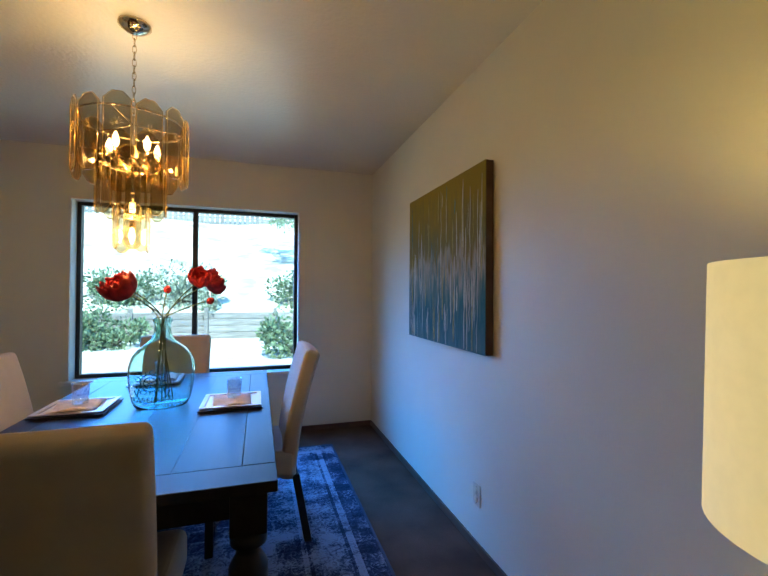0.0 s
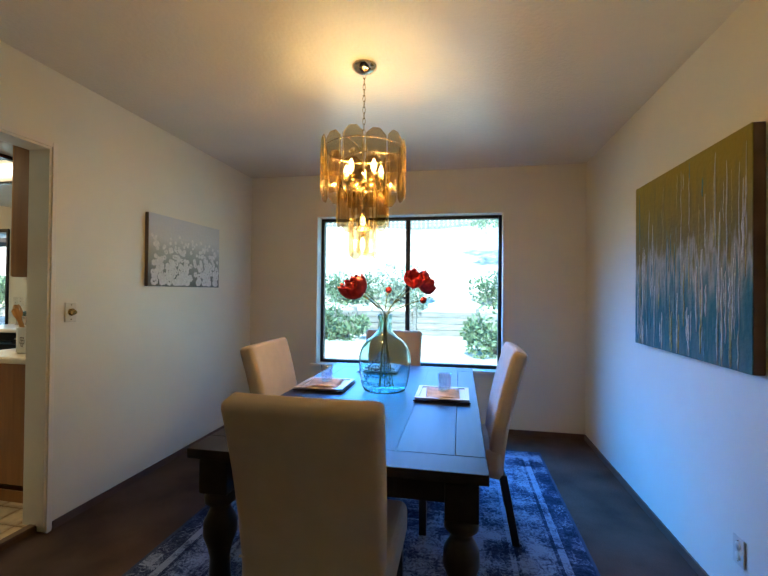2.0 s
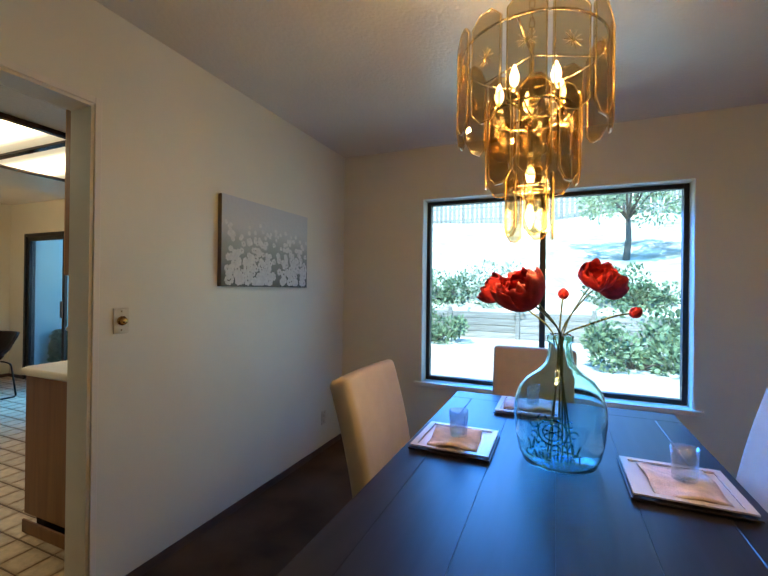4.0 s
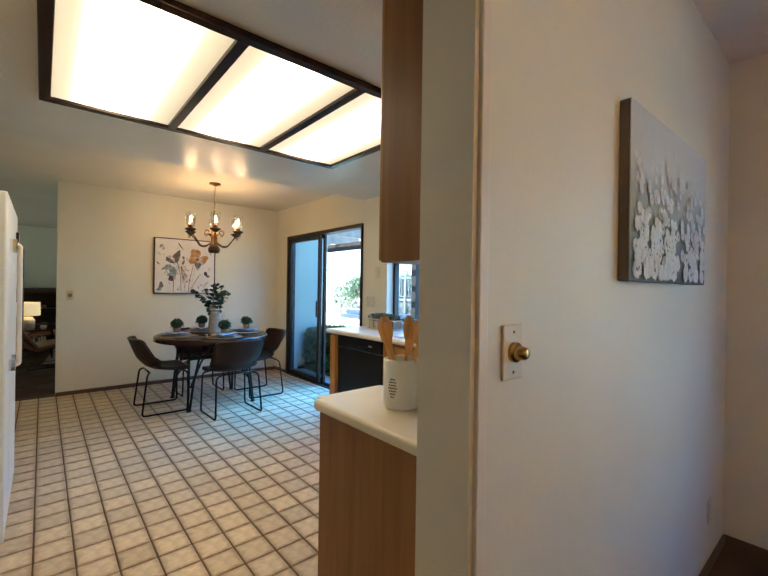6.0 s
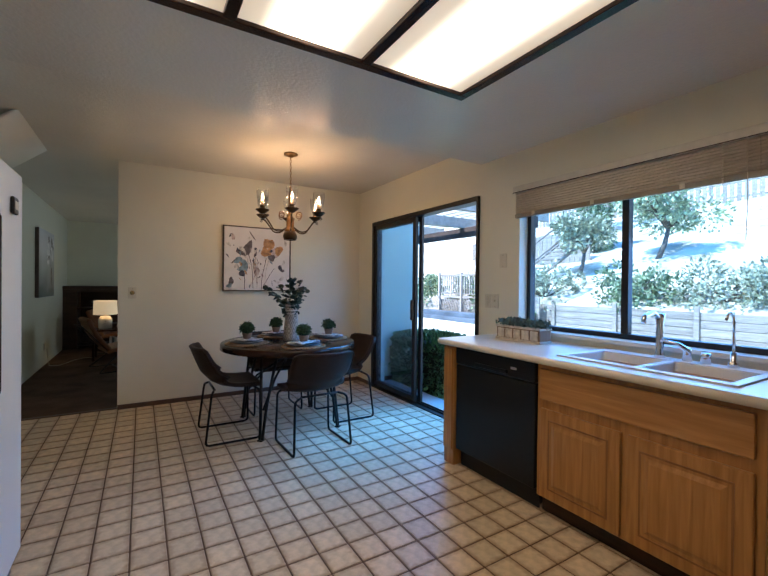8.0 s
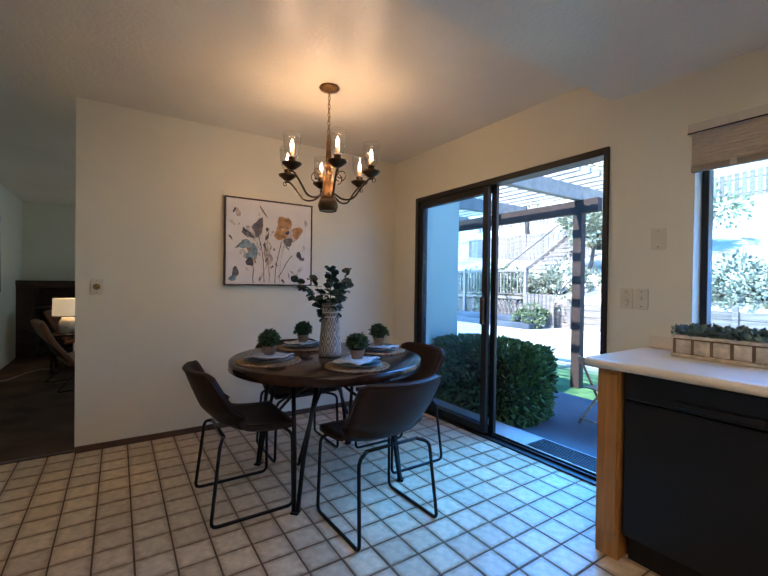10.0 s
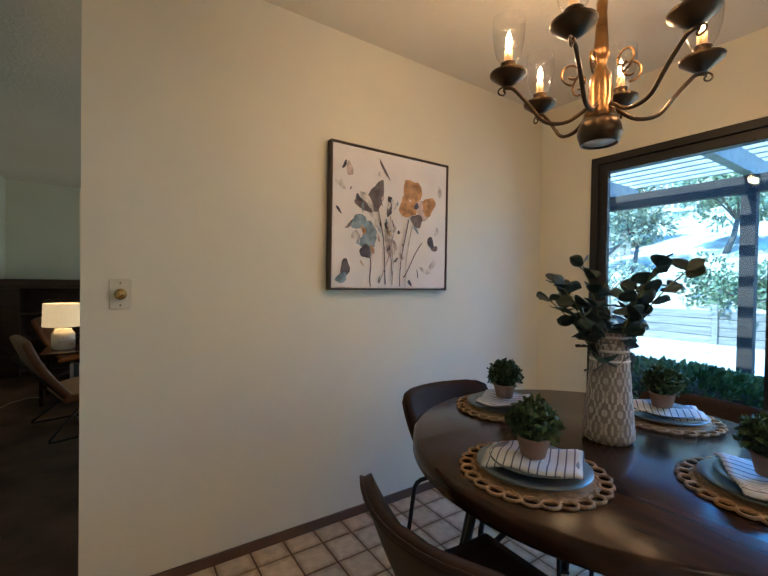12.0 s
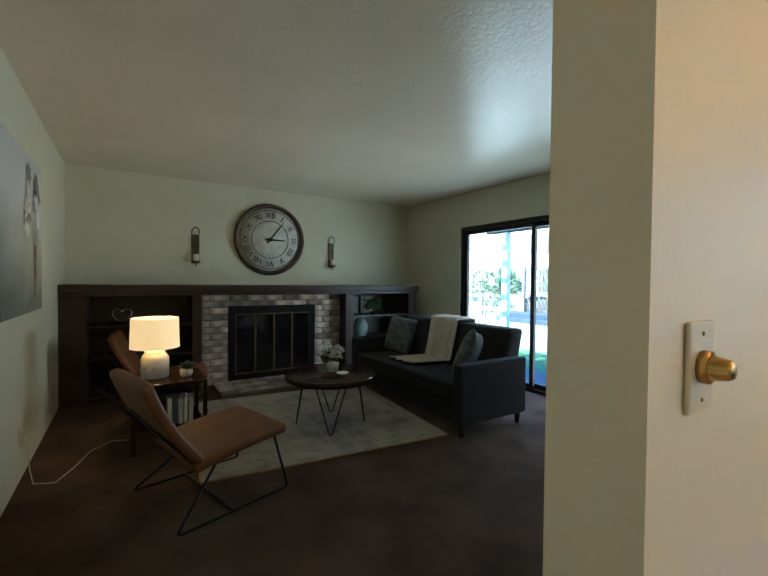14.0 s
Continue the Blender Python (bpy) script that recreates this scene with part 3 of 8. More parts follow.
def parsons_chair(m, label):
    """Upholstered chair; it faces +y, its base at the origin, the back at y = -0.24."""
    c = thing("dining_chair", label, "chair", m, group="upholstered dining chairs")
    part("seat", box(-0.245, 0.245, -0.20, 0.27, 0.36, 0.50, 0.035, 4), LINEN, c)

    def back(u, v):
        z = 0.34 + v * 0.68
        lean = -0.20 - 0.13 * v ** 1.7
        w = 0.235 + 0.012 * v
        return ((u - 0.5) * 2 * w, lean - 0.012 * (1 - (2 * u - 1) ** 2), z)
    bm = sheet(back, 12, 12, 0.085)
    bmesh.ops.bevel(bm, geom=[e for e in bm.edges if len(e.link_faces) == 2 and e.calc_face_angle(0) > 0.9], offset=0.026, segments=4, affect="EDGES", profile=0.5)
    for f in bm.faces:
        f.smooth = True
    part("backrest", bm, LINEN, c)
    part("seam", tube([(-0.235, -0.21, 0.505), (0, -0.216, 0.506), (0.235, -0.21, 0.505)], 0.004, 6), LINEN, c)
    for sx in (-1, 1):
        part("leg", box(sx * 0.21 - 0.02, sx * 0.21 + 0.02, 0.21, 0.25, 0, 0.37, 0.004), BLACK_WOOD, c)
        leg = box(-0.02, 0.02, -0.02, 0.02, 0, 0.37, 0.004)
        for v in leg.verts:
            v.co.y += -0.20 - 0.07 * (1 - v.co.z / 0.37)
        part("leg", leg, BLACK_WOOD, c, m=pose(sx * 0.21, 0, 0))
    return c


parsons_chair(pose(-0.482, 1.37, FD + 0.008, 0, 0, 0), "beige linen dining chair at the head of the table")
parsons_chair(pose(-0.60, 3.17, FD + 0.008, 0, 0, 180) @ Matrix.Diagonal((1, 1, 0.98, 1)), "beige linen dining chair below the window")
parsons_chair(pose(-0.93, 2.30, FD + 0.008, 0, 0, -90), "beige linen dining chair at the long side of the table")
parsons_chair(pose(0.00, 2.46, FD + 0.008, 0, 0, 90), "beige linen dining chair at the long side of the table")


def rug_material(name, dark, mid, light, bands):
    """A worn printed rug: framed borders, medallions and fading."""
    m = mat(name, mid, 0.95, vary=0.0, bump=0.4, bump_scale=500, spec=0.1)
    n, link = m.node_tree.nodes, m.node_tree.links.new
    tc = n.new("ShaderNodeTexCoord")
    vor, worn, brick = n.new("ShaderNodeTexVoronoi"), n.new("ShaderNodeTexNoise"), n.new("ShaderNodeTexBrick")
    vor.feature, vor.inputs["Scale"].default_value = "DISTANCE_TO_EDGE", 9
    worn.inputs["Scale"].default_value, worn.inputs["Detail"].default_value = 5, 8
    brick.inputs["Scale"].default_value, brick.inputs["Mortar Size"].default_value = bands, 0.02
    brick.inputs["Color1"].default_value, brick.inputs["Color2"].default_value, brick.inputs["Mortar"].default_value = (0, 0, 0, 1), (1, 1, 1, 1), (0.5, 0.5, 0.5, 1)
    fine = n.new("ShaderNodeTexNoise")
    fine.inputs["Scale"].default_value, fine.inputs["Detail"].default_value, fine.inputs["Distortion"].default_value = 26, 4, 2.5
    for x in (vor, worn, brick, fine):
        link(tc.outputs["Object"], x.inputs["Vector"])
    a, b, ramp = n.new("ShaderNodeMath"), n.new("ShaderNodeMath"), n.new("ShaderNodeValToRGB")
    a.operation = b.operation = "MULTIPLY_ADD"
    a.inputs[1].default_value, b.inputs[1].default_value = 0.9, 0.28
    link(fine.outputs["Fac"], a.inputs[0])
    link(worn.outputs["Fac"], a.inputs[2])
    link(brick.outputs["Fac"], b.inputs[0])
    link(brick.outputs["Color"], b.inputs[0])
    link(a.outputs[0], b.inputs[2])
    e = ramp.color_ramp.elements
    e[0].position, e[0].color, e[1].position, e[1].color = 0.78, (*dark, 1), 1.22, (*light, 1)
    k = e.new(0.98)
    k.color = (*mid, 1)
    norm = n.new("ShaderNodeMath")
    norm.operation = "MULTIPLY"
    norm.inputs[1].default_value = 0.75
    e[0].position, e[1].position, e[2].position = 0.60, 0.76, 0.95
    link(b.outputs[0], norm.inputs[0])
    sep, ax, ay, far, frame_ramp, add = n.new("ShaderNodeSeparateXYZ"), n.new("ShaderNodeMath"), n.new("ShaderNodeMath"), n.new("ShaderNodeMath"), n.new("ShaderNodeValToRGB"), n.new("ShaderNodeMath")
    link(tc.outputs["Object"], sep.inputs[0])
    ax.operation = ay.operation = "ABSOLUTE"
    far.operation = "MAXIMUM"
    shrink = n.new("ShaderNodeMath")
    shrink.operation, shrink.inputs[1].default_value = "SUBTRACT", 0.11
    link(sep.outputs["X"], ax.inputs[0])
    link(sep.outputs["Y"], ay.inputs[0])
    link(ay.outputs[0], shrink.inputs[0])
    link(ax.outputs[0], far.inputs[0])
    link(shrink.outputs[0], far.inputs[1])
    fe = frame_ramp.color_ramp.elements
    frame_ramp.color_ramp.interpolation = "CONSTANT"
    fe[0].position, fe[0].color, fe[1].position, fe[1].color = 0.0, (0.5, 0.5, 0.5, 1), 0.99, (0.30, 0.30, 0.30, 1)
    for p, g in ((0.70, 0.78), (0.73, 0.34), (0.75, 0.62), (0.93, 0.32), (0.95, 0.8)):
        k = fe.new(p)
        k.color = (g, g, g, 1)
    link(far.outputs[0], frame_ramp.inputs[0])
    add.operation, add.inputs[1].default_value = "MULTIPLY_ADD", 0.40
    link(frame_ramp.outputs[0], add.inputs[0])
    link(norm.outputs[0], add.inputs[2])
    shift = n.new("ShaderNodeMath")
    shift.operation, shift.inputs[1].default_value = "SUBTRACT", 0.20
    link(add.outputs[0], shift.inputs[0])
    link(shift.outputs[0], ramp.inputs[0])
    link(ramp.outputs[0], n["Principled BSDF"].inputs["Base Color"])
    return m


RUG_BLUE = rug_material("blue_worn_rug", (0.012, 0.017, 0.036), (0.036, 0.050, 0.090), (0.24, 0.28, 0.35), 2.2)
RUG_PALE = rug_material("pale_worn_rug", (0.20, 0.19, 0.17), (0.33, 0.30, 0.26), (0.42, 0.39, 0.34), 1.5)
EDGE_BLUE = mat("blue_rug_edge", (0.03, 0.04, 0.07), 0.95, vary=0.2, scale=30)
rug = thing("area_rug", "worn blue and grey patterned area rug under the dining table", "rug", pose(-0.475, 2.385, FD))
part("rug_body", box(-1.10, 1.10, -1.21, 1.21, 0, 0.008, 0.002, 1), RUG_BLUE, rug)
part("edge_binding", boxes((-1.115, -1.10, -1.225, 1.225, 0, 0.008), (1.10, 1.115, -1.225, 1.225, 0, 0.008), (-1.10, 1.10, -1.225, -1.21, 0, 0.008), (-1.10, 1.10, 1.21, 1.225, 0, 0.008)), EDGE_BLUE, rug)

# place settings
WOOD_TRAY = mat("dark_tray", (0.03, 0.02, 0.018), 0.4, vary=0.2)
PLATE_CREAM = mat("blush_ceramic", (0.62, 0.52, 0.44), 0.3, vary=0.05)
CREAM = mat("cream_ceramic", (0.70, 0.65, 0.58), 0.25, vary=0.03)
NAPKIN_PINK = mat("dusty_pink_napkin", (0.70, 0.54, 0.46), 0.9, vary=0.2, scale=25, bump=0.4, bump_scale=200)


def folded(w, d, h, seed, waves=1.0):
    """A folded cloth with a soft, uneven top."""
    rnd = random.Random(seed)
    p = [rnd.uniform(0, 6) for _ in range(4)]
    return sheet(lambda u, v: ((u - 0.5) * w, (v - 0.5) * d, h + waves * 0.004 * (math.sin(9 * u + p[0]) + math.sin(7 * v + p[1] + 3 * u)) - 0.4 * h * max(0, abs(2 * u - 1) - 0.85) / 0.15), 14, 10, 0.006)


TUMBLER = see_through("tumbler_glass", (0.84, 0.90, 0.94), 0.4)


def square_setting(x, y, turn):
    s = thing("square_plate", "square cream plate with dark rim on the dining table", "plate", pose(x, y, TZ, 0, 0, turn), group="square plates")
    for k, (w, z, mt) in enumerate(((0.148, 0.0, WOOD_TRAY), (0.142, 0.012, PLATE_CREAM))):
        bm = boxes((-w * 0.85, w * 0.85, -w * 0.85, w * 0.85, z, z + 0.004))
        for a, b, c, d in ((-1, 1, -1, -0.85), (-1, 1, 0.85, 1), (-1, -0.85, -0.85, 0.85), (0.85, 1, -0.85, 0.85)):
            vs = add_box(bm, a * w, b * w, c * w, d * w, z + 0.006, z + 0.011)
        part("plate_rim" if k else "charger", bm, mt, s, "cream glazed plate" if k else "dark charger")
    n = thing("napkin", "folded dusty pink cloth napkin on a plate", "napkin", pose(x, y - 0.01, TZ + 0.016, 0, 0, turn + 4), folded(0.225, 0.18, 0.014, x, 1.4), NAPKIN_PINK, group="pink napkins")
    g = thing("drinking_glass", "clear glass tumbler standing on a pink napkin", "glass", pose(x + 0.01, y - 0.01, TZ + 0.036))
    t = part("tumbler", lathe([(0, 0.0), (0.033, 0.0), (0.037, 0.095), (0.0355, 0.095), (0.0315, 0.009), (0, 0.009)], 28), TUMBLER, g)
    return s


square_setting(-0.828, 2.318, 90)
square_setting(-0.125, 2.24, -90)
square_setting(-0.60, 2.90, 180)

# green glass demijohn with red poppies
AQUA = glass("aqua_bottle_glass", (0.70, 0.90, 0.90), 0.0, 1.38)
AQUA_RELIEF = glass("aqua_glass_relief", (0.16, 0.42, 0.46), 0.05, 1.45)
VX, VY = -0.462, 2.29
vase = thing("demijohn_vase", "round aqua glass demijohn with embossed lettering on the table", "vase", pose(VX, VY, TZ + 0.001))
outer = [(0, 0.002), (0.085, 0.002), (0.110, 0.010), (0.122, 0.04), (0.132, 0.10), (0.137, 0.16), (0.135, 0.20), (0.122, 0.245), (0.098, 0.28), (0.066, 0.305), (0.044, 0.33), (0.036, 0.36), (0.034, 0.40), (0.040, 0.405), (0.040, 0.425), (0.034, 0.43)]
outer = [(r * 1.10, z * 1.035) for r, z in outer]
inner = [(r - 0.005, z) for r, z in outer[::-1][:-2]] + [(0, 0.014)]
part("bottle", lathe(outer + inner, 48), AQUA, vase)


def vase_r(z):
    for (r0, z0), (r1, z1) in zip(outer[1:], outer[2:]):
        if z0 <= z <= z1:
            return r0 + (r1 - r0) * (z - z0) / max(1e-6, z1 - z0)
    return 0.1


def on_vase(angle, z, off=0.0015):
    """A point on the bottle's side, angle in degrees from the front."""
    a, r = radians(angle - 98), vase_r(z) + off
    return Vector((r * math.cos(a), r * math.sin(a), z))


def letter_mesh(text, size, depth):
    cu = bpy.data.curves.new("letter", "FONT")
    cu.body, cu.size, cu.extrude, cu.align_x, cu.align_y = text, size, depth, "CENTER", "CENTER"
    ob = bpy.data.objects.new("letter", cu)
    me = bpy.data.meshes.new_from_object(ob)
    bpy.data.objects.remove(ob)
    return me


def letter(text, size, depth, material, parent, m):
    me = letter_mesh(text, size, depth)
    me.materials.clear()
    me.materials.append(material)
    ob = new("letter", me)
    ob.parent, ob.matrix_basis = parent, m
    return ob


for i, ch in enumerate("CABERNET"):
    ang = (i - 3.5) * 9.5
    p = on_vase(ang, 0.062)
    letter(ch, 0.036, 0.002, AQUA_RELIEF, vase, Matrix.Translation(p) @ pose(0, 0, 0, 90, 0, ang - 8))
crest = bmesh.new()
for rad in (0.026, 0.040):
    tube([on_vase(math.degrees(rad * math.cos(t) / 0.135), 0.145 + rad * math.sin(t)) for t in np.linspace(0, 2 * math.pi, 28)[:-1]], 0.0028, 6, True, crest)
for k in range(9):
    t0 = k * 2 * math.pi / 9
    c = (0.056 * math.cos(t0), 0.145 + 0.050 * math.sin(t0))
    tube([on_vase(math.degrees((c[0] + 0.012 * math.cos(t)) / 0.135), c[1] + 0.010 * math.sin(t)) for t in np.linspace(t0, t0 + 5.2, 12)], 0.0026, 6, False, crest)
for a in (0.4, 1.6, 2.8):
    tube([on_vase(math.degrees(s * 0.022 * math.cos(a) / 0.135), 0.145 + s * 0.022 * math.sin(a)) for s in (-1, 0, 1)], 0.0024, 6, False, crest)
for s in (-1, 1):
    tube([on_vase(s * (18 + 10 * t) , 0.095 + 0.02 * math.sin(5 * t)) for t in np.linspace(0, 1.4, 10)], 0.003, 6, False, crest)
part("crest", crest, AQUA_RELIEF, vase, "embossed crest in the glass")

POPPY = mat("red_petal", (0.56, 0.018, 0.026), 0.7, vary=0.35, scale=30, bump=0.3, bump_scale=90)
STEM = mat("olive_stem", (0.13, 0.14, 0.05), 0.7, vary=0.25, scale=30)
POPPY_HEART = mat("dark_flower_heart", (0.06, 0.012, 0.015), 0.8, vary=0.3)


def poppy(head, facing, size, seed, bud=False):
    f = thing("poppy", "red artificial poppy bud on a thin stem" if bud else "open red artificial poppy on a thin stem", "flower", pose(VX, VY, TZ), group="red poppies in the bottle")
    rnd = random.Random(seed)
    h = Vector(head)
    foot, neck = Vector((rnd.uniform(-0.05, 0.05), rnd.uniform(-0.04, 0.04), 0.02)), Vector((rnd.uniform(-0.012, 0.012), rnd.uniform(-0.012, 0.012), 0.43))
    pts = []
    for t in np.linspace(0, 1, 14):
        if t < 0.5:
            pts.append(foot.lerp(neck, t * 2))
        else:
            s = t * 2 - 1
            mid = neck + Vector((h.x * 0.25, h.y * 0.25, (h.z - 0.43) * 0.62))
            pts.append(neck.lerp(mid, s).lerp(mid.lerp(h, s), s) + Vector((0, 0, 0.003 * math.sin(9 * s))))
    part("stem", tube(pts, 0.003, 6), STEM, f)
    q = Vector(facing).normalized().to_track_quat("Z", "Y").to_matrix().to_4x4()
    if bud:
        part("petal", lathe([(0, -0.018), (0.012, -0.012), (0.019, 0.0), (0.016, 0.014), (0.005, 0.024), (0, 0.025)], 14), POPPY, f, m=Matrix.Translation(h) @ q)
        return f
    for k in range(9):
        a0, ring = k * math.pi * 2 / 3 + 0.7 * (k // 3), (1.0, 0.84, 0.62)[k // 3]
        ph = rnd.uniform(0, 6)

        def petal(u, v, a0=a0, ring=ring, ph=ph):
            a = a0 + (u - 0.5) * 2.3
            tip = 0.2 + (1.75 if ring > 0.9 else 2.1) * v
            r = size * ring * math.sin(tip) * (1 - 0.10 * (2 * u - 1) ** 4)
            r += 0.006 * v * math.sin(11 * u + ph)
            z = size * ring * (0.75 - math.cos(tip)) * 0.85 + 0.012 * v * math.sin(6 * u + ph) + 0.009 * v * v * math.sin(15 * u + 2 * ph)
            return (r * math.cos(a), r * math.sin(a), z)
        part("petal", sheet(petal, 14, 8, 0.0012), POPPY, f, m=Matrix.Translation(h) @ q)
    part("heart", lathe([(0, 0.022), (0.012, 0.018), (0.016, 0.0), (0, -0.008)], 12), POPPY_HEART, f, m=Matrix.Translation(h) @ q)
    return f


poppy((-0.09, -0.285, 0.560), (-0.35, -0.25, 0.65), 0.078, 1)
poppy((-0.105, -0.20, 0.585), (-0.8, 0.1, 0.45), 0.062, 12)
poppy((-0.228, 0.20, 0.580), (-0.8, -0.2, 0.5), 0.066, 2)
poppy((0.16, 0.44, 0.620), (0.6, 0.1, 0.35), 0.080, 3)
poppy((0.13, 0.30, 0.630), (0.1, -0.5, 0.6), 0.066, 5)
poppy((0.01, 0.05, 0.583), (0, 0, 1), 0.02, 4, True)
poppy((0.22, -0.02, 0.528), (0.7, 0, 0.5), 0.02, 6, True)


# chandelier of amber glass plates
CX, CY = -0.555, 2.10
CHROME = mat("polished_brass_plate", (0.70, 0.60, 0.45), 0.08, metal=1.0, vary=0.05)
FILAMENT = glow("warm_bulb", (1.0, 0.70, 0.38), 7)
ch = thing("glass_chandelier", "three-tier chandelier of amber glass plates over the table", "chandelier", pose(CX, CY, 0))
part("canopy", lathe([(0, HD - 0.003), (0.068, HD - 0.003), (0.068, HD - 0.012), (0.045, HD - 0.03), (0.012, HD - 0.045), (0, HD - 0.045)], 32), CHROME, ch)
for k in range(13):
    z = HD - 0.055 - k * 0.031
    part("chain_link", tube([(0.008 * math.cos(t), 0, 0.02 * math.sin(t)) for t in np.linspace(0, 2 * math.pi, 13)[:-1]], 0.0022, 6, True), CHROME, ch, m=pose(0, 0, z, 0, 0, 90 * (k % 2)))
part("stem", lathe([(0, 2.12), (0.008, 2.12), (0.008, 1.62), (0, 1.62)], 12), CHROME, ch)


def glass_plate(w, h):
    """A long plate with pointed, bevelled ends, hanging in the xz plane."""
    bm = bmesh.new()
    c = w * 0.32
    prof = [(-w / 2 + c, 0), (w / 2 - c, 0), (w / 2, -c), (w / 2, -h + c), (w / 2 - c, -h), (-w / 2 + c, -h), (-w / 2, -h + c), (-w / 2, -c)]
    f = bm.faces.new([bm.verts.new((x, 0, z)) for x, z in prof])
    r = bmesh.ops.extrude_face_region(bm, geom=[f])["geom"]
    bmesh.ops.translate(bm, verts=[v for v in r if isinstance(v, bmesh.types.BMVert)], vec=(0, 0.005, 0))
    bmesh.ops.recalc_face_normals(bm, faces=bm.faces[:])
    return bm


STAR = mat("cut_glass_lines", (0.85, 0.60, 0.22), 0.15, metal=0.6, vary=0.1)
plate_mesh = {}
for tier, (n, rad, ztop, w, h) in enumerate(((12, 0.222, 2.135, 0.105, 0.315), (8, 0.135, 1.945, 0.093, 0.28), (5, 0.066, 1.715, 0.068, 0.21))):
    plate_mesh[tier] = mesh_of("glass_plate", glass_plate(w, h), SMOKE)
    rim = bmesh.new()
    tube([(-w * 0.18, -0.002, -0.003), (w * 0.18, -0.002, -0.003), (w * 0.47, -0.002, -w * 0.33), (w * 0.47, -0.002, -h + w * 0.33), (w * 0.18, -0.002, -h + 0.003), (-w * 0.18, -0.002, -h + 0.003), (-w * 0.47, -0.002, -h + w * 0.33), (-w * 0.47, -0.002, -w * 0.33)], 0.0016, 4, True, rim)
    rim_me = mesh_of("bevel_line", rim, STAR)
    star = bmesh.new()
    for k in range(5):
        a = k * math.pi / 5
        tube([(-0.026 * math.cos(a), -0.003, -h * 0.42 - 0.026 * math.sin(a)), (0.026 * math.cos(a), -0.003, -h * 0.42 + 0.026 * math.sin(a))], 0.0011, 4, False, star)
    star_me = mesh_of("cut_star", star, STAR)
    for k in range(n):
        a = 360 * k / n + 8 * tier
        p = new("glass_plate", plate_mesh[tier])
        p.parent, p.matrix_basis = ch, pose(rad * math.sin(radians(a)), -rad * math.cos(radians(a)), ztop - 0.01 * (k % 2), 0, 0, a)
        for me in ((rim_me, star_me) if tier < 2 else (rim_me,)):
            e = new(me.name, me)
            e.parent = p
    part("ring", tube([((rad - 0.008) * math.cos(t), (rad - 0.008) * math.sin(t), ztop - 0.055) for t in np.linspace(0, 2 * math.pi, 41)[:-1]], 0.004, 6, True), CHROME, ch)
    for k in range(3):
        a = k * 2 * math.pi / 3 + 0.4
        part("spoke", tube([(0, 0, ztop - 0.055), ((rad - 0.008) * math.cos(a), (rad - 0.008) * math.sin(a), ztop - 0.055)], 0.003, 6), CHROME, ch)


def candle_bulb():
    return lathe([(0, 0), (0.007, 0.002), (0.013, 0.018), (0.014, 0.03), (0.009, 0.05), (0.003, 0.066), (0, 0.068)], 16)


for k in range(5):
    a, rr, zz = k * 2 * math.pi / 5 + 0.5, 0.10, 1.945
    s = part("bulb_socket", lathe([(0, -0.05), (0.011, -0.05), (0.011, 0), (0, 0)], 12), CHROME, ch, m=pose(rr * math.cos(a), rr * math.sin(a), zz))
    part("bulb", candle_bulb(), FILAMENT, s, "lit candle bulb")
for zz in (1.73, 1.60):
    s = part("bulb_socket", lathe([(0, 0.0), (0.011, 0.0), (0.011, 0.04), (0, 0.04)], 12), CHROME, ch, m=pose(0, 0, zz))
    part("bulb", candle_bulb(), FILAMENT, s, "lit candle bulb", m=pose(0, 0, 0, 180))


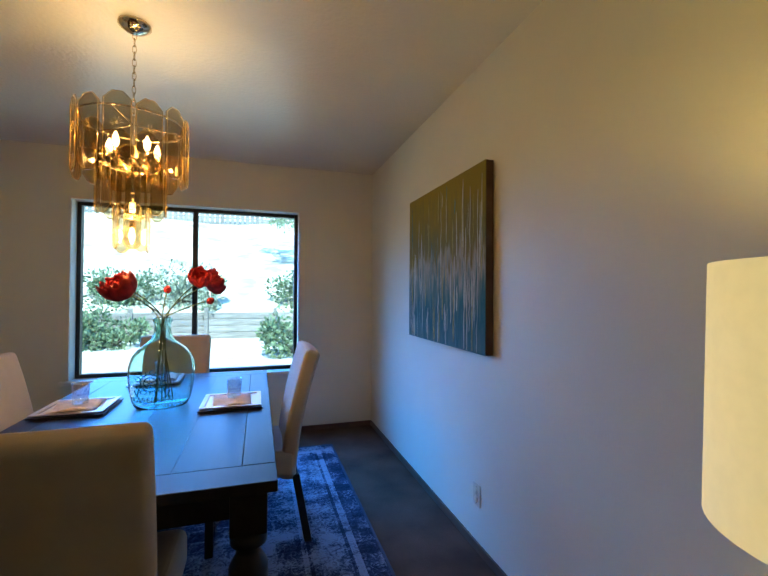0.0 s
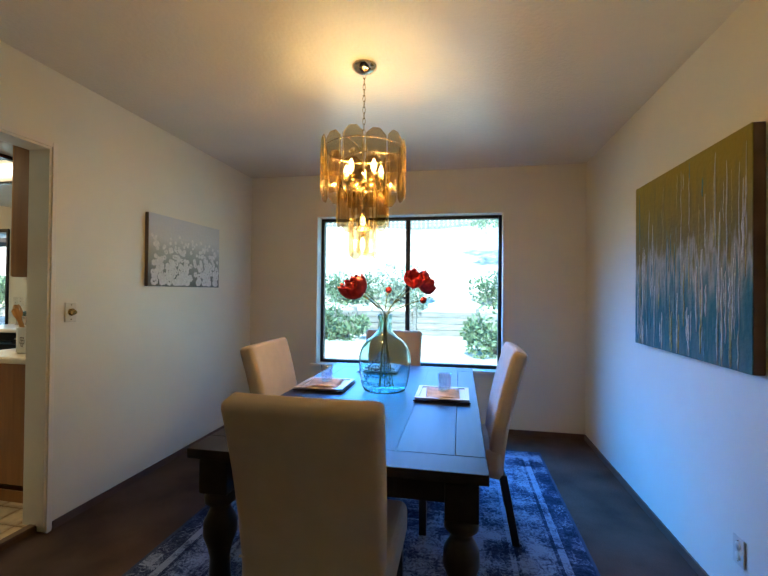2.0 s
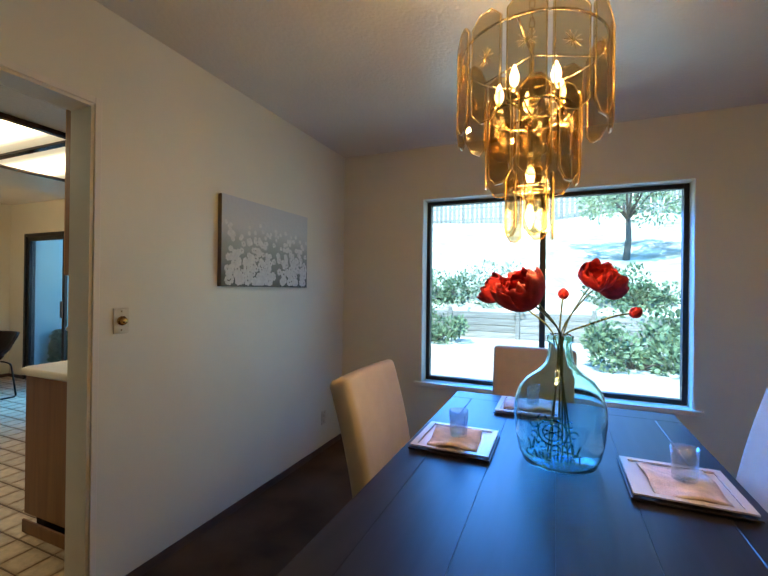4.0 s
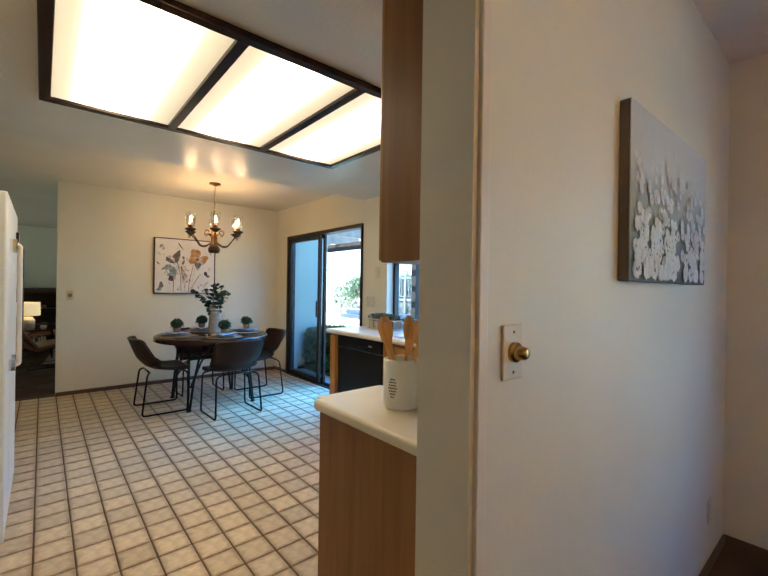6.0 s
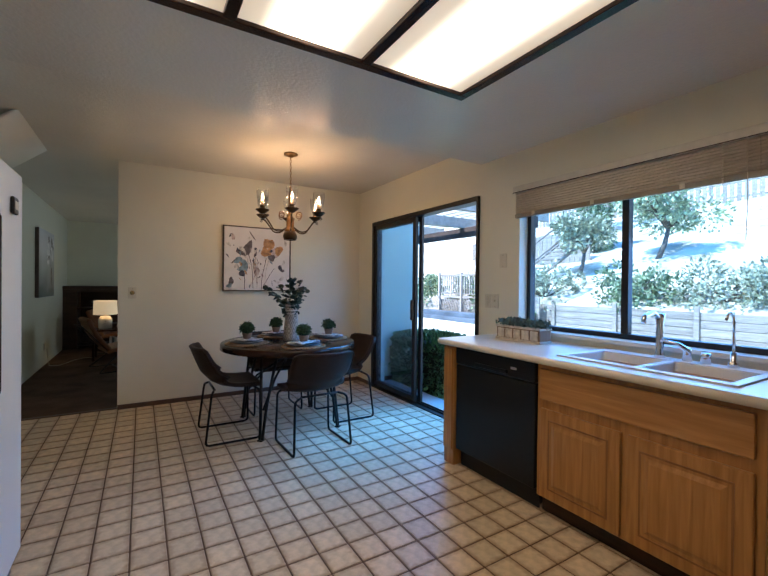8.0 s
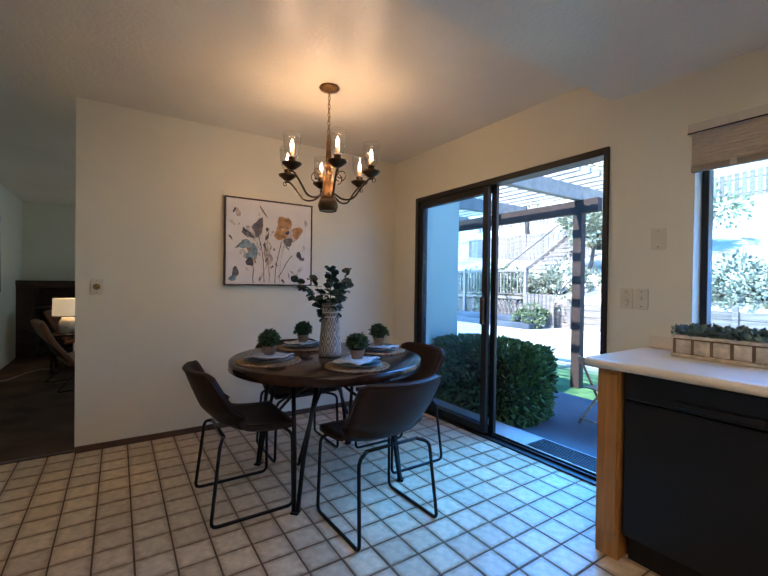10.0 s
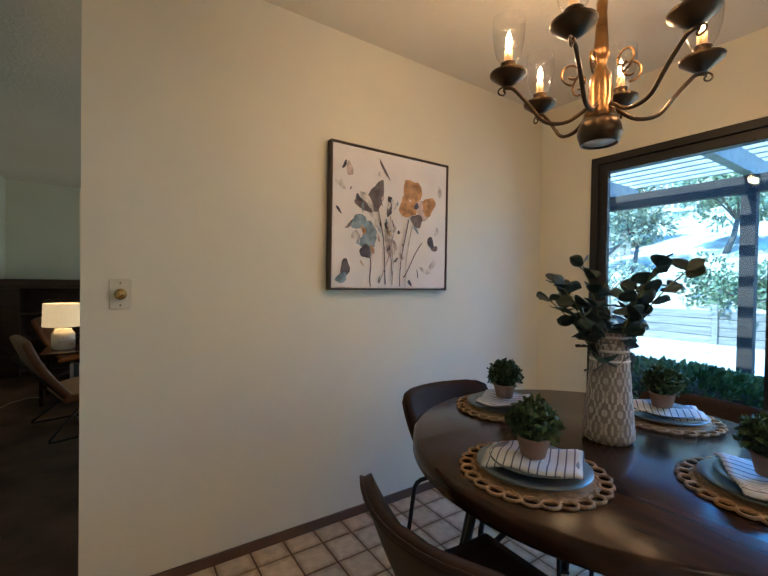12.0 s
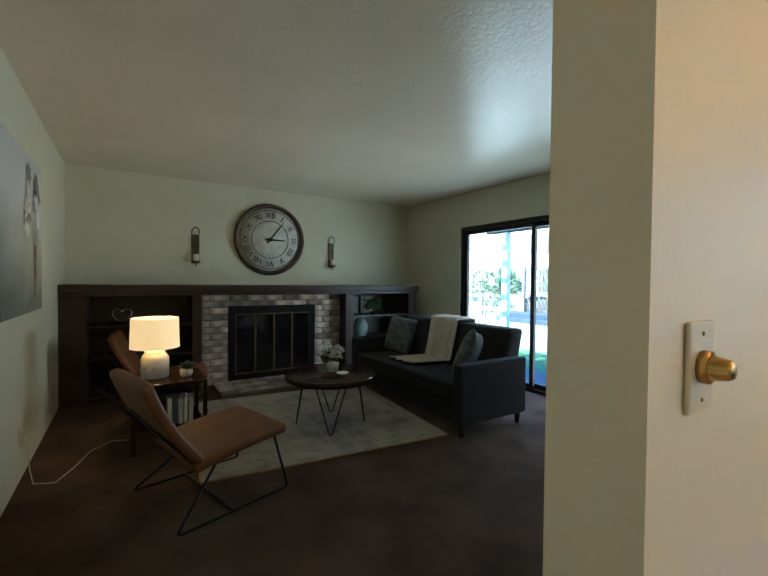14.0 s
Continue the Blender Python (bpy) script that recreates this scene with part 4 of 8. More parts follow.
# canvases
def canvas_material(name, kind):
    m = mat(name, (0.5, 0.5, 0.5), 0.85, vary=0.0, bump=0.35, bump_scale=45, spec=0.15)
    n, link = m.node_tree.nodes, m.node_tree.links.new
    b = n["Principled BSDF"]
    tc, sep = n.new("ShaderNodeTexCoord"), n.new("ShaderNodeSeparateXYZ")
    link(tc.outputs["Generated"], sep.inputs[0])
    mp, nz, ad, ramp = n.new("ShaderNodeMapping"), n.new("ShaderNodeTexNoise"), n.new("ShaderNodeMath"), n.new("ShaderNodeValToRGB")
    link(tc.outputs["Generated"], mp.inputs["Vector"])
    link(mp.outputs[0], nz.inputs["Vector"])
    nz.inputs["Detail"].default_value = 6
    ad.operation = "MULTIPLY_ADD"
    e = ramp.color_ramp.elements
    if kind == "drips":
        mp.inputs["Scale"].default_value = (13, 13, 2.0)
        nz.inputs["Scale"].default_value = 2.4
        ad.inputs[1].default_value = 0.85
        stops = ((0.40, (0.09, 0.17, 0.16)), (0.60, (0.03, 0.13, 0.13)), (0.78, (0.14, 0.21, 0.18)), (0.90, (0.34, 0.34, 0.27)), (1.02, (0.17, 0.15, 0.05)), (1.35, (0.26, 0.20, 0.03)))
    else:
        mp.inputs["Scale"].default_value = (1, 1, 1)
        nz.inputs["Scale"].default_value = 3
        ad.inputs[1].default_value = 0.4
        stops = ((0.3, (0.17, 0.19, 0.17)), (0.62, (0.38, 0.41, 0.37)), (0.9, (0.58, 0.59, 0.57)), (1.2, (0.55, 0.56, 0.55)))
    link(nz.outputs["Fac"], ad.inputs[0])
    link(sep.outputs["Z"], ad.inputs[2])
    half = n.new("ShaderNodeMath")
    half.operation, half.inputs[1].default_value = "MULTIPLY", 0.72
    link(ad.outputs[0], half.inputs[0])
    e[0].position, e[0].color = stops[0][0] * 0.72, (*stops[0][1], 1)
    e[1].position, e[1].color = stops[-1][0] * 0.72, (*stops[-1][1], 1)
    for p, c in stops[1:-1]:
        k = e.new(p * 0.72)
        k.color = (*c, 1)
    link(half.outputs[0], ramp.inputs[0])
    link(ramp.outputs[0], b.inputs["Base Color"])
    return m


CANVAS_EDGE = mat("canvas_edge_brown", (0.10, 0.055, 0.04), 0.7, vary=0.4, scale=6)
CANVAS_GREY = mat("canvas_edge_grey", (0.12, 0.10, 0.09), 0.6, vary=0.3, scale=6)
PALE_PAINT = mat("pale_paint", (0.46, 0.47, 0.38), 0.6, vary=0.15, scale=40, bump=0.5, bump_scale=60)
OLIVE_PAINT = mat("olive_paint", (0.34, 0.30, 0.10), 0.6, vary=0.3, scale=40)
TEAL_PAINT = mat("teal_paint", (0.05, 0.17, 0.18), 0.6, vary=0.3, scale=40)
rnd = random.Random(11)
# abstract drips; local frame: x along the wall, z up, front towards -y
pr = thing("abstract_painting", "large unframed canvas with olive, grey and teal vertical drips", "painting", pose(XR - 0.045, 2.30, 1.50, 0, 0, -90))
part("canvas", box(-0.53, 0.53, -0.003, 0.0, -0.49, 0.49), canvas_material("drip_painting", "drips"), pr)
part("stretcher", box(-0.53, 0.53, 0.001, 0.043, -0.49, 0.49, 0.003), CANVAS_EDGE, pr)
for k in range(95):
    x, top, ln, wd = rnd.uniform(-0.5, 0.5), rnd.uniform(-0.40, 0.47), rnd.uniform(0.08, 0.50), rnd.uniform(0.0015, 0.008)
    low = max(-0.485, top - ln)
    mt = rnd.choice((PALE_PAINT, PALE_PAINT, PALE_PAINT, OLIVE_PAINT, TEAL_PAINT))
    bm = tube([(x + rnd.uniform(-0.004, 0.004), -0.004, top + (low - top) * t) for t in np.linspace(0, 1, 7)], [wd * f for f in (0.3, 0.8, 1.0, 0.7, 1.0, 0.9, 0.4)], 6)
    for v in bm.verts:
        v.co.y = -0.004 + (v.co.y + 0.004) * 0.25
    part("paint_drip", bm, mt, pr)


def blossom(cx, cz, r, petals, y=-0.0045, turn=0.0, slim=0.45):
    """Flat painted petals round a centre, in the xz plane."""
    bm = bmesh.new()
    for k in range(petals):
        a = turn + 2 * math.pi * k / petals
        d, s = Vector((math.cos(a), 0, math.sin(a))), Vector((-math.sin(a), 0, math.cos(a)))
        vs = [bm.verts.new(Vector((cx, y - 0.0002 * k, cz)) + d * r * (0.5 + 0.5 * math.cos(t)) + s * r * slim * math.sin(t)) for t in np.linspace(0, 2 * math.pi, 11)[:-1]]
        bm.faces.new(vs)
    return bm


pl = thing("daisy_painting", "wide unframed canvas of white daisies on pale grey", "painting", pose(XL + 0.030, 2.967, 1.612, 0, 0, 90))
part("canvas", box(-0.435, 0.435, -0.003, 0.0, -0.27, 0.27), canvas_material("daisy_ground", "grey"), pl)
part("stretcher", box(-0.435, 0.435, 0.001, 0.029, -0.27, 0.27, 0.003), CANVAS_GREY, pl)
WHITE_PAINT = mat("white_paint_daub", (0.66, 0.66, 0.62), 0.6, vary=0.1, scale=60, bump=0.5, bump_scale=80)
GREY_PAINT = mat("grey_paint_daub", (0.20, 0.20, 0.17), 0.6, vary=0.2, scale=60)
for k in range(230):
    v = rnd.random() ** 0.8
    z = 0.13 - 0.39 * v + rnd.uniform(-0.02, 0.02)
    r = 0.009 + 0.019 * v + rnd.uniform(0, 0.006)
    x = rnd.uniform(-0.43 + r, 0.43 - r)
    z = max(z, -0.265 + r)
    part("flower", blossom(x, z, r, 7, -0.0045 - 0.00002 * k, rnd.uniform(0, 1), 0.42), WHITE_PAINT, pl)
    if v > 0.3:
        part("flower_centre", blossom(x, z, r * 0.2, 5, -0.0075, 0, 0.7), GREY_PAINT, pl)

# floor lamp beside the wall, only its shade in view
def lit_shade(strength, color):
    m = mat("lit_linen_shade", (0.80, 0.70, 0.50), 0.9, vary=0.03, scale=40)
    b = m.node_tree.nodes["Principled BSDF"]
    b.inputs["Emission Color"].default_value, b.inputs["Emission Strength"].default_value = (*color, 1), strength
    return m


fl = thing("floor_lamp", "floor lamp with lit cream drum shade by the wall", "lamp", pose(0.71, 0.30, FD))
part("base", lathe([(0, 0), (0.14, 0), (0.14, 0.018), (0.03, 0.03), (0, 0.03)], 32), IRON, fl)
part("pole", lathe([(0, 0.03), (0.011, 0.03), (0.011, 1.24), (0, 1.24)], 12), IRON, fl)
part("shade", lathe([(0.158, 1.055), (0.151, 1.405), (0.148, 1.405), (0.155, 1.055), (0.158, 1.055)], 40), lit_shade(0.13, (1.0, 0.72, 0.28)), fl, "lit cream fabric drum shade")
part("spider", boxes((-0.15, 0.15, -0.003, 0.003, 1.235, 1.243), (-0.003, 0.003, -0.15, 0.15, 1.235, 1.243)), IRON, fl)

# ---- kitchen ----
NZ, EZ = 0.89, 0.89                    # counter heights: sink run, range run
XW = XL - WT                           # kitchen face of the partition

lp = thing("ceiling_light", "large fluorescent ceiling light with three diffusers in dark wood frame", "ceiling light", pose(0, 0, 0))
LX0, LX1, LY = -4.675, -3.39, (1.19, 1.828, 2.425, 3.05)
zb = HK - 0.03
part("frame", boxes((LX0, LX0 + 0.05, LY[0], LY[3], zb, HK - 0.002), (LX1 - 0.05, LX1, LY[0], LY[3], zb, HK - 0.002), (LX0 + 0.05, LX1 - 0.05, LY[0], LY[0] + 0.05, zb, HK - 0.002), (LX0 + 0.05, LX1 - 0.05, LY[3] - 0.05, LY[3], zb, HK - 0.002), bevel=0.004), WALNUT, lp, "dark stained wooden frame")
for y in LY[1:3]:
    part("crossbar", box(LX0 + 0.05, LX1 - 0.05, y - 0.024, y + 0.024, zb, HK - 0.002, 0.003), WALNUT, lp)
for a, b in zip(LY, LY[1:]):
    part("diffuser", box(LX0 + 0.045, LX1 - 0.045, a + 0.025, b - 0.025, HK - 0.012, HK - 0.006), PANEL, lp, "lit frosted acrylic panel")


def raised_door(parent, name, w, h, m, arched=False, material=None):
    """A framed oak door or drawer front in the xz plane, its face towards -y, the corner at the origin."""
    material = material or OAK
    d = part(name, box(0, w, -0.020, 0, 0, h, 0.005, 2), material, parent, m=m)
    if h > 0.3:
        part("groove", boxes((0.055, w - 0.055, -0.0225, -0.0195, 0.055, 0.063), (0.055, w - 0.055, -0.0225, -0.0195, h - 0.063, h - 0.055), (0.055, 0.063, -0.0225, -0.0195, 0.063, h - 0.063), (w - 0.063, w - 0.055, -0.0225, -0.0195, 0.063, h - 0.063)), OAK_SIDE, d, "moulded inner edge")
        bm = box(0.075, w - 0.075, -0.028, -0.0195, 0.075, h - 0.075)
        for v in bm.verts:
            if v.co.y < -0.025:
                v.co.x += 0.022 if v.co.x < w / 2 else -0.022
                v.co.z += 0.022 if v.co.z < h / 2 else -0.022
        part("raised_panel", bm, material, d)
    return d


def base_cabinet(x0, x1, fronts, label):
    """A unit of the sink run; its face at y = 3.45."""
    c = thing("base_cabinet", label, "cabinet", pose(x0, 3.47, 0), group="base cabinets under the window")
    w = x1 - x0
    part("body", box(0.001, w - 0.001, 0.0, YN - 3.472, 0.10, NZ - 0.042), OAK, c)
    part("plinth", box(0.001, w - 0.001, 0.05, 0.07, 0, 0.10), WALNUT, c, "dark recessed plinth")
    for kind, a, b, z0, z1 in fronts:
        raised_door(c, kind, b - a, z1 - z0, pose(a - x0, 0, z0), material=OAK if kind == "door" else OAK_H)
    return c


base_cabinet(-4.48, -3.50, (("drawer_front", -4.45, -3.53, 0.65, 0.82), ("door", -4.45, -4.01, 0.11, 0.60), ("door", -3.98, -3.53, 0.11, 0.60)), "honey oak sink cabinet with two raised-panel doors")
base_cabinet(-3.50, -3.19, (("drawer_front", -3.48, -3.21, 0.65, 0.82), ("door", -3.48, -3.21, 0.11, 0.60)), "narrow honey oak cabinet with drawer and door")
ep = thing("base_cabinet_end", "narrow honey oak end panel beside the dishwasher", "cabinet", pose(-5.27, 3.45, 0))
part("panel", box(0, 0.10, 0.0, YN - 3.452, 0.0, NZ - 0.042), OAK, ep)
part("stile", box(0.006, 0.094, -0.016, 0.0, 0.11, NZ - 0.06, 0.004), OAK, ep)

dw = thing("dishwasher", "black built-in dishwasher under the counter", "dishwasher", pose(-5.165, 3.46, 0))
part("door", box(0.004, 0.676, 0, 0.05, 0.12, NZ - 0.17, 0.008), BLACK, dw)
part("control_panel", box(0.004, 0.676, -0.004, 0.05, NZ - 0.165, NZ - 0.046, 0.008), BLACK, dw)
part("handle", box(0.20, 0.48, -0.022, -0.004, NZ - 0.15, NZ - 0.125, 0.006), BLACK, dw)
part("badge", box(0.50, 0.545, -0.006, -0.0045, NZ - 0.115, NZ - 0.100), mat("silver_badge", (0.6, 0.6, 0.6), 0.3, metal=0.8, vary=0.05), dw, "small silver badge")
part("kick_plate", box(0.01, 0.67, 0.05, 0.06, 0.0, 0.12), BLACK, dw)
part("body", box(0.01, 0.67, 0.061, 0.57, 0.02, NZ - 0.05), BLACK, dw)


def counter_top(name, bm, label):
    bmesh.ops.bevel(bm, geom=[e for e in bm.edges if e.calc_length() > 0.2], offset=0.012, segments=3, affect="EDGES", profile=0.5)
    return thing(name, label, "countertop", pose(0, 0, 0), bm, COUNTER)


SX0, SX1, SY0, SY1 = -4.38, -3.62, 3.54, 3.92      # sink cut-out
ct = thing("countertop_sink", "cream laminate countertop with sink cut-out below the window", "countertop", pose(0, 0, 0))
cz = (NZ - 0.04, NZ)
bm = boxes((-5.31, SX0, 3.42, YN - 0.003, *cz), (SX1, XW - 0.003, 3.42, YN - 0.003, *cz), (SX0, SX1, 3.42, SY0, *cz), (SX0, SX1, SY1, YN - 0.003, *cz))
bmesh.ops.remove_doubles(bm, verts=bm.verts[:], dist=0.0005)
part("top", bm, COUNTER, ct)
part("nosing", tube([(-5.30, 3.44, NZ - 0.02), (-5.30, 3.425, NZ - 0.02), (-5.285, 3.418, NZ - 0.02), (-3.25, 3.418, NZ - 0.02)], 0.0205, 10), COUNTER, ct, "rounded cream edge")
for a, b in ((-5.31, KWIN[0] - 0.03), (KWIN[1] + 0.03, XW - 0.003)):
    part("backsplash", box(a, b, YN - 0.02, YN - 0.003, NZ, NZ + 0.06, 0.003), COUNTER, ct)

STEEL = mat("chrome", (0.75, 0.76, 0.78), 0.08, metal=1.0, vary=0.03)
sink = thing("kitchen_sink", "white double-bowl drop-in kitchen sink in the countertop", "sink", pose(0, 0, 0))
mid = (SX0 + SX1) / 2
for a, b in ((SX0 + 0.02, mid - 0.015), (mid + 0.015, SX1 - 0.02)):
    bm = box(a, b, SY0 + 0.02, SY1 - 0.02, NZ - 0.17, NZ + 0.002)
    bmesh.ops.delete(bm, geom=[f for f in bm.faces if f.normal.z > 0.9], context="FACES")
    bmesh.ops.bevel(bm, geom=[e for e in bm.edges if len(e.link_faces) == 2], offset=0.03, segments=4, affect="EDGES", profile=0.5)
    bmesh.ops.solidify(bm, geom=bm.faces[:], thickness=0.006)
    part("bowl", bm, WHITE_ENAMEL, sink)
    part("drain", lathe([(0, 0.004), (0.035, 0.004), (0.04, 0.0), (0, 0.0)], 24), STEEL, sink, "chrome drain", pose((a + b) / 2, (SY0 + SY1) / 2, NZ - 0.163))
part("rim", boxes((SX0 - 0.02, SX0 + 0.02, SY0 - 0.02, SY1 + 0.07, NZ + 0.001, NZ + 0.009), (SX1 - 0.02, SX1 + 0.02, SY0 - 0.02, SY1 + 0.07, NZ + 0.001, NZ + 0.009), (SX0 + 0.02, SX1 - 0.02, SY0 - 0.02, SY0 + 0.02, NZ + 0.001, NZ + 0.009), (SX0 + 0.02, SX1 - 0.02, SY1 - 0.02, SY1 + 0.07, NZ + 0.001, NZ + 0.009), (mid - 0.015, mid + 0.015, SY0 + 0.02, SY1 - 0.02, NZ + 0.001, NZ + 0.007), bevel=0.003), WHITE_ENAMEL, sink)
fa = thing("kitchen_faucet", "chrome kitchen faucet with lever behind the sink", "faucet", pose(-4.08, 3.955, NZ + 0.009))
part("body", lathe([(0, 0), (0.026, 0), (0.024, 0.015), (0.019, 0.03), (0.019, 0.19), (0.024, 0.215), (0.024, 0.235), (0, 0.238)], 24), STEEL, fa)
part("spout", tube(round_path([(0, 0, 0.20), (0.0, -0.06, 0.245), (0.0, -0.16, 0.225), (0, -0.17, 0.19)], 0.05, 5), 0.012, 10), STEEL, fa)
part("lever", tube([(0.13, 0, 0.0), (0.13, 0, 0.055), (0.10, -0.03, 0.085), (0.03, -0.06, 0.10)], [0.022, 0.020, 0.010, 0.007], 12), STEEL, fa)
sp = thing("water_tap", "slender chrome filtered-water tap beside the faucet", "faucet", pose(-3.76, 3.955, NZ + 0.009))
part("base", lathe([(0, 0), (0.022, 0), (0.020, 0.02), (0.012, 0.03), (0.012, 0.07), (0, 0.072)], 20), STEEL, sp)
part("neck", tube(round_path([(0, 0, 0.06), (0, 0, 0.24), (0.0, -0.05, 0.27), (0.0, -0.09, 0.23)], 0.04, 5), 0.006, 10), STEEL, sp)
ag = thing("air_gap_cap", "small chrome cap behind the sink", "sink fitting", pose(-3.87, 3.955, NZ + 0.009), lathe([(0, 0), (0.022, 0), (0.022, 0.045), (0.018, 0.052), (0, 0.053)], 20), STEEL)

# window blind drawn up, with cord
BLIND = mat("ivory_blind", (0.60, 0.54, 0.44), 0.6, vary=0.06, scale=20)
bl = thing("window_blind", "ivory pleated blind drawn up over the kitchen window", "blind", pose(0, YN - 0.03, 0))
part("headrail", box(KWIN[0] - 0.01, KWIN[1] + 0.0, -0.04, 0.028, 1.985, 2.035, 0.004), BLIND, bl)
part("cord_line", box(KWIN[0] - 0.01, KWIN[1], -0.042, -0.0405, 1.983, 1.990), WALNUT, bl)
fold = sheet(lambda u, v: (KWIN[0] + u * (KWIN[1] - KWIN[0]), -0.012 + 0.006 * math.sin(v * 60), 1.985 - v * 0.16), 1, 60, 0.002)
part("fabric", fold, BLIND, bl)
part("bottom_rail", box(KWIN[0], KWIN[1], -0.026, 0.0, 1.795, 1.825, 0.004), mat("blind_bottom_rail", (0.28, 0.23, 0.17), 0.5, vary=0.1), bl)
for x in (-4.95, -4.5, -4.0):
    part("clip", box(x - 0.012, x + 0.012, -0.030, -0.0265, 1.80, 1.83), IVORY, bl)
bead = bmesh.new()
for k in range(16):
    bmesh.ops.create_icosphere(bead, subdivisions=1, radius=0.005, matrix=Matrix.Translation((-3.82, -0.045, 1.98 - k * 0.013)))
part("bead_chain", bead, IVORY, bl)
part("cord", tube([(-3.73, -0.043, 1.99), (-3.725, -0.04, 1.7), (-3.73, -0.04, 1.5)], 0.0018, 5), IVORY, bl)
part("tilt_wand", tube([(-3.68, -0.043, 1.99), (-3.675, -0.04, 1.55)], 0.004, 6), CLEAR, bl)

# range run along the partition
ec = thing("base_cabinet", "oak veneer end cabinet beside the range", "cabinet", pose(0, 0, 0), group="base cabinets of the range run")
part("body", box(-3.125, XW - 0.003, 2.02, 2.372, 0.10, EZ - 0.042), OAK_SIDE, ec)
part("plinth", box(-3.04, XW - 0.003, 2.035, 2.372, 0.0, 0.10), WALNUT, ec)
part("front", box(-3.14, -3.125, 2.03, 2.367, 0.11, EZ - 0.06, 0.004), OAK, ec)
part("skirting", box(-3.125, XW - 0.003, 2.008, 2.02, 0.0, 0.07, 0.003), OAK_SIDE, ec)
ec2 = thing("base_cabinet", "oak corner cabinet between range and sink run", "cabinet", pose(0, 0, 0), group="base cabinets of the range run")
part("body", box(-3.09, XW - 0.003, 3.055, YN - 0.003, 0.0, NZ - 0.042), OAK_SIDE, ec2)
et = box(-3.165, XW - 0.003, 1.993, 2.376, EZ - 0.04, EZ)
bmesh.ops.bevel(et, geom=[e for e in et.edges if abs(e.verts[0].co.x + 3.165) < 1e-4 and abs(e.verts[1].co.x + 3.165) < 1e-4 and abs(e.verts[0].co.z - e.verts[1].co.z) > 0.01], offset=0.03, segments=4, affect="EDGES")
bmesh.ops.bevel(et, geom=[e for e in et.edges if len(e.link_faces) == 2 and e.calc_face_angle(0) > 1.2], offset=0.014, segments=4, affect="EDGES", profile=0.5)
ctp = thing("countertop_end", "cream laminate countertop end with rounded edge", "countertop", pose(0, 0, 0))
part("top", et, COUNTER, ctp)
part("edge_band", boxes((-3.168, -3.165, 2.04, 2.372, EZ - 0.034, EZ - 0.008)), CREAM, ctp)
cc = box(-3.142, XW - 0.003, 3.052, 3.4195, NZ - 0.04, NZ)
bmesh.ops.bevel(cc, geom=[e for e in cc.edges if e.verts[0].co.x < -3.14 and e.verts[1].co.x < -3.14], offset=0.012, segments=3, affect="EDGES", profile=0.5)
thing("countertop_corner", "cream laminate countertop between range and sink run", "countertop", pose(0, 0, 0), cc, COUNTER)
rg = thing("electric_range", "cream enamel electric range with four coil burners", "stove", pose(0, 0, 0))
part("body", box(-3.075, XW - 0.01, 2.380, 3.048, 0.0, EZ - 0.02), WHITE_ENAMEL, rg)
part("cooktop", box(-3.095, XW - 0.01, 2.379, 3.049, EZ - 0.018, EZ + 0.008, 0.008), COUNTER, rg, "cream enamel cooktop")
part("oven_door", box(-3.098, -3.076, 2.392, 3.036, 0.16, EZ - 0.10, 0.006), WHITE_ENAMEL, rg)
part("backguard", box(XW - 0.06, XW - 0.008, 2.379, 3.049, EZ + 0.006, EZ + 0.07, 0.01), BLACK, rg)
for (x, y, r) in ((-2.925, 2.85, 0.080), (-2.885, 2.535, 0.098), (-2.60, 2.83, 0.098), (-2.60, 2.53, 0.080)):
    b = part("drip_pan", lathe([(r + 0.022, 0.004), (r + 0.016, 0.006), (r, 0.001), (0.02, 0.0005), (0, 0.0005), (0, 0.0), (r + 0.022, 0.0)], 36), STEEL, rg, "chrome drip pan", pose(x, y, EZ + 0.0085))
    part("coil", tube([((0.016 + (r - 0.022) * t) * math.cos(t * 10 * math.pi), (0.016 + (r - 0.022) * t) * math.sin(t * 10 * math.pi), 0.013) for t in np.linspace(0, 1, 130)], 0.0055, 6), BLACK, b, "black spiral heating coil")

crock = thing("utensil_crock", "white ceramic utensil crock with pierced pineapple motif", "utensil holder", pose(-2.868, 2.198, EZ + 0.001))
part("pot", lathe([(0, 0.0), (0.060, 0.0), (0.065, 0.006), (0.066, 0.165), (0.063, 0.171), (0.060, 0.167), (0.059, 0.012), (0, 0.012)], 40), WHITE_ENAMEL, crock)
for i in range(7):
    n = (2, 3, 4, 5, 4, 4, 3)[i]
    for j in range(n):
        a = radians(-72 + (j - (n - 1) / 2) * 6.2)
        part("hole", lathe([(0, 0.0012), (0.0028, 0.0012), (0.0028, 0), (0, 0)], 8), WALNUT, crock, m=Matrix.Translation((0.0655 * math.cos(a), 0.0655 * math.sin(a), 0.045 + i * 0.010)) @ pose(0, 0, 0, 0, 90, math.degrees(a)))


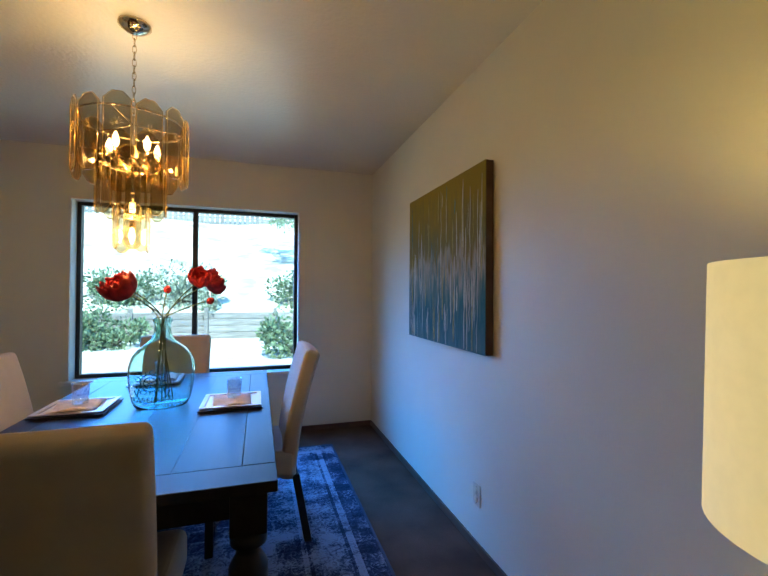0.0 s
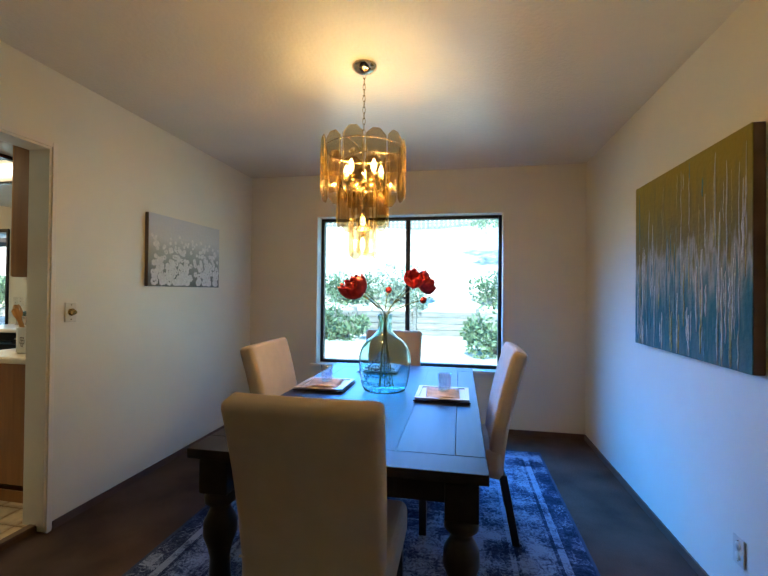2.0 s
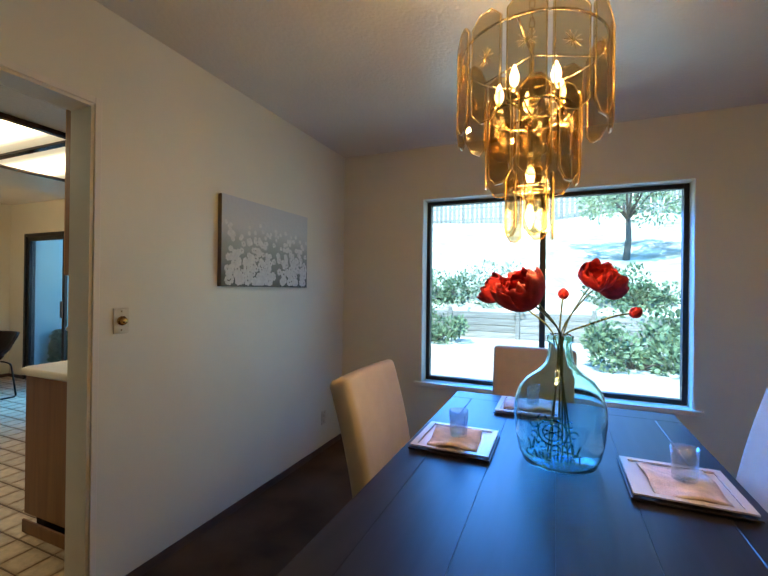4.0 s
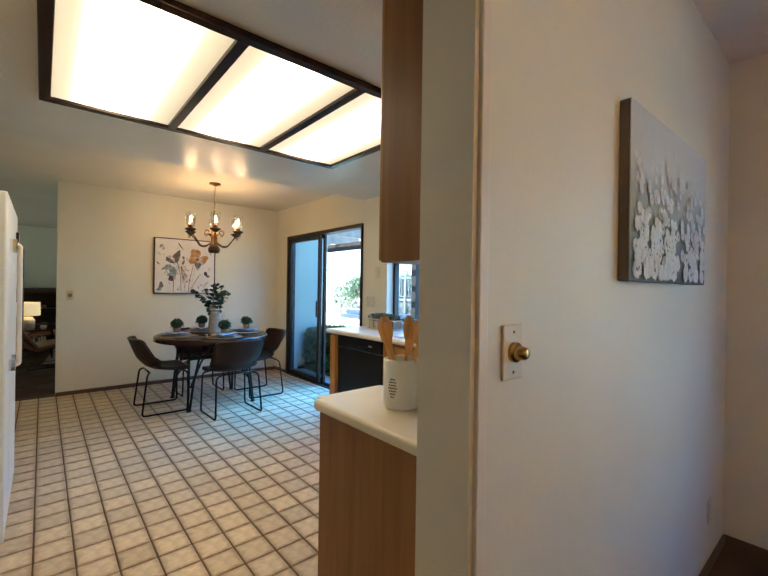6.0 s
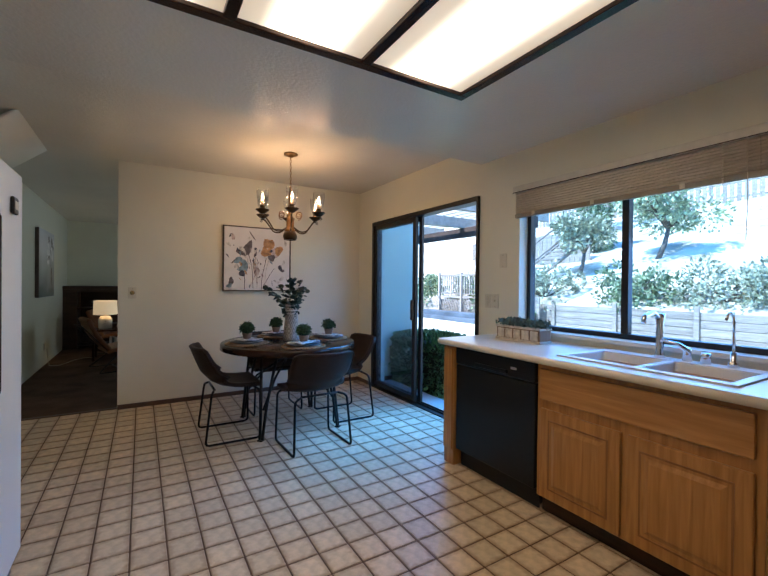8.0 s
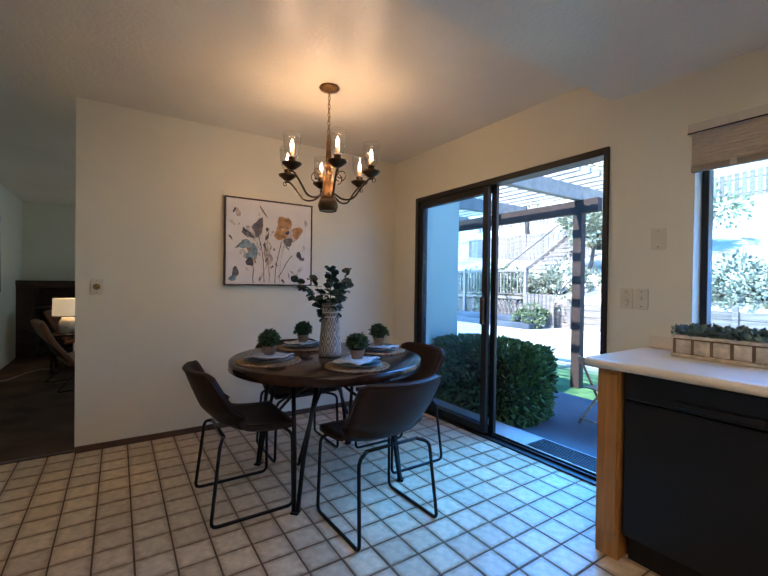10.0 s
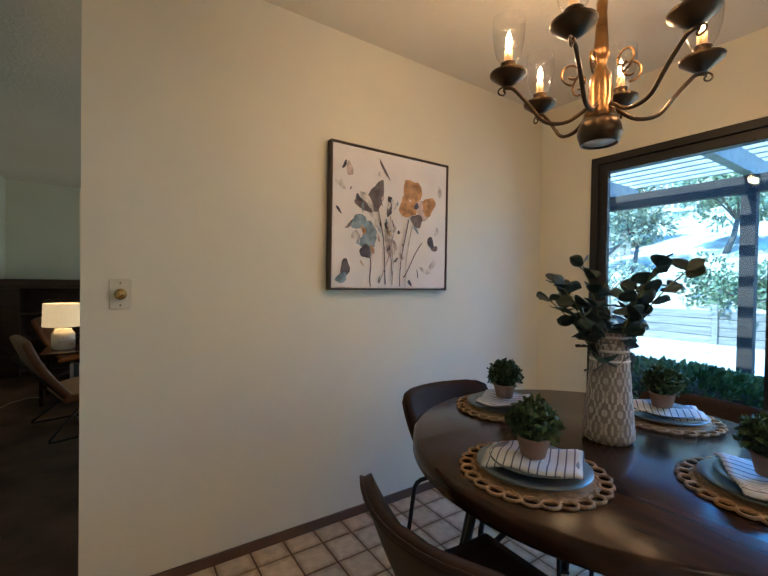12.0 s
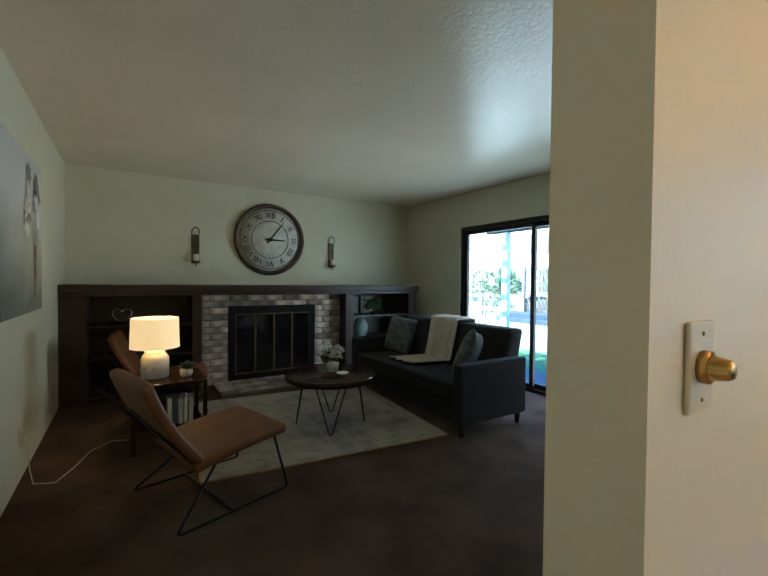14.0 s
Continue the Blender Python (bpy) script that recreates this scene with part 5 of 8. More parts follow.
def paddle(kind):
    """A wooden utensil standing along z: a tapering handle and a shaped head."""
    head = {"spatula": lambda t: 0.012 + 0.018 * min(1, t * 2.2) - 0.012 * max(0, t - 0.93) / 0.07,
            "turner": lambda t: 0.010 + 0.025 * min(1, t * 4) ** 0.6 - 0.008 * max(0, t - 0.92) / 0.08,
            "spoon": lambda t: 0.008 + 0.024 * math.sin(math.pi * min(0.97, 0.06 + 0.9 * t)) ** 0.7,
            "slotted": lambda t: 0.008 + 0.026 * math.sin(math.pi * min(0.97, 0.06 + 0.9 * t)) ** 0.6}[kind]
    bm = bmesh.new()
    nu, rows = 14, []
    zs = list(np.linspace(0, 0.215, 6)[:-1]) + list(np.linspace(0.215, 0.305, 15))
    for z in zs:
        t = (z - 0.215) / 0.09
        w = 0.0065 + 0.002 * z if t < 0 else 0.74 * head(t)
        dish = 0.010 * math.sin(math.pi * min(1, max(0, t))) if kind in ("spoon", "slotted") else 0
        rows.append([bm.verts.new((w * (2 * i / nu - 1), dish * ((2 * i / nu - 1) ** 2 - 1), z)) for i in range(nu + 1)])
    for j in range(len(zs) - 1):
        t = (zs[j] - 0.215) / 0.09
        for i in range(nu):
            if kind == "slotted" and 0.2 < t < 0.75 and i in (3, 6, 7, 10):
                continue
            if kind == "turner" and 0.4 < t < 0.62 and 5 <= i <= 8:
                continue
            bm.faces.new((rows[j][i], rows[j][i + 1], rows[j + 1][i + 1], rows[j + 1][i]))
    bmesh.ops.solidify(bm, geom=bm.faces[:], thickness=0.007)
    bmesh.ops.recalc_face_normals(bm, faces=bm.faces[:])
    return bm


for kind, slip, rx, ry, rz in (("spatula", -0.010, 3, -24, 80), ("slotted", -0.006, 2, -9, 50), ("turner", -0.022, 9, 13, 45), ("spoon", 0.016, -6, 9, 85), ("spatula", 0.012, -12, 24, 70)):
    foot = (1 if ry > 0 else -1) * (0.044 - 0.155 * math.tan(radians(abs(ry))))      # it leans against the rim
    u = thing({"spatula": "wooden_spatula", "slotted": "slotted_spoon", "spoon": "wooden_spoon", "turner": "wooden_turner"}[kind], {"spatula": "light wooden flat spatula", "slotted": "light wooden slotted spoon", "spoon": "light wooden spoon", "turner": "light wooden turner with a round hole"}[kind] + " standing in the crock", "kitchen utensil", pose(-2.868 + foot * math.cos(radians(rz)) - slip * math.sin(radians(rz)), 2.198 + foot * math.sin(radians(rz)) + slip * math.cos(radians(rz)), EZ + 0.018, rx, ry, rz), paddle(kind), BEECH, group="wooden utensils in the crock")

# upper cabinets and hood
uc = thing("wall_cabinet", "oak wall cabinet seen from its plain veneered side", "cabinet", pose(0, 0, 0), group="wall cabinets")
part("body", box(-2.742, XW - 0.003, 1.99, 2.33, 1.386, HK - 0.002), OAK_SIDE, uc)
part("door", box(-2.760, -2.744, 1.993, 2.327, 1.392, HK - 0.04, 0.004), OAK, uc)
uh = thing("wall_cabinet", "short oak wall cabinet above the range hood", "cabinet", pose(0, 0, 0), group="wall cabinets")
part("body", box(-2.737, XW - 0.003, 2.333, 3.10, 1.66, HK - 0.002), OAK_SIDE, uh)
part("door", box(-2.755, -2.739, 2.336, 2.71, 1.67, HK - 0.04, 0.004), OAK, uh)
part("door", box(-2.755, -2.739, 2.72, 3.097, 1.67, HK - 0.04, 0.004), OAK, uh)
hood = thing("range_hood", "cream range hood with black front lip above the stove", "range hood", pose(0, 0, 0))
def hood_shell(x0, x1, f0, f1, top):
    """A sloping-bottomed box across the range."""
    bm = box(x0, x1, 2.336, 3.095, 0, 1)
    for v in bm.verts:
        v.co.z = top if v.co.z > 0.5 else (f0 if abs(v.co.x - x0) < 1e-4 else f1)
    return bm


part("canopy", hood_shell(-2.818, XW - 0.003, 1.205, 1.185, 1.657), COUNTER, hood)
part("underside", hood_shell(-2.800, XW - 0.006, 1.190, 1.07, 1.184), COUNTER, hood, "sloping underside")
part("front_lip", box(-2.868, -2.820, 2.336, 3.095, 1.212, 1.657, 0.004), BLACK, hood, "black front lip")
part("lower_strip", tube([(-2.82, 2.337, 1.207), (-2.79, 2.337, 1.189), (XW - 0.02, 2.337, 1.186)], 0.003, 4), WALNUT, hood, "dark lower edge strip")
part("lower_strip", tube([(-2.79, 2.337, 1.186), (XW - 0.02, 2.337, 1.052)], 0.003, 4), WALNUT, hood)
un = thing("wall_cabinet", "honey oak wall cabinet with raised-panel door and crown", "cabinet", pose(-3.465, 3.72, 1.36), group="wall cabinets")
part("body", box(0, XW - 0.003 + 3.465, 0.001, YN - 3.723, 0, HK - 1.45), OAK, un)
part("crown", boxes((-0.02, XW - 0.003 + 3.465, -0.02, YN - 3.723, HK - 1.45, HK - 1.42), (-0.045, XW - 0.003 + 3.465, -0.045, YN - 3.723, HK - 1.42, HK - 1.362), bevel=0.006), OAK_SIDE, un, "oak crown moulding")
for k in range(2):
    d = raised_door(un, "door", 0.48, HK - 1.50, pose(0.012 + 0.49 * k, 0, 0.02))
ub = thing("wall_cabinet", "oak corner wall cabinet beside the hood", "cabinet", pose(0, 0, 0), bm=box(-2.737, XW - 0.003, 3.105, 3.715, 1.40, HK - 0.002), material=OAK, group="wall cabinets")

# planter on the counter
pt = thing("planter_box", "whitewashed wooden planter box with grey-green plants", "planter", pose(-4.92, 3.86, NZ + 0.001))
WHITEWASH = mat("whitewashed_wood", (0.52, 0.46, 0.37), 0.8, vary=0.25, scale=30)
part("box", box(-0.19, 0.19, -0.055, 0.055, 0, 0.10, 0.004), mat("brown_box_ground", (0.20, 0.13, 0.08), 0.8), pt)
for k in range(5):
    part("slat", box(-0.175 + k * 0.072, -0.175 + k * 0.072 + 0.060, -0.062, -0.056, 0.018, 0.082, 0.003), WHITEWASH, pt)
part("rim", boxes((-0.195, 0.195, -0.063, 0.063, 0.088, 0.102), (-0.195, 0.195, -0.063, 0.063, 0.0, 0.016), bevel=0.003), WHITEWASH, pt)


def leaves(n, place, size, seed, flat=0.5, bend=0.3):
    """Many small leaves; place(rnd) gives the spot and the way each points."""
    rnd = random.Random(seed)
    verts, faces = [], []
    for _ in range(n):
        p, d = place(rnd)
        p, d = Vector(p), Vector(d)
        if d.length < 1e-6:
            d = Vector((0, 0, 1))
        d = (d.normalized() + Vector((rnd.uniform(-1, 1), rnd.uniform(-1, 1), rnd.uniform(-1, 1))) * flat).normalized()
        s = d.cross(Vector((rnd.uniform(-1, 1), rnd.uniform(-1, 1), rnd.uniform(-1, 1)))).normalized()
        up = d.cross(s)
        L = size * rnd.uniform(0.7, 1.3)
        i = len(verts)
        verts += [p, p + d * L * 0.5 + s * L * 0.32 + up * L * bend * 0.3, p + d * L, p + d * L * 0.5 - s * L * 0.32 + up * L * bend * 0.3]
        faces += [(i, i + 1, i + 2), (i, i + 2, i + 3)]
    me = bpy.data.meshes.new("leaves")
    me.from_pydata([tuple(v) for v in verts], [], faces)
    return me


def leaf_part(name, me, material, parent, label="", m=None):
    me.materials.append(material)
    ob = new(name, me)
    ob.parent = parent
    if m:
        ob.matrix_basis = m
    return tagged(ob, label)


def leaf_mat(name, color, vary=0.3, rough=0.55):
    m = by_piece(mat(name, color, rough, vary=vary, scale=8), 0.45)
    return m


SAGE = leaf_mat("sage_leaves", (0.10, 0.15, 0.12))
BOXWOOD = leaf_mat("boxwood_leaves", (0.035, 0.075, 0.018))
EUCA = leaf_mat("eucalyptus_leaves", (0.035, 0.07, 0.055))
leaf_part("foliage", leaves(650, lambda r: ((r.uniform(-0.19, 0.19), r.uniform(-0.06, 0.06), r.uniform(0.095, 0.135)), (r.uniform(-1, 1), r.uniform(-1, 1), 0.9)), 0.03, 3), SAGE, pt, "small grey-green foliage")

# refrigerator
FRIDGE_EDGE = mat("almond_trim", (0.45, 0.36, 0.26), 0.4, vary=0.05)
fr = thing("refrigerator", "white side-by-side refrigerator with long bar handles", "refrigerator", pose(0, 0, 0))
part("body", box(-5.32, -4.39, 0.36, 1.015, 0.02, 1.725, 0.006), FRIDGE_EDGE, fr, "almond enamel case")
part("freezer_door", box(-5.33, -4.705, 1.025, 1.09, 0.09, 1.735, 0.010), WHITE_ENAMEL, fr)
part("door", box(-4.695, -4.38, 1.025, 1.09, 0.09, 1.735, 0.010), WHITE_ENAMEL, fr)
part("gasket", box(-5.315, -4.395, 1.015, 1.025, 0.10, 1.72), FRIDGE_EDGE, fr)
part("grille", box(-5.31, -4.40, 1.03, 1.06, 0.0, 0.085), BLACK, fr)
for x, mt in ((-4.60, mat("pale_handle", (0.60, 0.55, 0.45), 0.35, vary=0.05)), (-4.80, WALNUT)):
    h = part("handle", tube(round_path([(x, 1.09, 1.50), (x, 1.128, 1.50), (x, 1.128, 0.89), (x, 1.09, 0.89)], 0.015, 4), 0.011, 10), mt, fr, "long bar handle")
    for z in (1.50, 0.89):
        part("bracket", box(x - 0.016, x + 0.016, 1.088, 1.118, z - 0.03, z + 0.03, 0.004), STEEL, h)
mg = thing("timer_magnet", "small black timer stuck to the refrigerator door", "timer", pose(-5.16, 1.091, 1.58))
part("case", box(-0.035, 0.035, 0, 0.014, -0.035, 0.035, 0.006), BLACK, mg)
part("display", box(-0.022, 0.022, 0.0142, 0.0152, -0.016, 0.018), IVORY, mg, "pale display")

# ---- dinette ----
DX, DY, DZ = -6.62, 2.72, 0.752
rt = thing("round_table", "round dark wooden dinette table on black iron rods", "table", pose(DX, DY, 0))
part("tabletop", lathe([(0, DZ), (0.588, DZ), (0.597, DZ - 0.006), (0.599, DZ - 0.05), (0.591, DZ - 0.055), (0, DZ - 0.055)], 72), WALNUT, rt)
for k in range(4):
    a = math.pi / 4 + k * math.pi / 2
    o, s = Vector((math.cos(a), math.sin(a), 0)), Vector((-math.sin(a), math.cos(a), 0))
    foot = o * 0.48
    for j in (-1, 1):
        part("leg_bar", tube([o * 0.36 + s * 0.075 * j + Vector((0, 0, DZ - 0.056)), o * 0.44 + s * 0.026 * j + Vector((0, 0, 0.28)), foot + s * 0.010 * j], 0.0125, 8), IRON, rt)
    part("strut", tube([o * 0.45 + Vector((0, 0, 0.24)), o * 0.25 + Vector((0, 0, 0.47)), o * 0.04 + Vector((0, 0, 0.61))], 0.010, 8), IRON, rt)
    part("brace", tube([o * 0.06 + Vector((0, 0, 0.61)), o * 0.22 + s * 0.10 + Vector((0, 0, DZ - 0.056))], 0.009, 8), IRON, rt)
    part("foot_pad", box(-0.022, 0.022, -0.022, 0.022, 0, 0.012, 0.003), IRON, rt, m=Matrix.Translation(foot) @ pose(0, 0, 0, 0, 0, math.degrees(a)))
part("hub", lathe([(0, 0.59), (0.045, 0.59), (0.055, 0.61), (0.045, 0.63), (0, 0.63)], 16), IRON, rt)


def bucket_chair(m, label):
    """Leather shell chair on a black sled frame; it faces +y."""
    c = thing("dinette_chair", label, "chair", m, group="chairs round the dinette table")

    def shell(u, v):
        s = (u - 0.5) * 2
        if v < 0.55:
            t = v / 0.55
            y, z = 0.225 - 0.40 * t, 0.455 - 0.018 * math.sin(t * math.pi) - 0.02 * (1 - t)
            w = 0.225 + 0.012 * t
            z += 0.035 * t * abs(s) ** 3
            y += 0.07 * t ** 3 * abs(s) ** 2
        else:
            t = (v - 0.55) / 0.45
            y, z = -0.175 - 0.105 * t - 0.02 * math.sin(t * math.pi / 2), 0.455 + 0.300 * t
            w = 0.237 + 0.018 * math.sin(t * math.pi * 0.8)
            y += 0.115 * abs(s) ** 2.0 * (1 - 0.25 * t)
            z += 0.035 * abs(s) ** 3 * (1 - t) + 0.012 * abs(s) ** 3 * t - 0.03 * abs(s) ** 9 * t
        if 0.42 < v < 0.70:
            k = 1 - abs(v - 0.555) / 0.14
            y += 0.022 * k
            z += 0.022 * k
        return (s * w, y, z)
    bm = sheet(shell, 14, 26, 0.026)
    part("shell", bm, LEATHER_DARK, c, "dark brown leather seat and back")
    part("piping", tube([shell(0, v) for v in np.linspace(0.02, 0.98, 24)] + [shell(u, 1.0) for u in np.linspace(0.05, 0.95, 10)] + [shell(1, v) for v in np.linspace(0.98, 0.02, 24)], 0.005, 6), LEATHER_DARK, c)
    for s in (-1, 1):
        part("leg", tube(round_path([(s * 0.15, 0.17, 0.42), (s * 0.225, 0.21, 0.40), (s * 0.235, 0.215, 0.009), (s * 0.235, -0.205, 0.009), (s * 0.215, -0.16, 0.40), (s * 0.15, -0.13, 0.42)], 0.035, 5), 0.009, 8), IRON, c, "black sled leg")
    part("crossbar", tube([(-0.16, 0.17, 0.42), (0.16, 0.17, 0.42)], 0.009, 8), IRON, c)
    part("crossbar", tube([(-0.16, -0.13, 0.42), (0.16, -0.13, 0.42)], 0.009, 8), IRON, c)
    return c


base_chair = bucket_chair(pose(-6.59, 2.18, 0, 0, 0, 0), "dark brown leather bucket chair pushed up to the round table")
copy_thing(base_chair, pose(-6.03, 2.73, 0, 0, 0, 92))
copy_thing(base_chair, pose(-6.60, 3.27, 0, 0, 0, 180))
copy_thing(base_chair, pose(-7.12, 2.71, 0, 0, 0, -90))

JUTE = mat("jute_mat", (0.36, 0.22, 0.11), 0.9, vary=0.3, scale=40, bump=0.8, bump_scale=150)
STONE_BLUE = mat("blue_grey_stoneware", (0.095, 0.125, 0.135), 0.3, vary=0.1)
CLOTH = mat("striped_napkin_cloth", (0.62, 0.60, 0.58), 0.9, vary=0.1, scale=30)
n_, l_ = CLOTH.node_tree.nodes, CLOTH.node_tree.links.new
wv, tcn, mx = n_.new("ShaderNodeTexWave"), n_.new("ShaderNodeTexCoord"), n_.new("ShaderNodeMix")
wv.inputs["Scale"].default_value, wv.wave_profile = 16, "SAW"
mx.data_type = "RGBA"
stp = n_.new("ShaderNodeMath")
stp.operation, stp.inputs[1].default_value = "GREATER_THAN", 0.82
l_(tcn.outputs["Object"], wv.inputs["Vector"])
l_(wv.outputs["Fac"], stp.inputs[0])
l_(stp.outputs[0], mx.inputs["Factor"])
mx.inputs["A"].default_value, mx.inputs["B"].default_value = (0.62, 0.61, 0.60, 1), (0.12, 0.13, 0.17, 1)
l_(mx.outputs["Result"], n_["Principled BSDF"].inputs["Base Color"])
TERRA = mat("terracotta_grey", (0.28, 0.17, 0.11), 0.85, vary=0.2, scale=20)


def ball_leaf(r):
    a, b = r.uniform(0, 2 * math.pi), r.uniform(-0.35, 1)
    c = math.sqrt(max(0, 1 - b * b))
    d = Vector((c * math.cos(a), c * math.sin(a), b))
    return d * r.uniform(0.040, 0.062), d


for k, (x, y) in enumerate(((-6.604, 2.335), (-6.235, 2.718), (-7.00, 2.704), (-6.617, 3.105))):
    turn = (0, 90, -90, 180)[k]
    pm = thing("placemat", "round woven jute placemat on the dinette table", "placemat", pose(x, y, DZ, 0, 0, turn), group="round placemats")
    part("weave", lathe([(0, 0.001), (0.155, 0.001), (0.155, 0.006), (0, 0.006)], 40), JUTE, pm)
    loop_me = mesh_of("loop", tube([(0.165 + 0.017 * math.cos(t), 0.020 * math.sin(t), 0.005) for t in np.linspace(0, 2 * math.pi, 11)[:-1]], 0.0045, 5, True), JUTE)
    for j in range(26):
        o = new("loop", loop_me)
        o.parent, o.matrix_basis = pm, pose(0, 0, 0, 0, 0, j * 360 / 26)
    for rr, zz, nm in ((0.140, 0.007, "dinner_plate"), (0.108, 0.021, "salad_plate")):
        p = thing(nm, "blue-grey stoneware plate stacked on a jute placemat", "plate", pose(x, y, DZ + zz), lathe([(0, 0.0), (rr * 0.62, 0.0), (rr * 0.78, 0.006), (rr, 0.015), (rr, 0.018), (rr * 0.76, 0.010), (rr * 0.6, 0.005), (0, 0.005)], 44), STONE_BLUE, group="stoneware plates")
    thing("striped_napkin", "white napkin with dark stripes folded on the plates", "napkin", pose(x, y, DZ + 0.029, 0, 0, turn + 30), folded(0.235, 0.165, 0.009, k, 1.5), CLOTH, group="striped napkins")
    pot = thing("potted_boxwood", "small artificial boxwood ball in a clay pot on a napkin", "potted plant", pose(x, y, DZ + 0.044), group="small boxwood pots")
    part("pot", lathe([(0, 0), (0.030, 0), (0.041, 0.045), (0.043, 0.05), (0.038, 0.05), (0, 0.046)], 28), TERRA, pot)
    # Solid dark green core filling the ball behind its leaves.
    part("core", lathe([(0, 0.040), (0.036, 0.048), (0.047, 0.08), (0.036, 0.112), (0, 0.124)], 14), leaf_core if k else (leaf_core := mat("dark_ball_core", (0.015, 0.03, 0.008), 0.9)), pot)
    leaf_part("foliage", leaves(900, lambda r: (Vector((0, 0, 0.078)) + ball_leaf(r)[0], ball_leaf(r)[1]), 0.018, 20 + k), BOXWOOD, pot, "dense green leaves")

# patterned vase with eucalyptus
def vase_material():
    """Worn white diamonds and petals on a brown-grey ground."""
    m = mat("white_patterned_ceramic", (0.42, 0.40, 0.36), 0.6, vary=0.0)
    n, link = m.node_tree.nodes, m.node_tree.links.new

    def op(kind, a, b):
        k = n.new("ShaderNodeMath")
        k.operation = kind
        for i, v in enumerate((a, b)):
            if isinstance(v, (int, float)):
                k.inputs[i].default_value = v
            else:
                link(v, k.inputs[i])
        return k.outputs[0]
    tc, sep, ramp, nz, mix = n.new("ShaderNodeTexCoord"), n.new("ShaderNodeSeparateXYZ"), n.new("ShaderNodeValToRGB"), n.new("ShaderNodeTexNoise"), n.new("ShaderNodeMix")
    link(tc.outputs["Object"], sep.inputs[0])
    u = op("PINGPONG", op("MULTIPLY", op("ARCTAN2", sep.outputs["Y"], sep.outputs["X"]), 5 / math.pi), 0.5)
    v = op("PINGPONG", op("MULTIPLY", sep.outputs["Z"], 1 / 0.095), 0.5)
    diamond = op("ADD", u, v)
    rings = op("SINE", op("MULTIPLY", diamond, 15.0), 0)
    petals = op("SINE", op("MULTIPLY", op("SUBTRACT", u, v), 17.0), 0)
    link(op("MULTIPLY", op("ADD", rings, op("MULTIPLY", petals, 0.7)), 0.4), ramp.inputs[0])
    nz.inputs["Scale"].default_value, nz.inputs["Detail"].default_value = 30, 6
    link(tc.outputs["Object"], nz.inputs["Vector"])
    e = ramp.color_ramp.elements
    e[0].position, e[0].color, e[1].position, e[1].color = 0.02, (0.22, 0.18, 0.15, 1), 0.16, (0.54, 0.49, 0.42, 1)
    mix.data_type = "RGBA"
    wear = n.new("ShaderNodeMapRange")
    wear.inputs["From Min"].default_value, wear.inputs["From Max"].default_value, wear.inputs["To Max"].default_value = 0.42, 0.7, 0.8
    link(nz.outputs["Fac"], wear.inputs["Value"])
    link(wear.outputs[0], mix.inputs["Factor"])
    link(ramp.outputs[0], mix.inputs["A"])
    mix.inputs["B"].default_value = (0.30, 0.25, 0.21, 1)
    link(mix.outputs["Result"], n["Principled BSDF"].inputs["Base Color"])
    return m


pv = thing("patterned_vase", "tall tapering ceramic vase with worn white pattern", "vase", pose(-6.62, 2.735, DZ + 0.001))
part("body", lathe([(0, 0), (0.066, 0), (0.074, 0.012), (0.074, 0.03), (0.062, 0.16), (0.054, 0.27), (0.054, 0.335), (0.049, 0.335), (0.049, 0.02), (0, 0.02)], 44), vase_material(), pv)
for z in (0.245, 0.275, 0.318):
    part("band", lathe([(0.0545, z), (0.0585, z + 0.002), (0.0585, z + 0.006), (0.0545, z + 0.008)], 44), CREAM, pv, "pale raised band")
for k in range(14):
    a = k * 2 * math.pi / 14
    part("triangle", lathe([(0, 0.0008), (0.010, 0.0008), (0.010, 0), (0, 0)], 3), CREAM, pv, m=Matrix.Translation((0.0555 * math.cos(a), 0.0555 * math.sin(a), 0.298)) @ pose(0, 0, 0, 0, 90, math.degrees(a)))
rnd = random.Random(5)
leaf_disc = mesh_of("leaf", sheet(lambda u, v: (0.027 * math.sin(math.pi * u) ** 0.7 * (v - 0.5) * 2, 0.052 * u, 0.004 * math.sin(3 * u) + 0.003 * (2 * v - 1) ** 2), 6, 4, 0.0008), EUCA)
for k in range(9):
    br = thing("eucalyptus_branch", "dusty green artificial eucalyptus branch in the vase", "branch", pose(-6.62, 2.735, DZ + 0.02), group="eucalyptus branches")
    a = k * 2 * math.pi / 9 + rnd.uniform(-0.3, 0.3)
    out, hgt = rnd.uniform(0.06, 0.20), rnd.uniform(0.40, 0.53)
    pts = [Vector((0.03 * math.cos(a) * t + out * math.cos(a) * t ** 3, 0.03 * math.sin(a) * t + out * math.sin(a) * t ** 3, hgt * t)) for t in np.linspace(0, 1, 12)]
    part("stem", tube(pts, 0.002, 5), STEM, br)
    for i in range(5, 12):
        for j in (-1, 1, 2):
            lf = new("leaf", leaf_disc)
            lf.parent = br
            lf.matrix_basis = Matrix.Translation(pts[i]) @ pose(0, 0, 0, rnd.uniform(-20, 60), rnd.uniform(-50, 50), math.degrees(a) - 90 + j * rnd.uniform(30, 110))

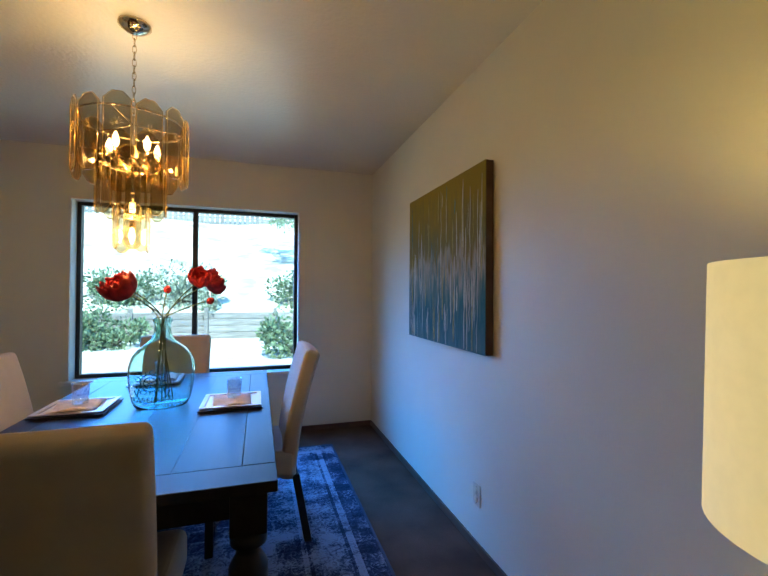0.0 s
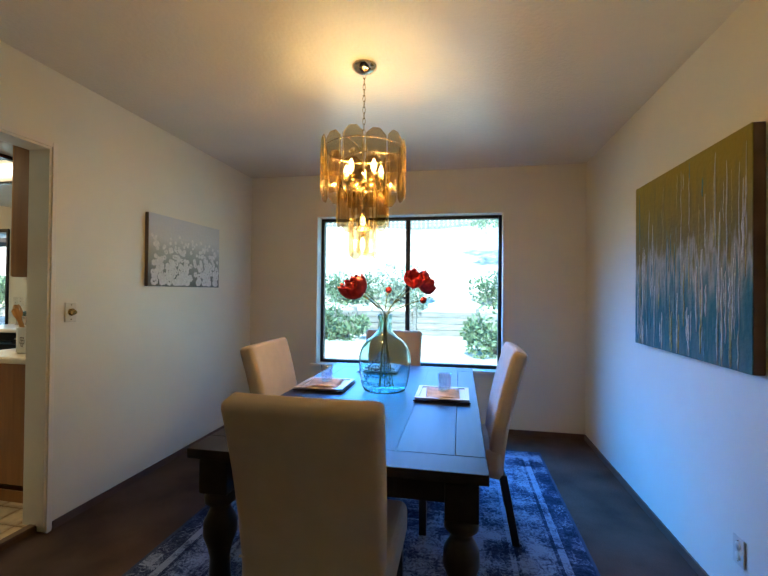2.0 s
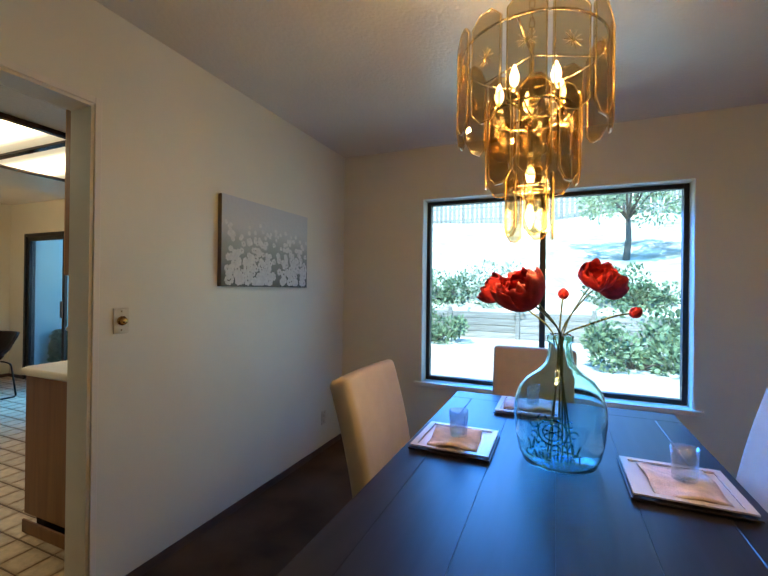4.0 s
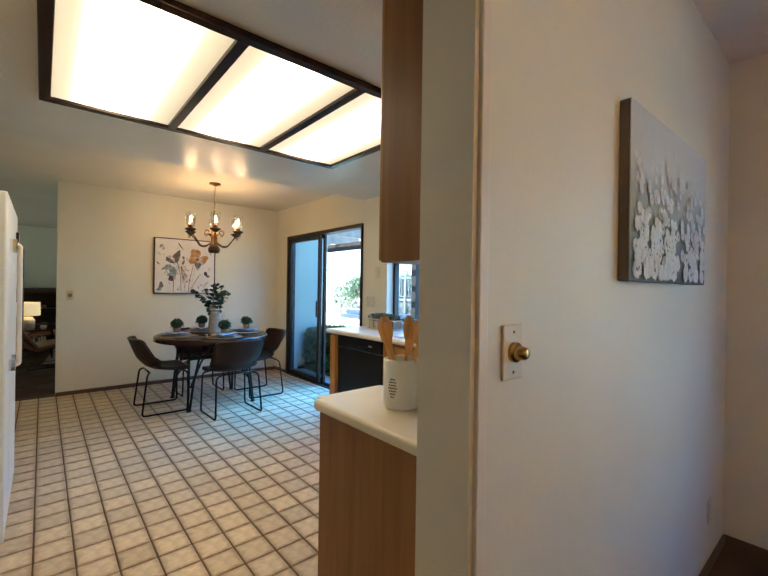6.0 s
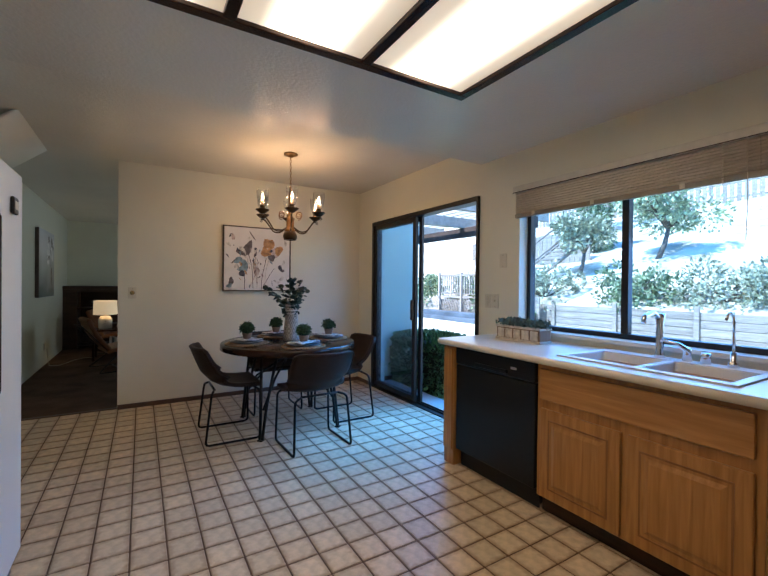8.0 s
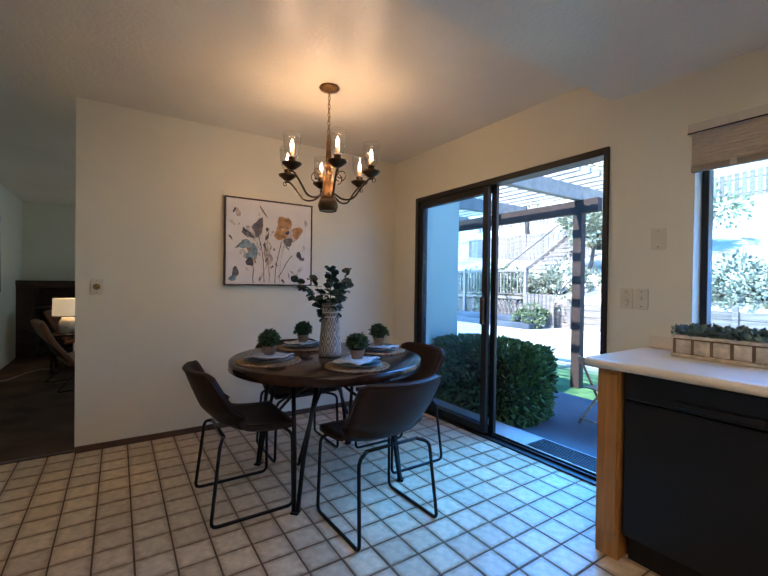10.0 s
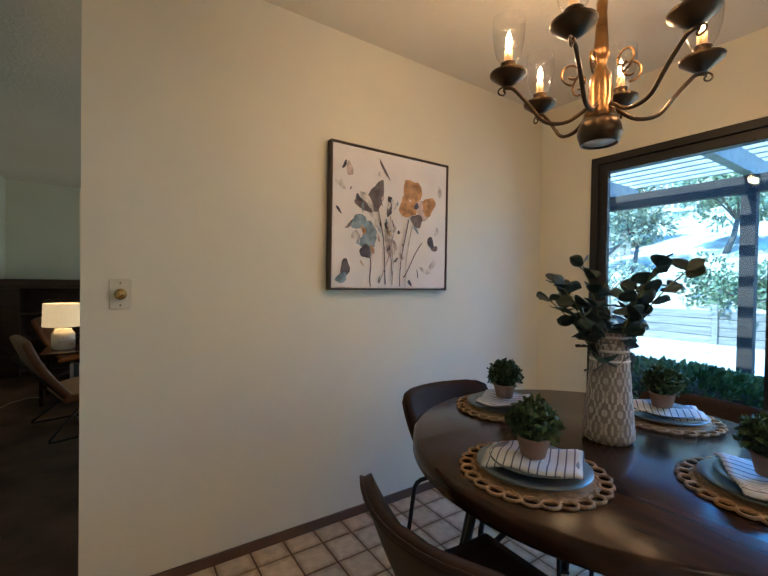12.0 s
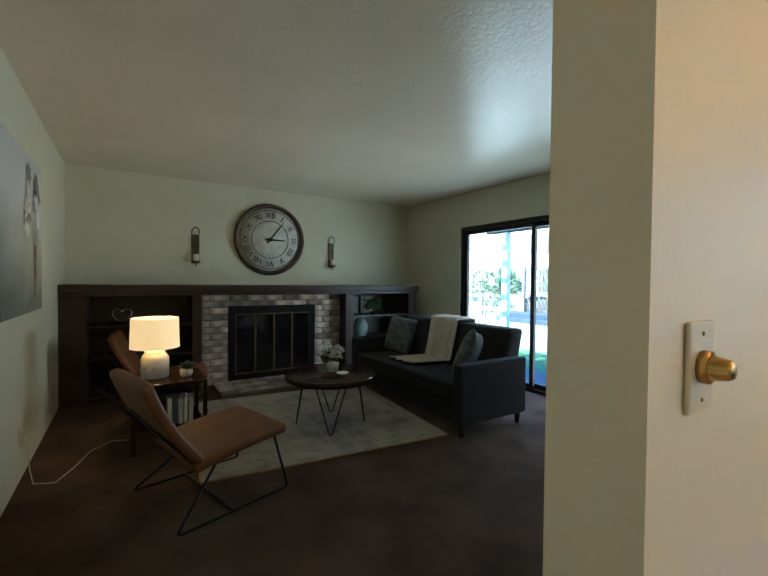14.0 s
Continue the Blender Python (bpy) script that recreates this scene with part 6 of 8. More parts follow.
# bronze chandelier with glass shades
ANTIQUE = mat("antique_bronze", (0.22, 0.12, 0.05), 0.28, metal=1.0, vary=0.3, scale=25)
ANTIQUE_DARK = mat("dark_bronze", (0.075, 0.048, 0.027), 0.32, metal=0.9, vary=0.3)
WAX = mat("ivory_candle_sleeve", (0.60, 0.40, 0.22), 0.5, vary=0.1)
kc = thing("arm_chandelier", "six-arm antique bronze chandelier with clear glass shades", "chandelier", pose(-6.668, 2.732, 0))
part("canopy", lathe([(0, H - 0.002), (0.062, H - 0.002), (0.066, H - 0.008), (0.060, H - 0.018), (0.035, H - 0.024), (0.02, H - 0.034), (0, H - 0.036)], 32), ANTIQUE, kc)
for k in range(9):
    part("chain_link", tube([(0.008 * math.cos(t), 0, 0.017 * math.sin(t)) for t in np.linspace(0, 2 * math.pi, 13)[:-1]], 0.0022, 6, True), ANTIQUE, kc, m=pose(0, 0, H - 0.045 - k * 0.027, 0, 0, 90 * (k % 2)))
part("loop_ring", tube([(0.018 * math.cos(t), 0, 2.205 + 0.018 * math.sin(t)) for t in np.linspace(0, 2 * math.pi, 17)[:-1]], 0.003, 6, True), ANTIQUE, kc)
part("column", lathe([(0, 2.19), (0.009, 2.185), (0.012, 2.16), (0.012, 2.14), (0.017, 2.135), (0.015, 2.10), (0.022, 1.99), (0.026, 1.965), (0.020, 1.955), (0.016, 1.93), (0.030, 1.90), (0.036, 1.86), (0.036, 1.80), (0.045, 1.785), (0.052, 1.76), (0.0, 1.75)], 20), ANTIQUE, kc)
part("down_light", lathe([(0.0, 1.762), (0.052, 1.762), (0.062, 1.74), (0.066, 1.715), (0.055, 1.685), (0.050, 1.685), (0.050, 1.70), (0, 1.70)], 32), ANTIQUE_DARK, kc)
part("lens", lathe([(0, 1.690), (0.047, 1.690), (0.047, 1.696), (0, 1.696)], 24), CREAM, kc, "white glass lens")
BULB = glow("clear_bulb_filament", (1.0, 0.72, 0.40), 6)
arm_path = round_path([(0.04, 0, 1.80), (0.10, 0, 1.755), (0.17, 0, 1.76), (0.22, 0, 1.83), (0.27, 0, 1.885), (0.30, 0, 1.885)], 0.08, 5)
for k in range(6):
    a = 360 * k / 6 + 45
    arm = part("arm", tube(arm_path, 0.0065, 8), ANTIQUE_DARK, kc, "curved arm", pose(0, 0, 0, 0, 0, a))
    part("scroll", tube([(0.30 + 0.02 * (1 - t / 7) * math.sin(t), 0, 1.872 + 0.016 * (1 - t / 8) * math.cos(t)) for t in np.linspace(0, 6.5, 20)], 0.003, 6), ANTIQUE_DARK, arm)
    part("curl", tube([(0.085 + 0.032 * (1 - t / 10) * math.cos(t), 0, 1.915 + 0.032 * (1 - t / 10) * math.sin(t)) for t in np.linspace(-1.6, 5.5, 26)], 0.004, 6), ANTIQUE, arm)
    part("cup", lathe([(0, 1.892), (0.012, 1.892), (0.022, 1.896), (0.058, 1.924), (0.060, 1.932), (0.024, 1.940), (0.022, 1.955), (0.026, 1.965), (0, 1.965)], 24, pose(0.285, 0, 0)), ANTIQUE_DARK, arm, "dark bobeche cup")
    part("candle_sleeve", lathe([(0, 1.965), (0.013, 1.965), (0.013, 2.01), (0, 2.01)], 16, pose(0.285, 0, 0)), WAX, arm)
    part("bulb", lathe([(0, 2.01), (0.006, 2.012), (0.010, 2.03), (0.010, 2.045), (0.005, 2.065), (0, 2.075)], 14, pose(0.285, 0, 0)), BULB, arm, "lit clear candle bulb")
    g = part("glass_shade", lathe([(0.026, 1.962), (0.040, 1.99), (0.049, 2.03), (0.053, 2.07), (0.053, 2.112), (0.0515, 2.112), (0.0515, 2.07), (0.0475, 2.03), (0.0385, 1.99), (0.0245, 1.962)], 28, pose(0.285, 0, 0)), CLEAR, arm, "clear hurricane glass")

# framed flower picture; local frame: x along the wall, z up, front towards -y
pk = thing("flower_picture", "framed watercolour of poppies on a white ground", "painting", pose(XP + 0.035, 2.708, 1.56, 0, 0, 90))
PAPER = mat("watercolour_paper", (0.72, 0.69, 0.67), 0.75, vary=0.05, scale=6)
part("canvas", box(-0.372, 0.372, -0.004, 0.030, -0.357, 0.357), PAPER, pk)
part("frame", boxes((-0.385, -0.376, -0.010, 0.034, -0.37, 0.37), (0.376, 0.385, -0.010, 0.034, -0.37, 0.37), (-0.376, 0.376, -0.010, 0.034, 0.361, 0.37), (-0.376, 0.376, -0.010, 0.034, -0.37, -0.361), bevel=0.002), mat("dark_wood_frame", (0.05, 0.03, 0.018), 0.45, vary=0.2), pk, "thin dark wooden frame")
tint = lambda n, c: mat(n, c, 0.75, vary=0.45, scale=22)
GREYP, OCHRE, BLUEP, ROSEP, INK = tint("wash_grey", (0.13, 0.11, 0.12)), tint("wash_ochre", (0.44, 0.24, 0.11)), tint("wash_blue", (0.20, 0.28, 0.34)), tint("wash_rose", (0.48, 0.38, 0.36)), tint("wash_ink", (0.06, 0.06, 0.09))
PALEP = tint("wash_pale", (0.52, 0.49, 0.46))


def daub(x, z, a, b, turn, mt, y):
    """One brush daub, an uneven oval."""
    bm = bmesh.new()
    c, s = math.cos(radians(turn)), math.sin(radians(turn))
    vs = []
    for k in range(14):
        t = 2 * math.pi * k / 14
        r = 1 + 0.14 * math.sin(3 * t + x * 40) + 0.07 * math.sin(5 * t + z * 60)
        p, q = a * r * math.cos(t), b * r * math.sin(t)
        vs.append(bm.verts.new((x + p * c - q * s, y, z + p * s + q * c)))
    bm.faces.new(vs)
    part("brush_daub", bm, mt, pk)


daubs = [(-0.12, 0.12, 0.075, 0.038, 65, GREYP), (-0.17, 0.08, 0.06, 0.022, 120, PALEP), (-0.20, 0.07, 0.05, 0.02, 150, GREYP), (-0.22, -0.02, 0.045, 0.03, 20, BLUEP), (-0.16, -0.07, 0.05, 0.035, 80, BLUEP), (-0.17, -0.12, 0.05, 0.03, 10, BLUEP),
         (-0.18, -0.17, 0.028, 0.03, 30, INK), (-0.24, -0.09, 0.022, 0.02, 0, PALEP), (0.12, 0.17, 0.065, 0.055, 80, OCHRE), (0.09, 0.09, 0.05, 0.05, 20, OCHRE), (0.21, 0.09, 0.055, 0.045, 40, ROSEP), (0.24, 0.11, 0.05, 0.035, 60, OCHRE), (0.155, 0.02, 0.035, 0.032, 10, GREYP),
         (0.15, 0.10, 0.018, 0.012, 50, INK), (-0.03, 0.11, 0.022, 0.012, 100, INK), (-0.035, 0.06, 0.03, 0.012, 75, GREYP), (-0.02, -0.14, 0.045, 0.03, 100, ROSEP), (-0.05, -0.06, 0.05, 0.012, 85, PALEP), (0.26, -0.10, 0.035, 0.018, 115, INK), (0.29, -0.13, 0.02, 0.012, 20, GREYP),
         (0.27, -0.23, 0.04, 0.014, 50, PALEP), (0.22, -0.26, 0.035, 0.012, 160, PALEP), (-0.30, -0.26, 0.04, 0.022, 85, GREYP), (-0.32, -0.31, 0.028, 0.02, 30, BLUEP), (-0.28, 0.24, 0.03, 0.016, 100, ROSEP), (-0.33, 0.16, 0.03, 0.014, 140, PALEP), (-0.07, 0.27, 0.05, 0.006, 125, GREYP), (0.30, -0.03, 0.022, 0.012, 70, PALEP), (0.32, 0.20, 0.03, 0.012, 95, PALEP), (0.11, -0.33, 0.018, 0.008, 130, INK), (-0.34, 0.03, 0.02, 0.006, 130, INK)]
brush = random.Random(8)
for k in range(46):
    x, z = brush.gauss(-0.06, 0.15), brush.gauss(-0.04, 0.15)
    if abs(x) < 0.33 and abs(z) < 0.32:
        daubs.append((x, z, brush.uniform(0.008, 0.03), brush.uniform(0.003, 0.010), brush.uniform(40, 140), brush.choice((GREYP, PALEP, ROSEP, BLUEP, OCHRE, PALEP, INK))))
for k, (x, z, a, b, t, mt) in enumerate(daubs):
    big = 1.2 if k < 31 else 1.0
    daub(x, z, a * big, b * big, t, mt, -0.0046 - 0.00009 * k)
for k, (x0, z0, x1, z1, mt) in enumerate(((-0.11, 0.05, -0.05, -0.34, GREYP), (-0.17, -0.19, -0.14, -0.35, INK), (0.08, 0.02, 0.04, -0.35, GREYP), (0.12, 0.0, 0.07, -0.35, PALEP), (0.20, -0.10, 0.05, -0.30, GREYP), (-0.02, 0.03, -0.02, -0.34, PALEP), (0.0, -0.02, -0.09, -0.33, ROSEP), (-0.06, -0.02, 0.0, -0.30, ROSEP))):
    bm = tube([(x0 + (x1 - x0) * t + 0.012 * math.sin(4 * t + k), -0.0135, z0 + (z1 - z0) * t) for t in np.linspace(0, 1, 9)], 0.0035, 5)
    for v in bm.verts:
        v.co.y = -0.0135 + (v.co.y + 0.0135) * 0.1
    part("painted_stalk", bm, mt, pk)

# ---- family room ----
UF = -12.55                            # front of the built-in unit
unit = thing("built_in_shelves", "dark brown panelled built-in shelves with long mantel shelf", "shelving", pose(0, 0, 0))
part("mantel_shelf", boxes((XF + 0.002, UF + 0.03, YS + 0.002, 4.60, 1.13, 1.20), (XF + 0.002, UF + 0.012, YS + 0.002, 4.59, 1.085, 1.13), bevel=0.005), MANTEL, unit, "long dark wooden mantel")
for y0, y1 in ((YS + 0.002, 0.50), (1.46, 1.56), (3.38, 3.50), (4.44, 4.58)):
    part("upright", box(XF + 0.002, UF, y0, y1, 0.0, 1.085, 0.004), MANTEL, unit)
for y0, y1 in ((0.50, 1.46), (3.50, 4.44)):
    part("back_panel", box(XF + 0.002, XF + 0.02, y0, y1, 0.0, 1.085), MANTEL, unit)
    for z in (0.06, 0.45, 0.78):
        part("shelf", box(XF + 0.021, UF - 0.02, y0 + 0.001, y1 - 0.001, z - 0.022, z, 0.002), MANTEL, unit)

MORTAR = mat("grey_mortar", (0.16, 0.14, 0.12), 0.95, vary=0.15)
fp = thing("fireplace", "used-brick fireplace with black framed glass doors", "fireplace", pose(0, 0, 0))
BX = -12.74
part("mortar_bed", boxes((XF + 0.002, BX, 1.562, 1.88, 0, 1.083), (XF + 0.002, BX, 3.0, 3.378, 0, 1.083), (XF + 0.002, BX, 1.88, 3.0, 0.95, 1.083)), MORTAR, fp)
part("firebox", boxes((XF + 0.002, XF + 0.02, 1.88, 3.0, 0, 0.95)), BLACK, fp)
part("screen_frame", boxes((BX - 0.01, BX + 0.025, 1.885, 1.96, 0.005, 0.945), (BX - 0.01, BX + 0.025, 2.92, 2.995, 0.005, 0.945), (BX - 0.01, BX + 0.025, 1.96, 2.92, 0.85, 0.945), (BX - 0.01, BX + 0.025, 1.96, 2.92, 0.005, 0.10), bevel=0.004), BLACK, fp, "black metal surround")
BRASS_DARK = mat("dull_brass", (0.20, 0.14, 0.07), 0.4, metal=0.9, vary=0.1)
FIRE_GLASS = mat("smoked_fire_glass", (0.010, 0.010, 0.012), 0.06, vary=0.1)
for k in range(4):
    y0 = 1.965 + k * 0.239
    d = part("glass_door", box(BX, BX + 0.006, y0 + 0.012, y0 + 0.226, 0.125, 0.825), FIRE_GLASS, fp, "smoked glass door")
    part("door_rail", boxes((BX + 0.004, BX + 0.016, y0, y0 + 0.012, 0.105, 0.845), (BX + 0.004, BX + 0.016, y0 + 0.226, y0 + 0.238, 0.105, 0.845), (BX + 0.004, BX + 0.016, y0 + 0.012, y0 + 0.226, 0.833, 0.845), (BX + 0.004, BX + 0.016, y0 + 0.012, y0 + 0.226, 0.105, 0.117)), BRASS_DARK, d)
hearth = thing("hearth", "low brick hearth flush with the carpet before the fireplace", "hearth", pose(0, 0, 0))
part("mortar_bed", box(BX + 0.001, -12.16, 1.70, 3.25, 0.0, 0.025), MORTAR, hearth)

# clock
CLOCK_FACE = mat("aged_white_metal", (0.60, 0.60, 0.54), 0.6, vary=0.15, scale=12)
CLOCK_RIM = mat("aged_bronze_rim", (0.10, 0.075, 0.05), 0.45, metal=0.6, vary=0.3)
INKY = mat("dark_numerals", (0.03, 0.028, 0.026), 0.6, vary=0.1)
ck = thing("wall_clock", "large round clock with roman numerals over the mantel", "clock", pose(XF, 2.49, 1.815, 0, 0, 90) @ Matrix.Scale(1.07, 4))
part("rim", lathe([(0.40, 0.0), (0.445, 0.0), (0.45, 0.03), (0.435, 0.055), (0.41, 0.058), (0.395, 0.03), (0.395, 0.0)], 64, pose(0, 0, 0, 90)), CLOCK_RIM, ck)
part("face", lathe([(0, 0.004), (0.396, 0.004), (0.396, 0.016), (0, 0.016)], 64, pose(0, 0, 0, 90)), CLOCK_FACE, ck)
for r in (0.235, 0.37):
    part("ring", tube([(r * math.cos(t), -0.019, r * math.sin(t)) for t in np.linspace(0, 2 * math.pi, 65)[:-1]], 0.004, 6, True), INKY, ck)
for k, num in enumerate(("XII", "I", "II", "III", "IIII", "V", "VI", "VII", "VIII", "IX", "X", "XI")):
    a = -30 * k
    letter(num, 0.105, 0.002, INKY, ck, Matrix.Translation((0.302 * math.sin(radians(-a)), -0.019, 0.302 * math.cos(radians(-a)))) @ pose(0, 0, 0, 90) @ pose(0, 0, 0, 0, 0, a))
for ang, ln, w in ((38, 0.29, 0.010), (92, 0.21, 0.013)):
    s, c = math.sin(radians(ang)), math.cos(radians(ang))
    part("hand", tube([(-0.06 * s, -0.026, -0.06 * c), (ln * 0.7 * s, -0.026, ln * 0.7 * c), (ln * s, -0.026, ln * c)], [w, w * 0.7, 0.002], 6), INKY, ck)
part("hub", lathe([(0, 0.03), (0.022, 0.03), (0.026, 0.016), (0, 0.016)], 20, pose(0, 0, 0, 90)), INKY, ck)

for y in (1.56, 3.40):
    sc = thing("candle_sconce", "dark metal wall sconce holding a cream candle", "sconce", pose(XF, y, 1.44, 0, 0, 90), group="candle sconces")
    part("backplate", box(-0.045, 0.045, -0.012, -0.001, 0.02, 0.38, 0.01), CLOCK_RIM, sc)
    part("hoop", tube([(0.045 * math.cos(t), -0.03, 0.39 + 0.08 * math.sin(t)) for t in np.linspace(0, math.pi, 15)], 0.006, 6), CLOCK_RIM, sc)
    part("tray", lathe([(0, 0), (0.05, 0), (0.055, 0.025), (0.05, 0.025), (0.045, 0.008), (0, 0.008)], 24, pose(0, -0.065, 0.03)), CLOCK_RIM, sc)
    part("bracket", tube([(0, -0.065, 0.03), (0.0, -0.06, -0.01), (0, -0.01, 0.03)], 0.006, 6), CLOCK_RIM, sc)
    part("candle", lathe([(0, 0.04), (0.033, 0.04), (0.033, 0.135), (0.028, 0.138), (0, 0.134)], 24, pose(0, -0.065, 0)), CREAM, sc, "cream pillar candle")

# picture on the side wall
pf = thing("flower_canvas", "unframed grey canvas with white lilies in a vase", "painting", pose(-10.80, YS + 0.045, 1.54, 0, 0, 180))
part("canvas", box(-0.56, 0.56, -0.003, 0.0, -0.49, 0.49), canvas_material("lily_ground", "grey"), pf)
part("stretcher", box(-0.56, 0.56, 0.001, 0.043, -0.49, 0.49, 0.003), CANVAS_GREY, pf)
rnd = random.Random(31)
for k in range(16):
    x, z = rnd.uniform(0.0, 0.5), rnd.uniform(0.05, 0.40)
    part("lily", blossom(x, z, rnd.uniform(0.05, 0.09), 6, -0.006 - 0.0001 * k, rnd.uniform(0, 1), 0.3), WHITE_PAINT if k % 3 else GREY_PAINT, pf)
part("painted_vase", blossom(0.30, -0.18, 0.13, 2, -0.007, math.pi / 2, 0.28), CANVAS_EDGE, pf)
for x in (0.22, 0.28, 0.34, 0.40):
    bm = tube([(x, -0.0065, 0.1), (0.3 + (x - 0.3) * 0.4, -0.0065, -0.2), (0.3, -0.0065, -0.4)], 0.004, 5)
    for v in bm.verts:
        v.co.y = -0.0065 + (v.co.y + 0.0065) * 0.1
    part("painted_stalk", bm, GREY_PAINT, pf)


def lounge_chair(m, label):
    """Low armless leather chair on a black rod frame; it faces +y."""
    c = thing("lounge_chair", label, "chair", m, group="tan lounge chairs")

    def seat(u, v):
        s = (u - 0.5) * 2
        y = -0.22 + 0.56 * v
        z = 0.32 + 0.075 * v + 0.012 * math.sin(v * math.pi) - 0.006 * s * s
        return (s * 0.29, y, z)

    def back(u, v):
        s = (u - 0.5) * 2
        return (s * (0.29 - 0.012 * v), -0.20 - 0.26 * v - 0.03 * math.sin(v * math.pi), 0.30 + 0.46 * v - 0.012 * abs(s) ** 4 * v)
    for nm, f in (("seat", seat), ("backrest", back)):
        bm = sheet(f, 10, 10, 0.055)
        bmesh.ops.bevel(bm, geom=[e for e in bm.edges if len(e.link_faces) == 2 and e.calc_face_angle(0) > 0.9], offset=0.02, segments=3, affect="EDGES", profile=0.5)
        for fc in bm.faces:
            fc.smooth = True
        part(nm, bm, LEATHER_TAN, c, "tan leather cushion")
    for s in (-1, 1):
        part("frame_rod", tube(round_path([(s * 0.27, 0.26, 0.34), (s * 0.30, 0.34, 0.009), (s * 0.32, -0.32, 0.009), (s * 0.16, 0.0, 0.30)], 0.03, 4), 0.008, 8), IRON, c)
        part("back_rod", tube([(s * 0.25, -0.20, 0.30), (s * 0.25, -0.50, 0.66)], 0.008, 8), IRON, c)
    part("crossbar", tube([(-0.32, -0.02, 0.009), (0.32, -0.02, 0.009)], 0.008, 8), IRON, c)
    part("crossbar", tube([(-0.26, -0.18, 0.30), (0.26, -0.18, 0.30)], 0.008, 8), IRON, c)
    return c


lc = lounge_chair(pose(-10.17, 1.27, 0, 0, 0, 16), "tan leather lounge chair on black rod frame, on the carpet")
copy_thing(lc, pose(-12.0, 1.18, 0.0, 0, 0, -6))

st = thing("side_table", "small dark wooden side table holding books below", "side table", pose(-11.17, 1.12, 0))
part("tabletop", box(-0.24, 0.24, -0.25, 0.25, 0.475, 0.50, 0.004), WALNUT, st)
part("shelf", box(-0.22, 0.22, -0.23, 0.23, 0.16, 0.18, 0.003), WALNUT, st)
for sx in (-1, 1):
    for sy in (-1, 1):
        part("leg", box(sx * 0.225 - 0.014, sx * 0.225 + 0.014, sy * 0.235 - 0.014, sy * 0.235 + 0.014, 0, 0.475, 0.003), WALNUT, st)
for k in range(5):
    bk = thing("book", "pale-backed book standing on the side table's shelf", "book", pose(-11.03, 1.10 + k * 0.036, 0.181), group="books in the side table")
    part("cover", boxes((-0.07, 0.07, 0, 0.003, 0, 0.20 - 0.008 * (k % 3)), (-0.07, 0.07, 0.026, 0.029, 0, 0.20 - 0.008 * (k % 3)), (0.07, 0.073, 0, 0.029, 0, 0.20 - 0.008 * (k % 3))), (CREAM, STONE_BLUE, CLOCK_FACE, WHITE_PAINT, CREAM)[k], bk)
    part("pages", box(-0.066, 0.068, 0.004, 0.025, 0.004, 0.19 - 0.008 * (k % 3)), PAPER, bk)

tl = thing("table_lamp", "white speckled ceramic table lamp with lit drum shade", "lamp", pose(-11.19, 1.03, 0.501))
part("base", lathe([(0, 0), (0.085, 0), (0.098, 0.012), (0.098, 0.155), (0.080, 0.185), (0.072, 0.19), (0.072, 0.21), (0, 0.21)], 36), CREAM, tl, "white ceramic base")
rnd = random.Random(3)
for k in range(26):
    a, z = rnd.uniform(0, 2 * math.pi), rnd.uniform(0.03, 0.145)
    part("speckle", lathe([(0, 0.0012), (0.005, 0.0012), (0.005, 0), (0, 0)], 6), WALNUT, tl, m=Matrix.Translation((0.098 * math.cos(a), 0.098 * math.sin(a), z)) @ pose(0, 0, 0, 0, 90, math.degrees(a)))
part("stem", lathe([(0, 0.21), (0.010, 0.21), (0.010, 0.36), (0, 0.36)], 10), BRASS, tl)
part("shade", lathe([(0.172, 0.235), (0.165, 0.465), (0.162, 0.465), (0.169, 0.235), (0.172, 0.235)], 44), lit_shade(0.10, (1.0, 0.68, 0.36)), tl, "lit cream drum shade")
part("spider", boxes((-0.163, 0.163, -0.002, 0.002, 0.350, 0.355), (-0.002, 0.002, -0.163, 0.163, 0.350, 0.355)), BRASS, tl)
sx = thing("succulent_pot", "small succulent in a white pot beside the lamp", "potted plant", pose(-11.10, 1.24, 0.501))
part("pot", lathe([(0, 0), (0.035, 0), (0.048, 0.03), (0.046, 0.07), (0.040, 0.07), (0, 0.062)], 24), CREAM, sx)
leaf_part("foliage", leaves(60, lambda r: ((r.uniform(-0.02, 0.02), r.uniform(-0.02, 0.02), 0.06), (r.uniform(-1, 1), r.uniform(-1, 1), 0.8)), 0.06, 8), SAGE, sx)
cord = thing("lamp_cord", "white lamp cord lying on the carpet", "cord", pose(0, 0, 0), tube([(-10.95, 0.30, 0.26), (-10.9, 0.33, 0.05), (-10.8, 0.36, 0.006), (-10.75, 0.47, 0.006), (-10.95, 0.55, 0.006), (-11.2, 0.62, 0.006), (-11.35, 0.75, 0.006), (-11.3, 0.86, 0.006)], 0.003, 6), IVORY)

pale = thing("area_rug", "pale faded oriental rug under the coffee table", "rug", pose(-11.1, 2.25, 0, 0, 0, -5.5))
part("rug_body", box(-0.90, 0.90, -0.93, 0.93, 0, 0.008, 0.002, 1), RUG_PALE, pale)
part("edge_binding", boxes((-0.912, -0.90, -0.942, 0.942, 0, 0.007), (0.90, 0.912, -0.942, 0.942, 0, 0.007), (-0.90, 0.90, -0.942, -0.93, 0, 0.007), (-0.90, 0.90, 0.93, 0.942, 0, 0.007)), JUTE, pale)

